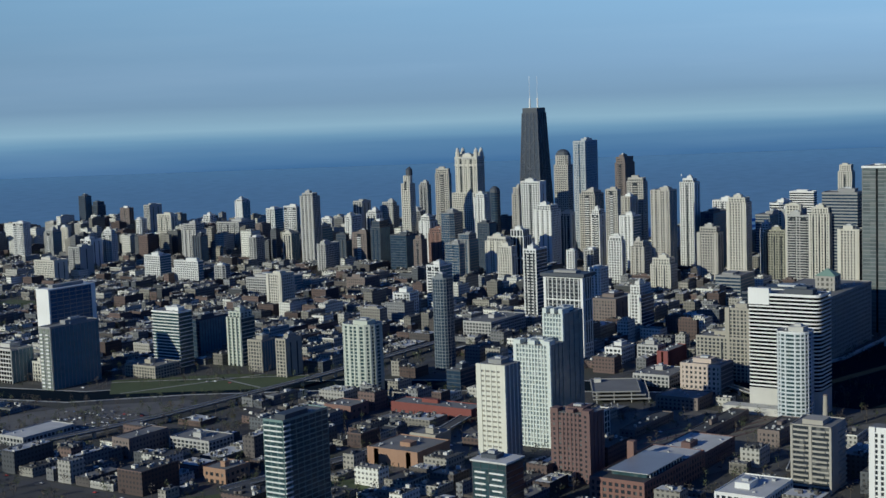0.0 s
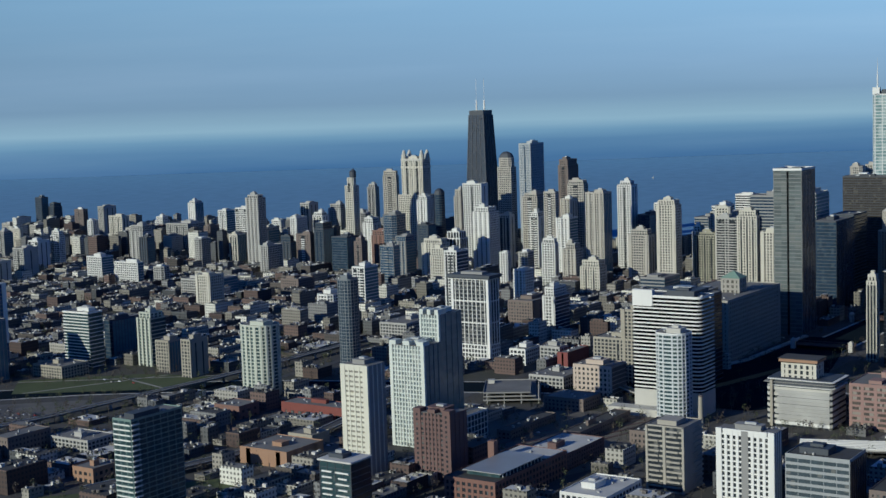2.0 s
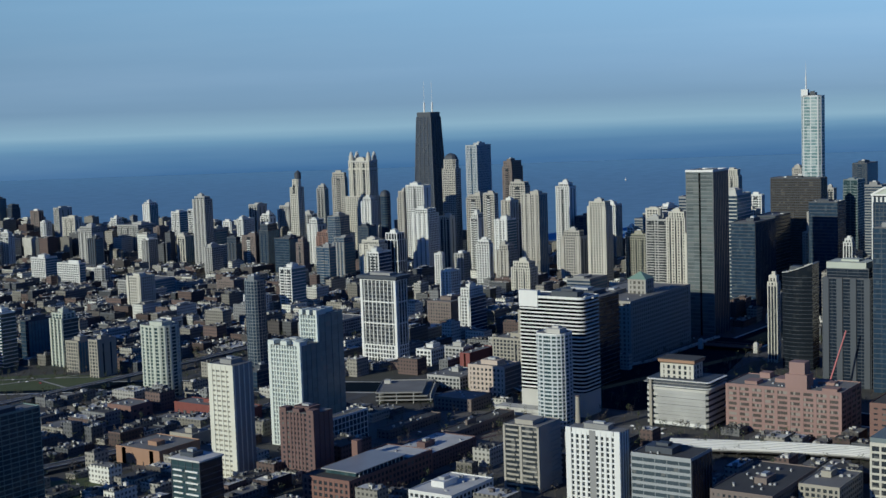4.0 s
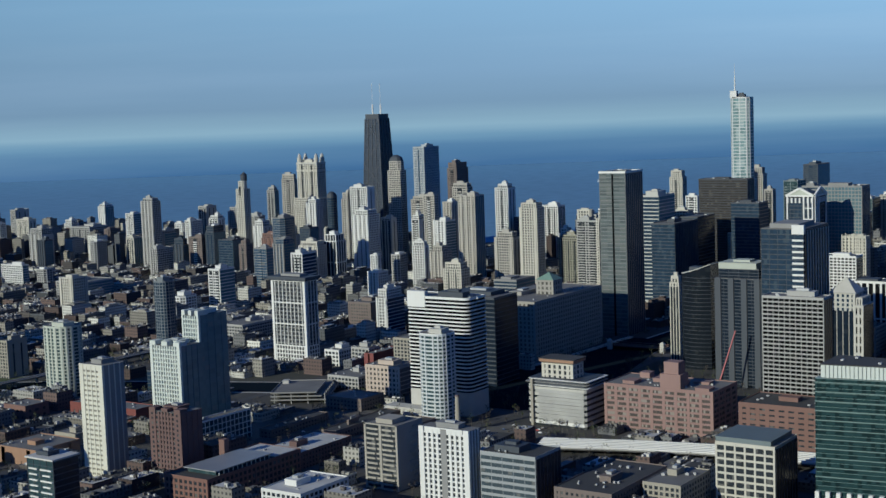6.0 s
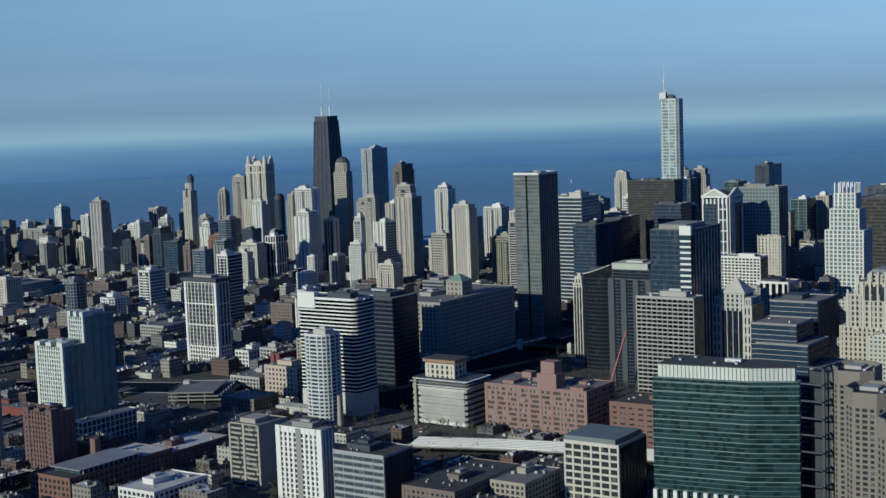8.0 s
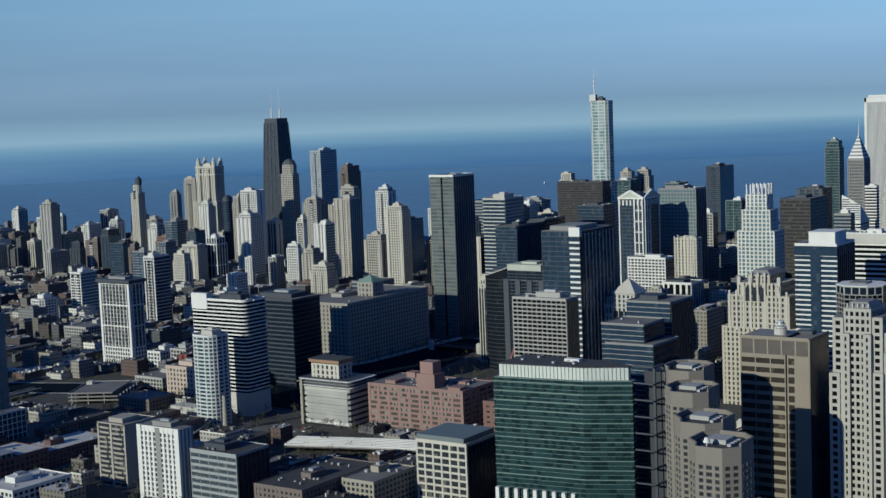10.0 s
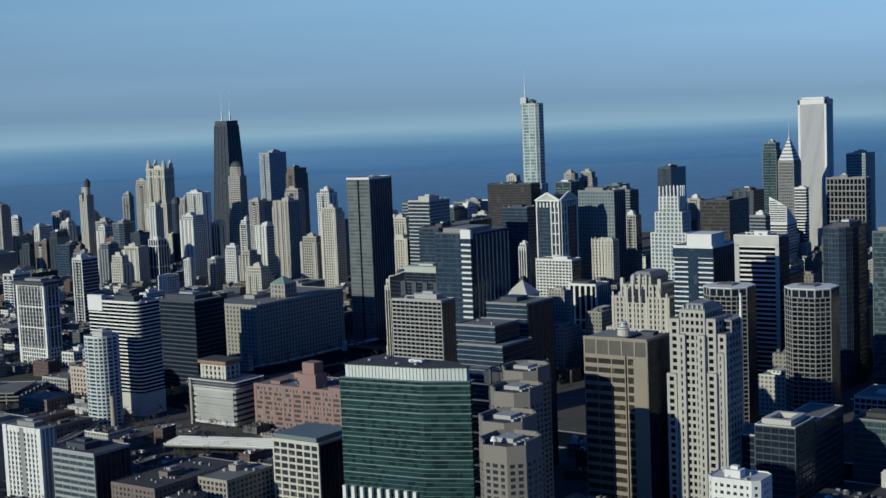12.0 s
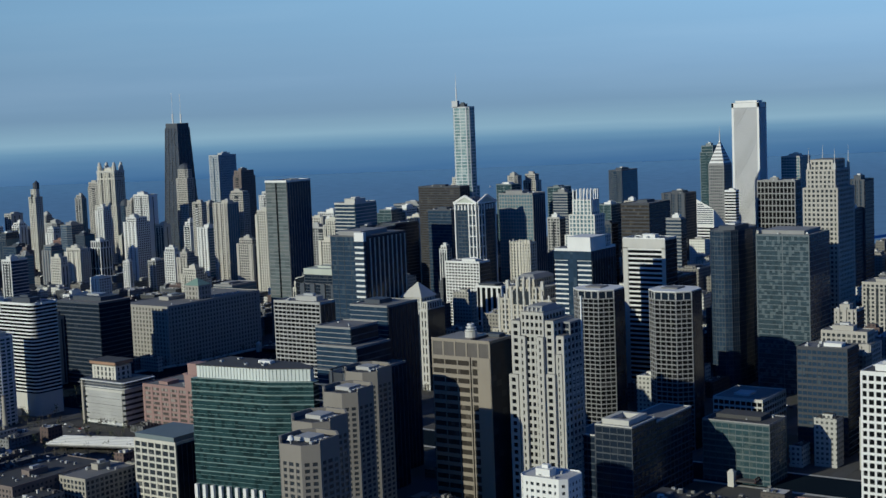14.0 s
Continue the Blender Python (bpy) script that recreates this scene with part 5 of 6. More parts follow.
def pointed_granite():
    ob = landmark("grey granite tower with chevron peak and spire", 418, 370, 40, 34)
    facade(ob, rect(38, 32), 0, 225, kind_of(GREY, G_DARK, 3.9, 0.35, 3.2, 0.4, 0.5))
    for i in range(14):
        g, z, step = 1 - i * 0.068, 225 + i * 3.3, 0.068
        p = rect(38 * g, 32 * g, 19 - 19 * g, 16 - 16 * g)
        q = rect(38 * (g - step), 32 * (g - step), 19 - 19 * (g - step), 16 - 16 * (g - step))
        part("chevron_tier", Shape().prism(p, z, z + 3.3, taper=q), WHITE if i % 2 else GREY, ob)
    part("spire", Shape().cone(oval(3, 3, 6, 17.5, 14.5), 268, (19, 16, 303)), METAL, ob)


def green_glass():
    ob = landmark("green glass office tower with a white finned crown", -1262, 8, 96, 130)
    poly = [(9, 41), (26, 4), (36, 6), (50, 34), (50, 122), (-2, 122)]
    facade(ob, poly, 0, 126, K_GREEN, True)
    for z in (122.5, 114.5, 106.5, 98.5, 90.5, 82.5, 74.5, 66.5, 58.5, 50.5, 42.5):
        part("spandrel_line", Shape().prism(grown(poly, 0.15), z, z + 0.7), TEAL, ob, "pale green spandrel line")
    inner = grown(poly, -4)
    part("crown_wall", Shape().prism(grown(inner, -0.6), 126, 136.5), TEAL, ob)
    for i in range(len(inner)):
        a, b = Vector(inner[i]), Vector(inner[(i + 1) % len(inner)])
        n = int((b - a).length / 3.2)
        for j in range(n):
            p = a + (b - a) * (j + 0.15) / n
            q = a + (b - a) * (j + 0.98) / n
            o = Vector(((b - a).y, -(b - a).x)).normalized() * 0.35
            part("crown_fin", Shape().prism([tuple(p + o), tuple(q + o), tuple(q - o), tuple(p - o)], 126.2, 136.8), FROST, ob, "pale green-white crown fin")
    part("roof_deck", Shape().prism(grown(inner, 0.8), 136.8, 137.6), ROOF_DARK, ob)
    part("roof_hatch", Shape().box(30, 56, 137.6, 36, 70, 140), WHITE, ob, "white roof plant box")
    rng = random.Random(4)
    for _ in range(10):
        ux, uy = 16 + 24 * rng.random(), 48 + 62 * rng.random()
        part("rooftop_unit", Shape().box(ux, uy, 137.6, ux + 3, uy + 2.4, 139), METAL, ob)
    for px in (27.5, 44):
        part("frame_post", Shape().box(px, -16, 0, px + 2, -14, 139), SLATE, ob, "dark open steel frame post")
    for z in range(12, 139, 14):
        part("frame_beam", Shape().box(27.5, -16, z, 46, -13.8, z + 1.2), SLATE, ob)
        part("frame_beam", Shape().box(27.6, -14, z, 29.4, 4, z + 1.2), SLATE, ob)
    part("core_wall", Shape().box(46, -12, 0, 62, 3, 132), BLACK, ob)
    for j in range(9):
        part("lobby_column", Shape().box(-5.2 + 1.2 * j, 118 - 8.6 * j, 0, -2.2 + 1.2 * j, 121.5 - 8.6 * j, 31), WHITE, ob, "white lobby column")


def gold_granite():
    ob = landmark("gold brown granite tower with dark recess and globe", -1129, -99, 46, 63)
    facade(ob, rect(45, 20), 0, 136, kind_of(GOLD, G_BRONZE, 5.4, 0.3, 8, 0.1, 0.35))
    part("blank_panel", Shape().box(-0.3, 0.6, 0, 0.5, 13.5, 136), GOLD, ob, "blank gold granite panel")
    facade(ob, rect(45, 40.5, 0, 21.5), 0, 136, kind_of(GOLD, G_BRONZE, 5.4, 0.44, 10.0, 0.07, 0.35), True)
    # skin added over the granite so the south side is coloured as shaded
    part("south_curtain_wall", Shape().box(1.0, -0.4, 0, 44.8, 0.1, 149), G_SHADE, ob, "glass side wall coloured as in shade")
    part("dark_recess", Shape().box(2.0, 20, 0, 44, 21.5, 152), BLACK, ob, "dark recessed glass strip")
    facade(ob, rect(45, 62), 136, 150, kind_of(GOLD, glazing("smoked_grey_glass", (0.12, 0.11, 0.10), vary=0.2, share=0.0), 14, 0.1, 9.5, 0.12, 0.4), False)
    part("roof_deck", Shape().prism(rect(44, 61, 0.5, 0.5), 149, 149.8), ROOF_DARK, ob)
    part("parapet", Shape().box(-0.2, -0.2, 150, 0.6, 62.2, 151.5).box(-0.2, -0.3, 150, 45, 0.5, 151.5), GOLD, ob)
    bm = bmesh.new()
    bmesh.ops.create_icosphere(bm, subdivisions=3, radius=3.6, matrix=Matrix.Translation((22, 34, 159)))
    me = bpy.data.meshes.new("globe")
    bm.to_mesh(me)
    bm.free()
    me.materials.append(METAL)
    part("globe", me, METAL, ob, "pale metal roof globe")
    for gz, gr in ((156, 5.2), (158.4, 4.6), (161.4, 3.4)):
        part("globe_ring", Shape().prism(oval(2 * gr, 2 * gr, 16, 22 - gr, 34 - gr), gz, gz + 0.7), WHITE, ob, "pale ring round the globe")
    part("globe_base", Shape().prism(oval(11, 11, 12, 16.5, 28.5), 149.8, 155.5), PALE, ob)
    part("stair_house", Shape().box(28, 8, 149.8, 38, 22, 153), SLATE, ob)


def stepped_grid():
    """Pale gridded tower with notched corners and setbacks near its top."""
    ob = landmark("pale stone tower with deep square windows and setbacks", -1120, -165, 44, 54)
    wide = dict(K_IVORY, bay=4.8, pier=0.4)
    for x0, y0, x1, y1, h, k, single in ((3.0, 18, 40, 41, 177, K_IVORY, True), (1.5, 41, 38, 50, 169, wide, False), (0.5, 44, 36, 53, 122, wide, False), (0.4, 17.5, 10, 24, 156, wide, False), (0.4, 35.5, 10, 42, 156, wide, False), (4.5, 9, 38, 18, 170, wide, False), (3.0, 8.5, 12, 17.6, 124, wide, False), (7.0, 1, 39, 9, 157, wide, False), (6.0, 3.0, 16, 9, 141, wide, False)):
        facade(ob, rect(x1 - x0, y1 - y0, x0, y0), 0, h, k, single)
        part("terrace", Shape().prism(rect(x1 - x0 - 1, y1 - y0 - 1, x0 + 0.5, y0 + 0.5), h, h + 0.5), ROOF_GREY, ob)
    # south block greyed, its shade put into wall and glass colour
    facade(ob, rect(22, 16, 18, 0.6), 0, 168, kind_of(GREY, G_SHADE, 3.9, 0.3, 5.0, 0.2, 0.5))
    part("sloping_roof", Shape().prism(rect(30, 22, 5, 18.5), 177.5, 182, taper=rect(22, 14, 9, 22.5)), GREY, ob, "grey sloping roof")
    for i in range(5):
        part("roof_rib", Shape().box(4, 20 + i * 4.4, 177, 6, 21 + i * 4.4, 181), PALE, ob)
    for i in range(4):
        part("pinnacle", Shape().box(36 + i * 1.8, -0.5 + i, 150, 37.2 + i * 1.8, 0.8 + i, 188 - abs(i - 1) * 8), WHITE, ob, "slim white pinnacle")


def notched(x, y, h, label):
    ob = landmark(label, x, y, 50, 52)
    poly = chamfer(46, 48, 12)
    facade(ob, poly, 0, h - 8, K_NOTCH, True)
    # overlay darkens the south and south-west faces as if in shade
    part("south_curtain_wall", Shape().prism([(0.2, 13.6), (13.4, -0.2), (34.5, -0.5), (34.5, 0.4), (14, 0.4), (0.8, 13.6)], 0, h - 0.5), G_SHADE, ob, "smooth glass side darkened for shade")
    facade(ob, poly, h - 8, h, kind_of(CONCRETE, G_SHADE, 8, 0.12, 6, 0.12, 0.5))
    part("roof_deck", Shape().prism(grown(poly, 0.3), h, h + 0.8), WHITE, ob, "flat white roof")
    part("plant_room", Shape().box(16, 18, h + 0.8, 34, 36, h + 2.2), ROOF_GREY, ob)


def opera_block():
    ob = landmark("buff limestone opera tower with stepped crown", -745, 60, 78, 92)
    facade(ob, rect(76, 90), 0, 92, K_OPERA)
    facade(ob, rect(60, 74, 0, 8), 92, 129, K_OPERA, True)
    facade(ob, rect(50, 52, 2, 19), 129, 143, K_OPERA)
    facade(ob, rect(44, 26, 3, 32), 143, 152, K_OPERA)
    part("hipped_roof", Shape().prism(rect(46, 28, 3, 31), 152, 157, taper=rect(34, 16, 9, 37)), GREY, ob, "grey hipped roof")
    for i in range(9):
        part("pilaster", Shape().box(-0.5, 10 + i * 8.6, 88, 0.4, 12.2 + i * 8.6, 134 + 9 * (2 <= i <= 6) + 7 * (3 <= i <= 5)), PALE, ob)
    for i in range(3):
        part("arched_window", Shape().prism([(-0.35, 37.6 + i * 8.6), (0.3, 37.6 + i * 8.6), (0.3, 43.2 + i * 8.6), (-0.35, 43.2 + i * 8.6)], 122, 138), G_DARK, ob)
    for i in range(7):
        part("roof_pinnacle", Shape().box(0.2, 20 + i * 8, 143 if 1 < i < 5 else 129, 2.2, 22 + i * 8, 155 if 1 < i < 5 else 139), PALE, ob)
    for cy in (19, 67):
        part("finial_block", Shape().box(1.5, cy, 140, 6, cy + 4, 150), PALE, ob)


def crowned_apartment_tower(x, y, h):
    ob = landmark("warm grey concrete tower with slanted blank top", x, y, 40, 40, "apartment_tower")
    poly = chamfer(38, 36, 9)
    facade(ob, poly, 0, h - 9, K_WARMGREY, True)
    part("blank_top", Shape().prism(poly, h - 9, h), K_WARMGREY["wall"], ob, "blank concrete top storeys")
    part("roof_well", Shape().prism(grown(poly, -2), h, h + 0.3), ROOF_DARK, ob)
    inner = grown(poly, -1.4)
    part("parapet", Shape().ring(poly, inner, h, h + 1.0), K_WARMGREY["wall"], ob)
    part("raised_parapet", Shape().prism(poly[:7] + inner[6::-1], h + 1.0, h + 3.5), K_WARMGREY["wall"], ob, "raised concrete parapet")
    part("plant_room", Shape().box(13, 12, h, 28, 26, h + 3.2), CONCRETE, ob)
    for i in range(4):
        part("rooftop_unit", Shape().box(9 + i * 5, 7, h + 0.3, 12 + i * 5, 9.5, h + 2), METAL, ob)
    return ob


def spired_granite():
    ob = landmark("tan granite tower with stepped crown and spires", -396, -147, 64, 48)
    k = kind_of(TAN, G_DARK, 4.0, 0.42, 4.4, 0.42, 0.6)
    facade(ob, rect(62, 46), 0, 235, k)
    facade(ob, rect(54, 38, 3, 4), 235, 258, k)
    facade(ob, rect(44, 30, 6, 8), 258, 270, k)
    for cx, cy in ((4, 5), (4, 39), (54, 5), (54, 39)):
        part("corner_spire", Shape().box(cx - 1.5, cy - 1.5, 258, cx + 1.5, cy + 1.5, 266).cone(rect(1.0, 1.0, cx - 0.5, cy - 0.5), 266, (cx, cy, 288)), PALE, ob, "pale corner spire")
    part("roof_deck", Shape().prism(rect(42, 28, 7, 9), 270, 270.6), ROOF_GREY, ob)


def brick_warehouse():
    ob = landmark("long red brick warehouse with a square brick tower", -1020, 329, 66, 130, "warehouse")
    k = kind_of(masonry("rose_brick", (0.29, 0.185, 0.165)), glazing("dusty_warehouse_glass", (0.09, 0.08, 0.075), blind=(0.42, 0.38, 0.34), share=0.3, floor=3.6, bay=1.7), 3.6, 0.42, 11.0, 0.24, 0.4)
    facade(ob, rect(64, 129), 0, 50, k, True)
    roof(ob, rect(64, 129), 50, k["wall"], ROOF_GREY, random.Random(9), 0, 0, None, 16)
    part("brick_tower", Shape().box(2, 38, 49, 22, 62, 66).box(4, 41, 66, 20, 58, 79), k["wall"], ob, "square brick water-tank tower")
    for px, py, pw, pd, ph in ((4, 6, 14, 16, 3), (8, 96, 18, 14, 3.5), (30, 70, 20, 14, 4), (36, 20, 12, 18, 3), (46, 96, 12, 12, 6), (28, 44, 10, 8, 3)):
        part("roof_house", Shape().box(px, py, 50, px + pw, py + pd, 50 + ph).box(px - 0.3, py - 0.3, 50 + ph, px + pw + 0.3, py + pd + 0.3, 50.5 + ph), k["wall"], ob)
    annex = landmark("red brick office warehouse with ribbon windows", -1031, 193, 60, 104, "warehouse")
    facade(annex, rect(58, 103), 0, 45, kind_of(RED, G_DARK, 3.6, 0.66, 8, 0.4, 0.4))
    roof(annex, rect(58, 103), 45, RED, ROOF_DARK, random.Random(5), 0.2, 4, RED, 10)


def curved_black():
    """Black glass tower with a bowed west front and a roof that slopes up to the south."""
    ob = landmark("black glass tower with bowed front and sloping roof", -661, 489, 26, 42)
    n, poly = 10, []
    for i in range(n + 1):
        u = i / n
        poly.append((-5.5 * math.sin(math.pi * u), 41 * (1 - u)))
    poly += [(25, 0), (25, 41)]
    s, rim = Shape(), Shape()
    tops = [128 + 13 * (1 - y / 41) ** 1.3 for x, y in poly]
    k = len(poly)
    s.v = [(x, y, 0) for x, y in poly] + [(x, y, z) for (x, y), z in zip(poly, tops)]
    for i in range(k):
        j = (i + 1) % k
        s.f.append((i, j, k + j, k + i))
        s.m.append(0)
        rim.beam((*poly[i], tops[i]), (*poly[j], tops[j]), 0.5)
    s.f.append(tuple(k + i for i in range(k)))
    s.m.append(0)
    part("glass_body", s, glazing("smoky_black_glass", (0.012, 0.016, 0.022), blind=(0.03, 0.035, 0.04), share=0.06, vary=0.3), ob)
    part("roof_rim", rim, PALE, ob, "pale sloping roof edge")
    for i in range(23):
        part("floor_band", Shape().prism(grown(poly, 0.12), 3.4 + i * 5.4, 4.1 + i * 5.4), BLACK, ob)
    part("plant_room", Shape().box(4, 18, 128, 20, 32, 136), SLATE, ob)


def round_stone():
    ob = landmark("tan stone tower with a round domed top", -57, 691, 38, 38)
    facade(ob, chamfer(36, 36, 8), 0, 120, K_TAN)
    facade(ob, oval(26, 26, 16, 5, 5), 120, 154, K_TAN)
    part("round_roof", Shape().prism(oval(24, 24, 16, 6, 6), 154, 158, taper=oval(14, 14, 16, 11, 11)), PALE, ob)
    part("lantern", Shape().prism(oval(11, 11, 12, 12.5, 12.5), 158, 172), WHITE, ob, "white round lantern")


def terraces():
    """Dark glass office steps in front of the river towers."""
    ob = landmark("dark glass office block stepping down in terraces", -1085, -212, 124, 86)
    k = kind_of(SLATE, G_SHADE, 4.0, 0.2, 6.0, 0.05, 0.3)
    for i, (x0, x1, y0, y1, h) in enumerate(((0, 46, 0, 36, 76), (46, 122, 2, 34, 71), (0, 40, 36, 60, 66), (0, 36, 60, 84, 54))):
        facade(ob, rect(x1 - x0, y1 - y0, x0, y0), 0, h, k, i == 0)
        part("roof_deck", Shape().box(x0 + 0.5, y0 + 0.5, h, x1 - 0.5, y1 - 0.5, h + 0.4), ROOF_GREY, ob)
        part("parapet", Shape().ring(rect(x1 - x0, y1 - y0, x0, y0), rect(x1 - x0 - 3, y1 - y0 - 3, x0 + 1.5, y0 + 1.5), h, h + 1.2), PALE, ob, "pale roof edge")
    part("roof_screen", Shape().ring(rect(34, 26, 6, 6), rect(24, 16, 11, 11), 76.4, 81), PALE, ob, "pale open roof screen")
    ob = landmark("broad dark teal glass office block", -950, -280, 42, 68)
    facade(ob, rect(40, 66), 0, 57, kind_of(masonry("grey_teal_panel", (0.10, 0.13, 0.135), rough=0.5), G_TEAL, 4.0, 0.24, 5, 0.06, 0.3), True)
    roof(ob, rect(40, 66), 57, GREY, ROOF_DARK, random.Random(12), 0, 0, None, 6)
    part("roof_house", Shape().box(14, 14, 57.3, 36, 58, 61), ROOF_DARK, ob)
    ob = landmark("pale low office block with wide flat roof", -862, -237, 62, 54)
    facade(ob, rect(60, 52), 0, 59, K_GRID, True)
    roof(ob, rect(60, 52), 59, PALE, ROOF_GREY, random.Random(13), 0.3, 1.5, ROOF_WHITE, 3)
    ob = landmark("small white building with curved corner and roof box", -1284, -262, 32, 42)
    poly = chamfer(30, 40, 5)
    facade(ob, poly, 0, 83, kind_of(WHITE, G_DARK, 3.4, 0.55, 4.0, 0.45, 0.4))
    roof(ob, poly, 83, WHITE, ROOF_WHITE, random.Random(14), 0.3, 5, WHITE, 5)


tapered_braced()
silver_spire()
white_shaft()
turreted()
domed()
dark_cap()
slab_with_white_end()
striped_curve()
slim_curve()
construction_block()
gabled_glass()
striped_side_tower()
finned_crown()
pyramid_top()
slanted_diamond()
pointed_granite()
green_glass()
gold_granite()
stepped_grid()
notched(-864, -72, 160, "dark gridded tower with notched corners by the river")
notched(-862, -159, 162, "twin dark gridded tower with a pale flat roof")
opera_block()
spired_granite()
brick_warehouse()
curved_black()
round_stone()
terraces()
for px, py, ph in ((-1456, -173, 136), (-1402, -137, 137), (-1299, -80, 134), (-1226, -43, 135)):
    crowned_apartment_tower(px, py, ph)
dish = thing("satellite_dish", "white satellite dish on the concrete tower roof", "dish", -1452, -152, 137.6)
part("bowl", Shape().prism(oval(5, 5, 14, -2.5, -2.5), 1.5, 4.5, taper=oval(2.5, 2.5, 14, -1.25, -1.25)), WHITE, dish)
part("stand", Shape().box(-0.4, -0.4, -1.2, 0.4, 0.4, 1.6), METAL, dish)
ob = thing("roof_tower", "limestone roof tower with a green copper pyramid", "building", -640, 740, 86, group="city towers")
facade(ob, rect(26, 28), 0, 21, K_LIMESTONE)
part("pyramid_roof", Shape().cone(rect(28, 30, -1, -1), 21, (13, 14, 31)), COPPER, ob, "green copper pyramid roof")

ob = landmark("dark rounded tower with an arched top", 215, 1827, 24, 22)
facade(ob, chamfer(22, 20, 4), 0, 154, K_NAVY)
arch = Shape()
for i in range(5):
    a, b = math.cos(i * 0.314), math.cos((i + 1) * 0.314)
    arch.prism(chamfer(22 * a + 0.5, 20 * a + 0.5, 4 * a, 11 - 11 * a, 10 - 10 * a), 154 + 14 * math.sin(i * 0.314), 154 + 14 * math.sin((i + 1) * 0.314), taper=chamfer(22 * b + 0.5, 20 * b + 0.5, 4 * b, 11 - 11 * b, 10 - 10 * b))
part("arched_top", arch, SLATE, ob, "dark arched metal top")


def balcony_tower():
    """Green glass tower whose narrow west side carries white balconies."""
    ob = landmark("green glass apartment tower with white west balconies", -1665, 885, 64, 25, "apartment_tower")
    facade(ob, rect(63, 23), 0, 100, kind_of(TEAL, G_TEAL, 3.1, 0.2, 7, 0.05, 0.3))
    for i in range(21):
        z = 2.6 + i * 4.65
        b = part("balcony", Shape().box(-1.7, 0.3, z, -0.05, 21, z + 0.3), WHITE, ob, "white balcony slab")
        part("balustrade", Shape().box(-1.72, 0.3, z + 0.3, -1.6, 21, z + 1.2), WHITE, b)
        part("side_balcony", Shape().box(0, -1.4, z, 9, -0.05, z + 1.1), WHITE, ob)
    roof(ob, rect(63, 23), 100, TEAL, ROOF_GREY, random.Random(31), 0.5, 4, SLATE, 6)


balcony_tower()


def framed_tower():
    """Dark glass tower in a white frame of columns, under an overhanging dark cap."""
    ob = landmark("dark glass tower in a white column frame and dark cap", -840, 1033, 30, 64)
    facade(ob, rect(28, 63), 0, 24, kind_of(WHITE, G_DARK, 4, 0.3, 4.2, 0.3, 0.6), True)
    facade(ob, rect(28, 63), 24, 118, kind_of(WHITE, G_DARK, 21.0, 0.05, 5.4, 0.16, 1.0), True)
    for i in range(16):
        part("inner_band", Shape().box(0.5, 0.6, 26 + i * 5.8, 27.5, 62.4, 27.3 + i * 5.8), GREY, ob)
    for cy in (-0.2, 59.2):
        part("edge_wall", Shape().box(-0.3, cy, 0, 4, cy + 4, 119), WHITE, ob, "white edge wall")
    part("cap", Shape().prism(rect(35, 71, -3, -4), 119, 123.5), SLATE, ob, "dark overhanging roof cap")
    part("cap_soffit", Shape().prism(rect(31, 66, -1.4, -1.5), 117.8, 119), BLACK, ob)
    part("plant_room", Shape().box(7, 14, 123.5, 22, 50, 127), GREY, ob)


framed_tower()


# ---- parks, rail, roads and bridges ----
GRASS = masonry("spring_grass", (0.075, 0.10, 0.035), rough=0.95, stain=0.5)
GRAVEL = masonry("rail_ballast", (0.13, 0.12, 0.105), rough=0.95)
ASPHALT = masonry("street_asphalt", (0.07, 0.07, 0.072), rough=0.9)
LOT = masonry("worn_parking_asphalt", (0.155, 0.15, 0.14), rough=0.95, stain=0.7)
PAVING = masonry("pale_paving", (0.34, 0.33, 0.30), rough=0.9)

park = [(-1300, 1500), (-1180, 1325), (-1085, 1330), (-1120, 1440), (-1230, 1570)]
sheet("park_lawn", park, 0.4, GRASS, "green riverside lawn with crossing paths", "lawn")
for a, b in (((-1290, 1490), (-1110, 1400)), ((-1180, 1340), (-1150, 1450)), ((-1240, 1560), (-1085, 1335))):
    strip("park_path", [a, b], 4, 0.5, PAVING, "pale paved path across the lawn", "path")
sheet("rail_yard", [(-1540, 1340), (-1300, 1330), (-1280, 1370), (-1370, 1480), (-1480, 1540)], 0.4, LOT, "wide worn parking yard beside the tracks", "yard")
sheet("parking_lot", [(-1470, 900), (-1330, 880), (-1230, 980), (-1260, 1075), (-1400, 1010)], 0.42, LOT, "worn grey parking lot", "parking lot")
sheet("parking_lot", [(-1080, 470), (-1130, 560), (-1090, 590), (-1045, 560)], 0.42, LOT, "worn paved yard by the works", "parking lot")
for gx, gy, gw, gd in ((-1010, 1960, 120, 110), (-820, 2290, 120, 130), (-640, 1740, 80, 60)):
    sheet("lawn", rect(gw, gd, gx, gy), 0.45, GRASS, "open green playing field among houses", "lawn")
sheet("grass_verge", [(-1780, 1000), (-1560, 880), (-1480, 930), (-1660, 1080)], 0.43, GRASS, "rough grass verge along the railway", "verge")


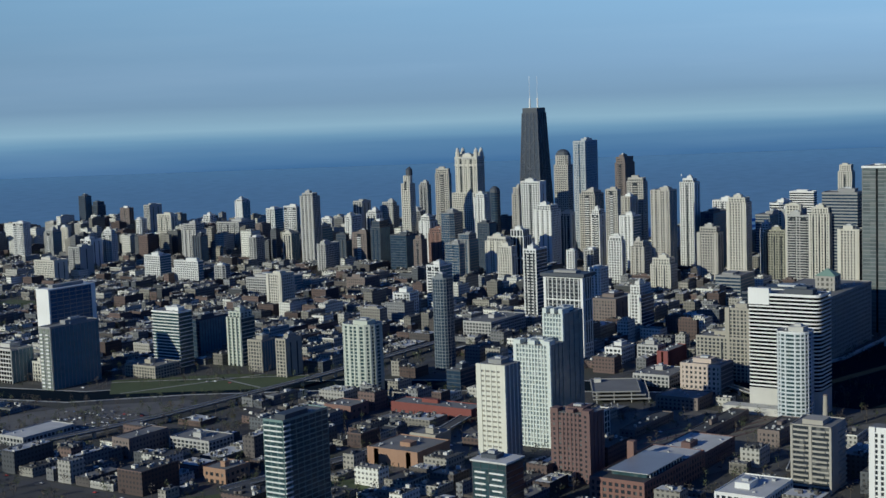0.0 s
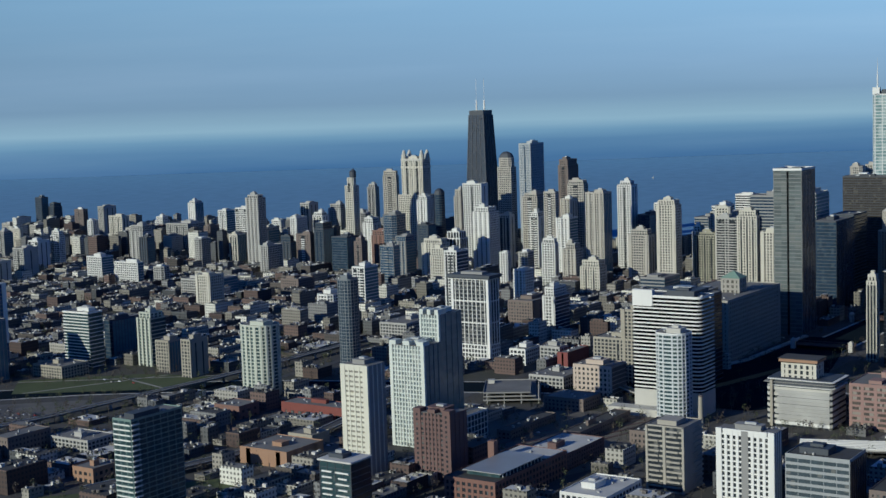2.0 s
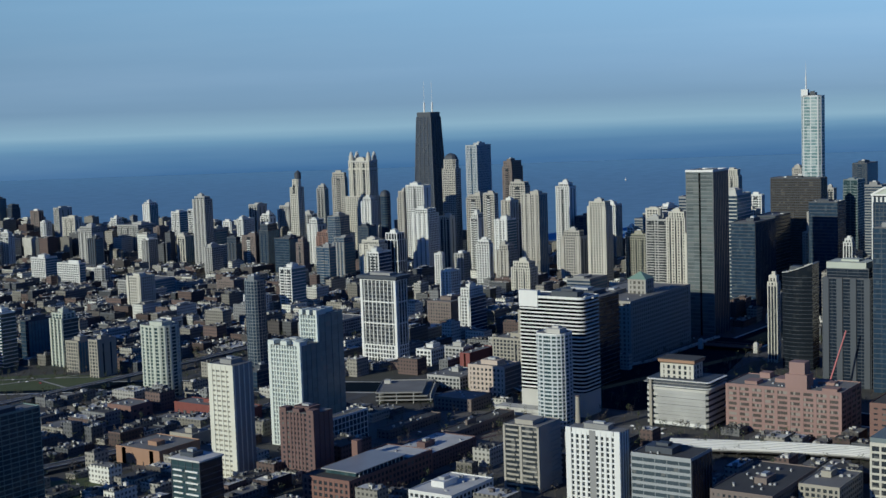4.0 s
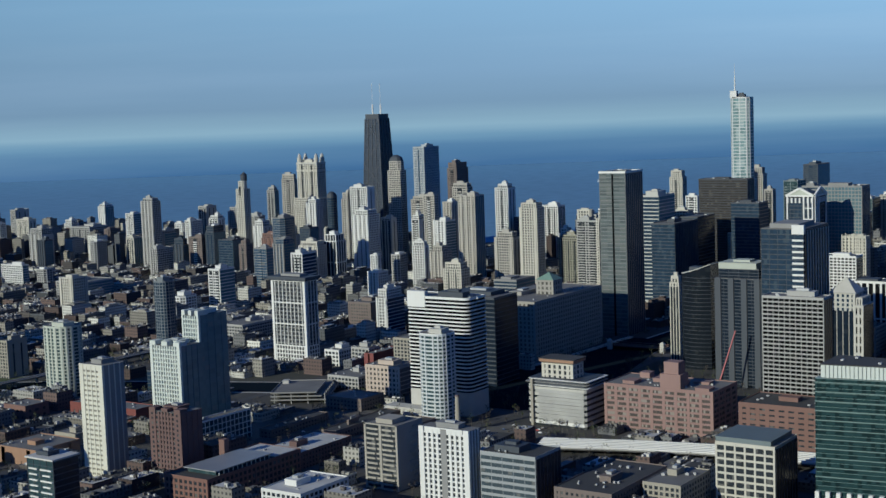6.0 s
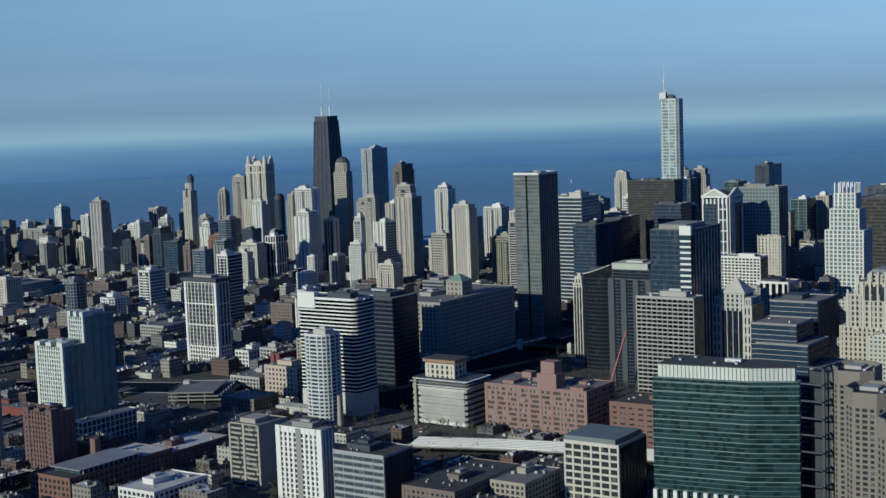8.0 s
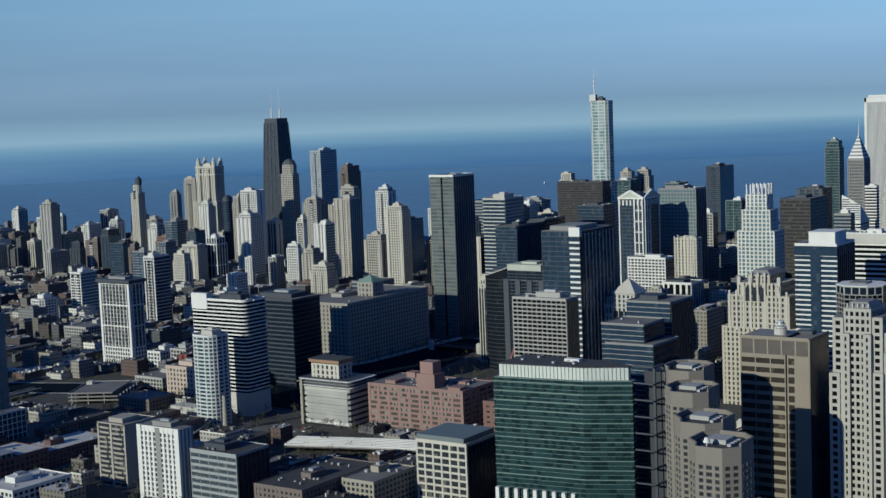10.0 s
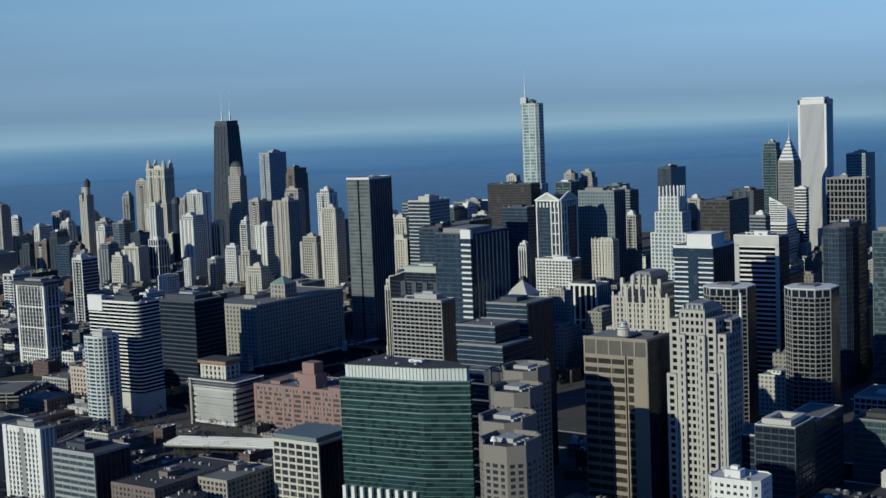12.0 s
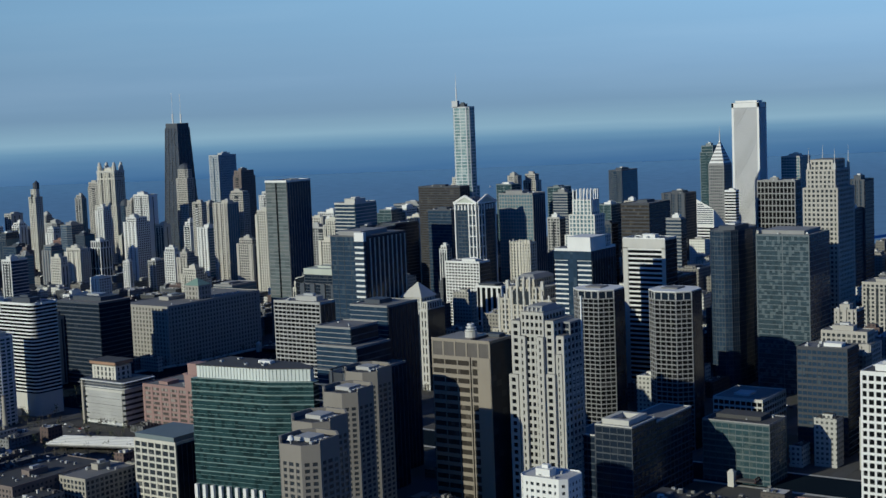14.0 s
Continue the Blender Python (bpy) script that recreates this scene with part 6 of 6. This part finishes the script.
def viaduct(label, points, width, z, deck, pier_gap=32):
    """A raised line on pairs of columns."""
    ob = thing("viaduct", label, "viaduct", kind="structure")
    left, right = ribbon(points, width)
    d = Shape()
    for i in range(len(points) - 1):
        d.prism([right[i], right[i + 1], left[i + 1], left[i]], z - 1.6, z)
    part("deck", d, deck, ob)
    for side in (left, right):
        s = Shape()
        for i in range(len(side) - 1):
            s.beam((*side[i], z + 0.5), (*side[i + 1], z + 0.5), 0.55)
        part("parapet", s, CONCRETE, ob)
    for i in range(len(points) - 1):
        a, b = Vector(points[i]), Vector(points[i + 1])
        n = max(1, int((b - a).length / pier_gap))
        for j in range(n):
            c = a + (b - a) * (j + 0.5) / n
            part("column", Shape().box(c.x - 1.5, c.y - 1.5, 0, c.x + 1.5, c.y + 1.5, z - 1.6), CONCRETE, ob)
    return ob


viaduct("grey concrete rail viaduct crossing the river", [(-1720, 1330), (-1570, 1345), (-1400, 1310), (-1250, 1300), (-1130, 1290), (-1000, 1290), (-800, 1290)], 11, 9, GRAVEL)
viaduct("raised expressway ramp among low buildings", [(-1600, 1020), (-1450, 985), (-1330, 960), (-1200, 985), (-1050, 990)], 14, 7, ASPHALT)
viaduct("elevated railway with pale concrete deck", [(-1300, 560), (-1180, 590), (-1080, 640), (-1000, 700), (-930, 800)], 10, 8, GRAVEL)
SHED = [(-1140, 470), (-1110, 380), (-1090, 300), (-1080, 180)]
shed = viaduct("long train shed with pale strip roofs and dark gaps", SHED, 40, 8, ROOF_DARK)
for q in range(6):
    left, right = ribbon(SHED, 40)
    strip_roof = Shape()
    for i in range(len(SHED) - 1):
        quad = [Vector(right[i]).lerp(Vector(left[i]), (q + 0.1) / 6), Vector(right[i + 1]).lerp(Vector(left[i + 1]), (q + 0.1) / 6), Vector(right[i + 1]).lerp(Vector(left[i + 1]), (q + 0.46) / 6), Vector(right[i]).lerp(Vector(left[i]), (q + 0.46) / 6)]
        strip_roof.prism([tuple(v) for v in quad], 8.05, 10.5)
    part("platform_roof", strip_roof, WHITE, shed, "long white platform roof")
sheet("rail_yard", [(-1335, 640), (-1200, 590), (-1060, 640), (-1060, 760), (-1110, 835), (-1330, 835)], 0.44, GRAVEL, "dark ballast of the railway cutting", "yard")
for i in range(6):
    strip("rail_track", [(-1330, 812 - i * 17), (-1215, 772 - i * 17), (-1065, 700 - i * 12)], 3.2, 0.75, RUST, "rusty pair of rails on dark sleepers", "track", 0.25)


def parking_deck():
    """Open concrete parking decks turned across the street grid."""
    ob = thing("parking_deck", "open grey concrete parking deck of three levels", "building", -1084, 890)
    ob.rotation_euler.z = math.atan2(64, 111)
    claim(-1092, 828, 168, 160)
    for i in range(3):
        z = 4.6 + i * 4.6
        deck = part("deck", Shape().box(0, -70 + 6 * i, z - 0.6, 124 - 22 * i, 0, z), ROOF_GREY, ob)
        part("parapet", Shape().ring(rect(124 - 22 * i, 70 - 6 * i, 0, -70 + 6 * i), rect(123 - 22 * i, 69 - 6 * i, 0.5, -69.5 + 6 * i), z, z + 1.2), GREY, deck)
    for i in range(9):
        for j in range(4):
            part("column", Shape().box(1 + i * 14, -68 + j * 21, 0, 2 + i * 14, -67 + j * 21, 4.0 if i > 6 else 8.6 if i > 5 else 13.2), CONCRETE, ob)
    part("stair_house", Shape().box(60, -12, 13.8, 70, -4, 18), PALE, ob)


parking_deck()
tower("long low dark railway shed with a tar roof", -1225, 765, 100, 18, 9, K_BROWN, name="warehouse", plain=True, surface=ROOF_DARK, plant=0.0, units=6)
tower("dark brick freight house with a flat tar roof", -1205, 690, 120, 20, 11, K_BROWN, name="warehouse", plain=True, surface=ROOF_DARK, plant=0.15, units=8)
tower("dark brick loft row beside the railway", -1195, 612, 70, 24, 17, K_BROWN, name="warehouse", plain=True, surface=ROOF_DARK, plant=0.2, plant_h=3.0, units=8)
for sx in (-1650, -1520, -1400, -1290, -1180, -1000, -740, -620, -500, -380, -260, -140, -20, 100, 220, 340):
    strip("road", [(sx, -700), (sx, 3400)], 14, 0.2, ASPHALT, "straight dark asphalt street between the blocks", "road")
for sy in (-560, -440, -320, -200, -80, 200, 420, 590, 820, 940, 1080, 1240, 1400, 1560, 1720, 1900, 2080, 2260, 2440, 2620, 2800, 3000, 3200):
    strip("road", [(-1750, sy), (420, sy)], 14, 0.22, ASPHALT, "straight dark asphalt cross street", "road")


def bridge(label, x, y, length, along_x=False):
    ob = thing("bridge", label, "bridge", x, y, kind="structure")
    ob.rotation_euler.z = radians(0 if along_x else 90)
    part("deck", Shape().box(-length / 2, -9, 4.6, length / 2, 9, 6), ASPHALT, ob)
    for sy in (-9, 9):
        t = Shape().beam((-length / 2, sy, 8.6), (length / 2, sy, 8.6), 0.5).beam((-length / 2, sy, 5.5), (length / 2, sy, 5.5), 0.7)
        for i in range(13):
            px = -length / 2 + length * i / 12
            t.beam((px, sy, 5.5), (px + (length / 12 if i < 12 else 0), sy, 8.6), 0.3)
        part("truss", t, RUST, ob, "red-brown riveted truss")
    for sx in (-1, 1):
        part("bridge_house", Shape().box(sx * length / 2 - 3, 10, 0, sx * length / 2 + 3, 16, 13).prism(rect(7, 7, sx * length / 2 - 3.5, 9.5), 13, 16, taper=rect(2, 2, sx * length / 2 - 1, 12)), PALE, ob)


for bx2 in (-560, -300):
    bridge("red-brown steel bascule bridge over the river", bx2, 645, 84)
for by2 in (250, 60, -260):
    bridge("red-brown steel bridge over the south river arm", -918, by2, 84, True)

stack = thing("chimney", "tall round tan brick chimney by the tower", "chimney", -1113, 591)
part("shaft", Shape().prism(oval(7, 7, 14, -3.5, -3.5), 0, 42, taper=oval(4.6, 4.6, 14, -2.3, -2.3)), SAND, stack)
part("rim", Shape().prism(oval(5.2, 5.2, 14, -2.6, -2.6), 42, 43.2), BROWN, stack)

crane = thing("crane", "red lattice crane boom standing among the towers", "crane", -793, 420)
boom = Shape()
foot, tip = Vector((0, 0, 14)), Vector((12, -16, 76))
for q in ((0.9, 0, 0), (-0.9, 0, 0), (0, 0.9, 0)):
    boom.beam(foot + Vector(q), tip + Vector(q) * 0.5, 0.5)
for i in range(14):
    p, q = foot + (tip - foot) * i / 14, foot + (tip - foot) * (i + 1) / 14
    boom.beam(p + Vector((0.9, 0, 0)), q - Vector((0.9, 0, 0)) * 0.8, 0.16)
CRANE_RED = masonry("crimson_crane_paint", (0.34, 0.03, 0.05), rough=0.5)
part("boom", boom, CRANE_RED, crane)
part("cab", Shape().box(-3, -3, 0, 3, 3, 5).box(-1.2, -1.2, 5, 1.2, 1.2, 15), CRANE_RED, crane)

boat = thing("boat", "small white boat far out on the lake", "boat", 3130, 2690, 0.4)
part("hull", Shape().prism([(-9, 0), (0, -3.5), (9, 0), (0, 3.5)], -0.5, 4), WHITE, boat)
part("cabin", Shape().box(-3, -2, 4, 4, 2, 9), WHITE, boat)
part("mast", Shape().box(-0.3, -0.3, 9, 0.3, 0.3, 17), WHITE, boat)


# ---- the low city between the towers ----
def windowed(name, colour, floor=5.0, bay=4.8):
    """Brick wall far off: rows of dark windows, each block in its own tone."""
    n = Nodes(name)
    pos = n.add("ShaderNodeSeparateXYZ", Vector=n.position())
    geo = n.t.nodes.new("ShaderNodeNewGeometry")
    nor = n.add("ShaderNodeSeparateXYZ", Vector=geo.outputs["Normal"])
    west = n.math("GREATER_THAN", n.math("ABSOLUTE", nor.outputs[0]), 0.5)
    u = n.math("ADD", n.math("MULTIPLY", west, pos.outputs[1]), n.math("MULTIPLY", n.math("SUBTRACT", 1.0, west), pos.outputs[0]))
    fu, fv = n.math("FRACT", n.math("DIVIDE", u, bay)), n.math("FRACT", n.math("DIVIDE", pos.outputs[2], floor))
    a = n.math("MULTIPLY", n.math("GREATER_THAN", fu, 0.35), n.math("LESS_THAN", fu, 0.85))
    b = n.math("MULTIPLY", n.math("GREATER_THAN", fv, 0.3), n.math("LESS_THAN", fv, 0.78))
    win = n.math("MULTIPLY", n.math("MULTIPLY", a, b), n.math("GREATER_THAN", pos.outputs[2], 3.0))
    tone = geo.outputs["Random Per Island"]
    c = n.mix(tone, rgb(tuple(0.45 * k for k in colour)), rgb(tuple(min(0.8, 1.3 * k) for k in colour)))
    c = n.mix(n.math("MULTIPLY", n.noise(n.position(), 0.12, 3), 0.5), c, rgb(tuple(0.5 * k for k in colour)))
    c = n.mix(n.math("MULTIPLY", win, 0.85), c, rgb((0.02, 0.022, 0.026)))
    n.put(n.bsdf.inputs["Base Color"], c)
    n.bsdf.inputs["Roughness"].default_value = 0.85
    return n.mat


WALLS = [windowed("far_" + a, b) for a, b in (("red_brick", (0.13, 0.09, 0.08)), ("brown_brick", (0.115, 0.102, 0.096)), ("buff_brick", (0.28, 0.265, 0.23)), ("grey_block", (0.21, 0.215, 0.22)), ("white_block", (0.64, 0.62, 0.56)), ("dark_block", (0.10, 0.108, 0.118)))]
ROOFS = [ROOF_DARK, ROOF_GREY, ROOF_WHITE]


def free(x0, y0, x1, y1):
    for a, b, c, d in TAKEN:
        if x0 < c and x1 > a and y0 < d and y1 > b:
            return False
    return True


def near_line(x, y, pts, r):
    p = Vector((x, y))
    for a, b in zip(pts[:-1], pts[1:]):
        a, b = Vector(a), Vector(b)
        d = b - a
        s = max(0.0, min(1.0, (p - a).dot(d) / d.length_squared))
        if (a + d * s - p).length < r:
            return True
    return False


OPEN_LINES = [(p, w / 2 + 9) for p, w in RIVERS] + [([(-1720, 1330), (-1570, 1345), (-1400, 1310), (-1250, 1300), (-1000, 1290), (-800, 1290)], 14), ([(-1600, 1020), (-1450, 985), (-1330, 960), (-1200, 985), (-1050, 990)], 16), ([(-1300, 560), (-1180, 590), (-1080, 640), (-1000, 700), (-930, 800)], 13), ([(-1140, 470), (-1110, 380), (-1090, 300), (-1080, 180)], 22)]
OPEN_AREAS = [(-905, -100, -755, 150), (-1325, 640, -1060, 835), (-1092, 828, -920, 990), (-1310, 1320, -1080, 1580), (-1520, 1340, -1310, 1520), (-1120, 440, -1040, 640), (-1010, 1960, -890, 2070), (-820, 2290, -700, 2420), (-640, 1740, -560, 1800), (-900, 430, -470, 720), (-990, 520, -760, 800), (-900, 150, -650, 470), (-790, -215, -560, -85)]


def seen(x, y):
    """Whether a plot lies in the stretch of city that the flight looks over."""
    ax, ay, bx3, by3 = x + 2602, y - 76, x + 2154, y + 779
    return math.atan2(ax, ay) > radians(37) and math.atan2(bx3, by3) < radians(74.5) and ax * dx + ay * dy < 4150


def height_at(x, y, rng):
    lake = 640 - max(0, (y - 1850)) * 0.2 if y > 1850 else 900
    if x > -880 and y < 600:
        return rng.choice((18, 28, 40, 55, 70, 85)) * (0.8 + 0.4 * rng.random())
    if x > lake - 560 and y > 1000:
        return rng.choice((12, 16, 22, 30, 42, 55, 68)) * (0.8 + 0.4 * rng.random())
    if x > -760 and y < 1750:
        return rng.choice((9, 12, 14, 18, 22, 30)) * (0.8 + 0.4 * rng.random())
    return rng.choice((6, 7, 8, 10, 12, 16, 20)) * (0.8 + 0.4 * rng.random())


def plots():
    rng = random.Random(21)
    xs = [-1650, -1520, -1400, -1290, -1180, -1000, -740, -620, -500, -380, -260, -140, -20, 100, 220, 340, 470]
    ys = [-560, -440, -320, -200, -80, 200, 420, 590, 820, 940, 1080, 1240, 1400, 1560, 1720, 1900, 2080, 2260, 2440, 2620, 2800, 3000, 3200, 3420]
    for x0, x1 in zip(xs[:-1], xs[1:]):
        for y0, y1 in zip(ys[:-1], ys[1:]):
            y = y0 + 11
            while y < y1 - 16:
                dd = 13 + 28 * rng.random() ** 1.4
                x = x0 + 11
                while x < x1 - 18:
                    w = 16 + 40 * rng.random() ** 1.5
                    w2, d2 = min(w, x1 - 10 - x), min(dd, y1 - 10 - y)
                    keep = rng.random() < 0.88
                    mx, my = x + w2 / 2, y + d2 / 2
                    if keep and w2 > 8 and d2 > 7 and seen(mx, my) and free(x, y, x + w2, y + d2) and not any(near_line(mx, my, p, r + max(w2, d2) / 2) for p, r in OPEN_LINES) and not any(a < mx < c and b < my < d for a, b, c, d in OPEN_AREAS):
                        yield x, y, w2, d2, height_at(mx, my, rng)
                    x += w + (0.4 if rng.random() < 0.6 else 6)
                y += dd + (1 if rng.random() < 0.5 else 7)


PLOTS = list(plots())
PLOTS.sort(key=lambda p: p[0] * dx + p[1] * dy)
LOW = [("low red brick building with a flat tar roof", K_RED), ("low brown brick building with a flat roof", K_BROWN), ("low buff brick building with a gravel roof", K_SAND), ("low grey concrete building with roof units", K_CONC), ("low pale building with a white roof", K_CREAM)]
NEAR = 270
for i, (x, y, w, d, h) in enumerate(PLOTS[:NEAR]):
    rng = random.Random(i)
    label, k = LOW[rng.choice((0, 0, 1, 1, 1, 2, 2, 3, 3, 4))]
    ob = thing("low_building", label, "building", x, y, group="low buildings")
    facade(ob, rect(w, d), 0, h, dict(k, fh=3.8, bay=5.5))
    roof(ob, rect(w, d), h, k["wall"], rng.choice((ROOF_DARK, ROOF_DARK, ROOF_DARK, ROOF_GREY, ROOF_GREY, ROOF_WHITE)), rng, rng.choice((0, 0.2, 0.3)), 2.6, None, 2)


def city_fabric(name, plots_in, label):
    """The joined rest: blocks with parapets, roof houses and units."""
    rng, s = random.Random(77), Shape()
    nw = len(WALLS)
    for x, y, w, d, h in plots_in:
        wi = rng.choice((0, 0, 1, 2, 2, 3, 3, 4, 4, 5)) if h < 30 else rng.choice((0, 2, 2, 2, 3, 4, 4, 4, 4, 5))
        ri = nw + rng.choice((0, 0, 0, 1, 1, 2, 2))
        s.box(x, y, 0, x + w, y + d, h, wi, ri)
        for a, b, c, e in ((x, y, x + w, y + 0.5), (x, y + 0.5, x + 0.5, y + d)):
            s.box(a - 0.05, b - 0.05, h - 0.4, c, e, h + 0.9, wi)
        for _ in range(2 + int(w * d / 130)):
            uw, ud, uh = 1.5 + 3.5 * rng.random(), 1.5 + 3.5 * rng.random(), 1 + 2.4 * rng.random()
            ux, uy = x + 1 + rng.random() * max(1, w - uw - 2), y + 1 + rng.random() * max(1, d - ud - 2)
            s.box(ux, uy, h, ux + uw, uy + ud, h + uh, rng.choice((nw, nw + 1, nw + 1, nw + 2, 3, 4, 1)))
        if h > 26:
            s.box(x + w * 0.25, y + d * 0.25, h, x + w * 0.7, y + d * 0.7, h + 4, wi, ri)
    tagged(placed(name, s.mesh(name, *WALLS, *ROOFS)), label, "buildings", kind="stuff")


REST = PLOTS[NEAR:]
city_fabric("low_city_blocks", [p for p in REST if p[4] < 26], "closely built low brick and concrete city blocks")
city_fabric("mid_rise_blocks", [p for p in REST if p[4] >= 26], "mid-rise brick and concrete blocks between the towers")


# ---- street trees and parked cars ----
def tree_mass():
    rng, s = random.Random(5), Shape()
    count = 0
    while count < 4600:
        x, y = -1750 + 2100 * rng.random(), 250 + 3000 * rng.random()
        if not seen(x, y) or not free(x - 3, y - 3, x + 3, y + 3) or any(near_line(x, y, p, r - 4) for p, r in OPEN_LINES[:3]):
            continue
        if any(p[0] - 3 < x < p[0] + p[2] + 3 and p[1] - 3 < y < p[1] + p[3] + 3 for p in PLOTS):
            continue
        count += 1
        h, r = 9 + 8 * rng.random(), 3.0 + 2.6 * rng.random()
        s.prism(oval(0.6, 0.6, 5, x - 0.3, y - 0.3), 0, h * 0.55, 0, taper=oval(0.25, 0.25, 5, x - 0.12, y - 0.12))
        tint = 1 if rng.random() < 0.55 else 2
        for _ in range(34):
            a, b, q = rng.random() * 6.283, rng.random() * 2 - 1, rng.random() ** 0.5
            cx, cy, cz = x + math.cos(a) * r * q * (1 - b * b) ** 0.5, y + math.sin(a) * r * q * (1 - b * b) ** 0.5, h * 0.62 + b * h * 0.36 * q
            n0 = len(s.v)
            for _k in range(3):
                s.v.append((cx + (rng.random() - 0.5) * 2.4, cy + (rng.random() - 0.5) * 2.4, cz + (rng.random() - 0.5) * 2.0))
            s.f.append((n0, n0 + 1, n0 + 2))
            s.m.append(tint)
    bark = masonry("grey_bark", (0.10, 0.085, 0.07))
    tagged(placed("street_trees", s.mesh("street_trees", bark, masonry("young_leaves", (0.06, 0.075, 0.032)), masonry("bare_twigs", (0.075, 0.062, 0.05)))), "thin street trees just coming into leaf", "trees", kind="stuff")


def car_mass():
    rng, s = random.Random(8), Shape()
    paints = [masonry("car_" + a, b, rough=0.35, stain=0.05, streak=0.02) for a, b in (("white", (0.7, 0.7, 0.7)), ("grey", (0.25, 0.25, 0.26)), ("black", (0.02, 0.02, 0.022)), ("red", (0.3, 0.03, 0.03)), ("blue", (0.05, 0.09, 0.2)))]
    areas = [(-1480, 1360, -1370, 1450), (-1400, 930, -1290, 990), (-1080, 500, -1050, 560)]
    spots = []
    for x0, y0, x1, y1 in areas:
        y = y0
        while y < y1:
            x = x0
            while x < x1:
                if rng.random() < 0.2:
                    spots.append((x, y, 1))
                x += 3
            y += 9
    for sx in (-1650, -1520, -1400, -1290, -1180, -1000, -740, -620, -500):
        for _ in range(60):
            spots.append((sx + rng.choice((-5, -2, 2, 5)), -500 + 2500 * rng.random(), 1))
    for x, y, up in spots:
        if not seen(x, y) or any(near_line(x, y, p, 34) for p, r in OPEN_LINES[:3]):
            continue
        m = rng.choice((0, 0, 0, 1, 1, 1, 2, 2, 2, 4, 1, 0, 2, 3, 1, 2))
        s.box(x - 0.9, y - 2.2, 0.75, x + 0.9, y + 2.2, 1.4, m)
        s.prism(rect(1.6, 2.6, x - 0.8, y - 1.4), 1.4, 2.0, m, taper=rect(1.3, 1.7, x - 0.65, y - 1.0))
        s.box(x - 0.92, y - 1.7, 0.42, x + 0.92, y - 1.0, 0.95, 2)
        s.box(x - 0.92, y + 1.0, 0.42, x + 0.92, y + 1.7, 0.95, 2)
    tagged(placed("parked_cars", s.mesh("parked_cars", *paints)), "small parked and passing cars on streets and lots", "cars", kind="stuff")


tree_mass()
car_mass()
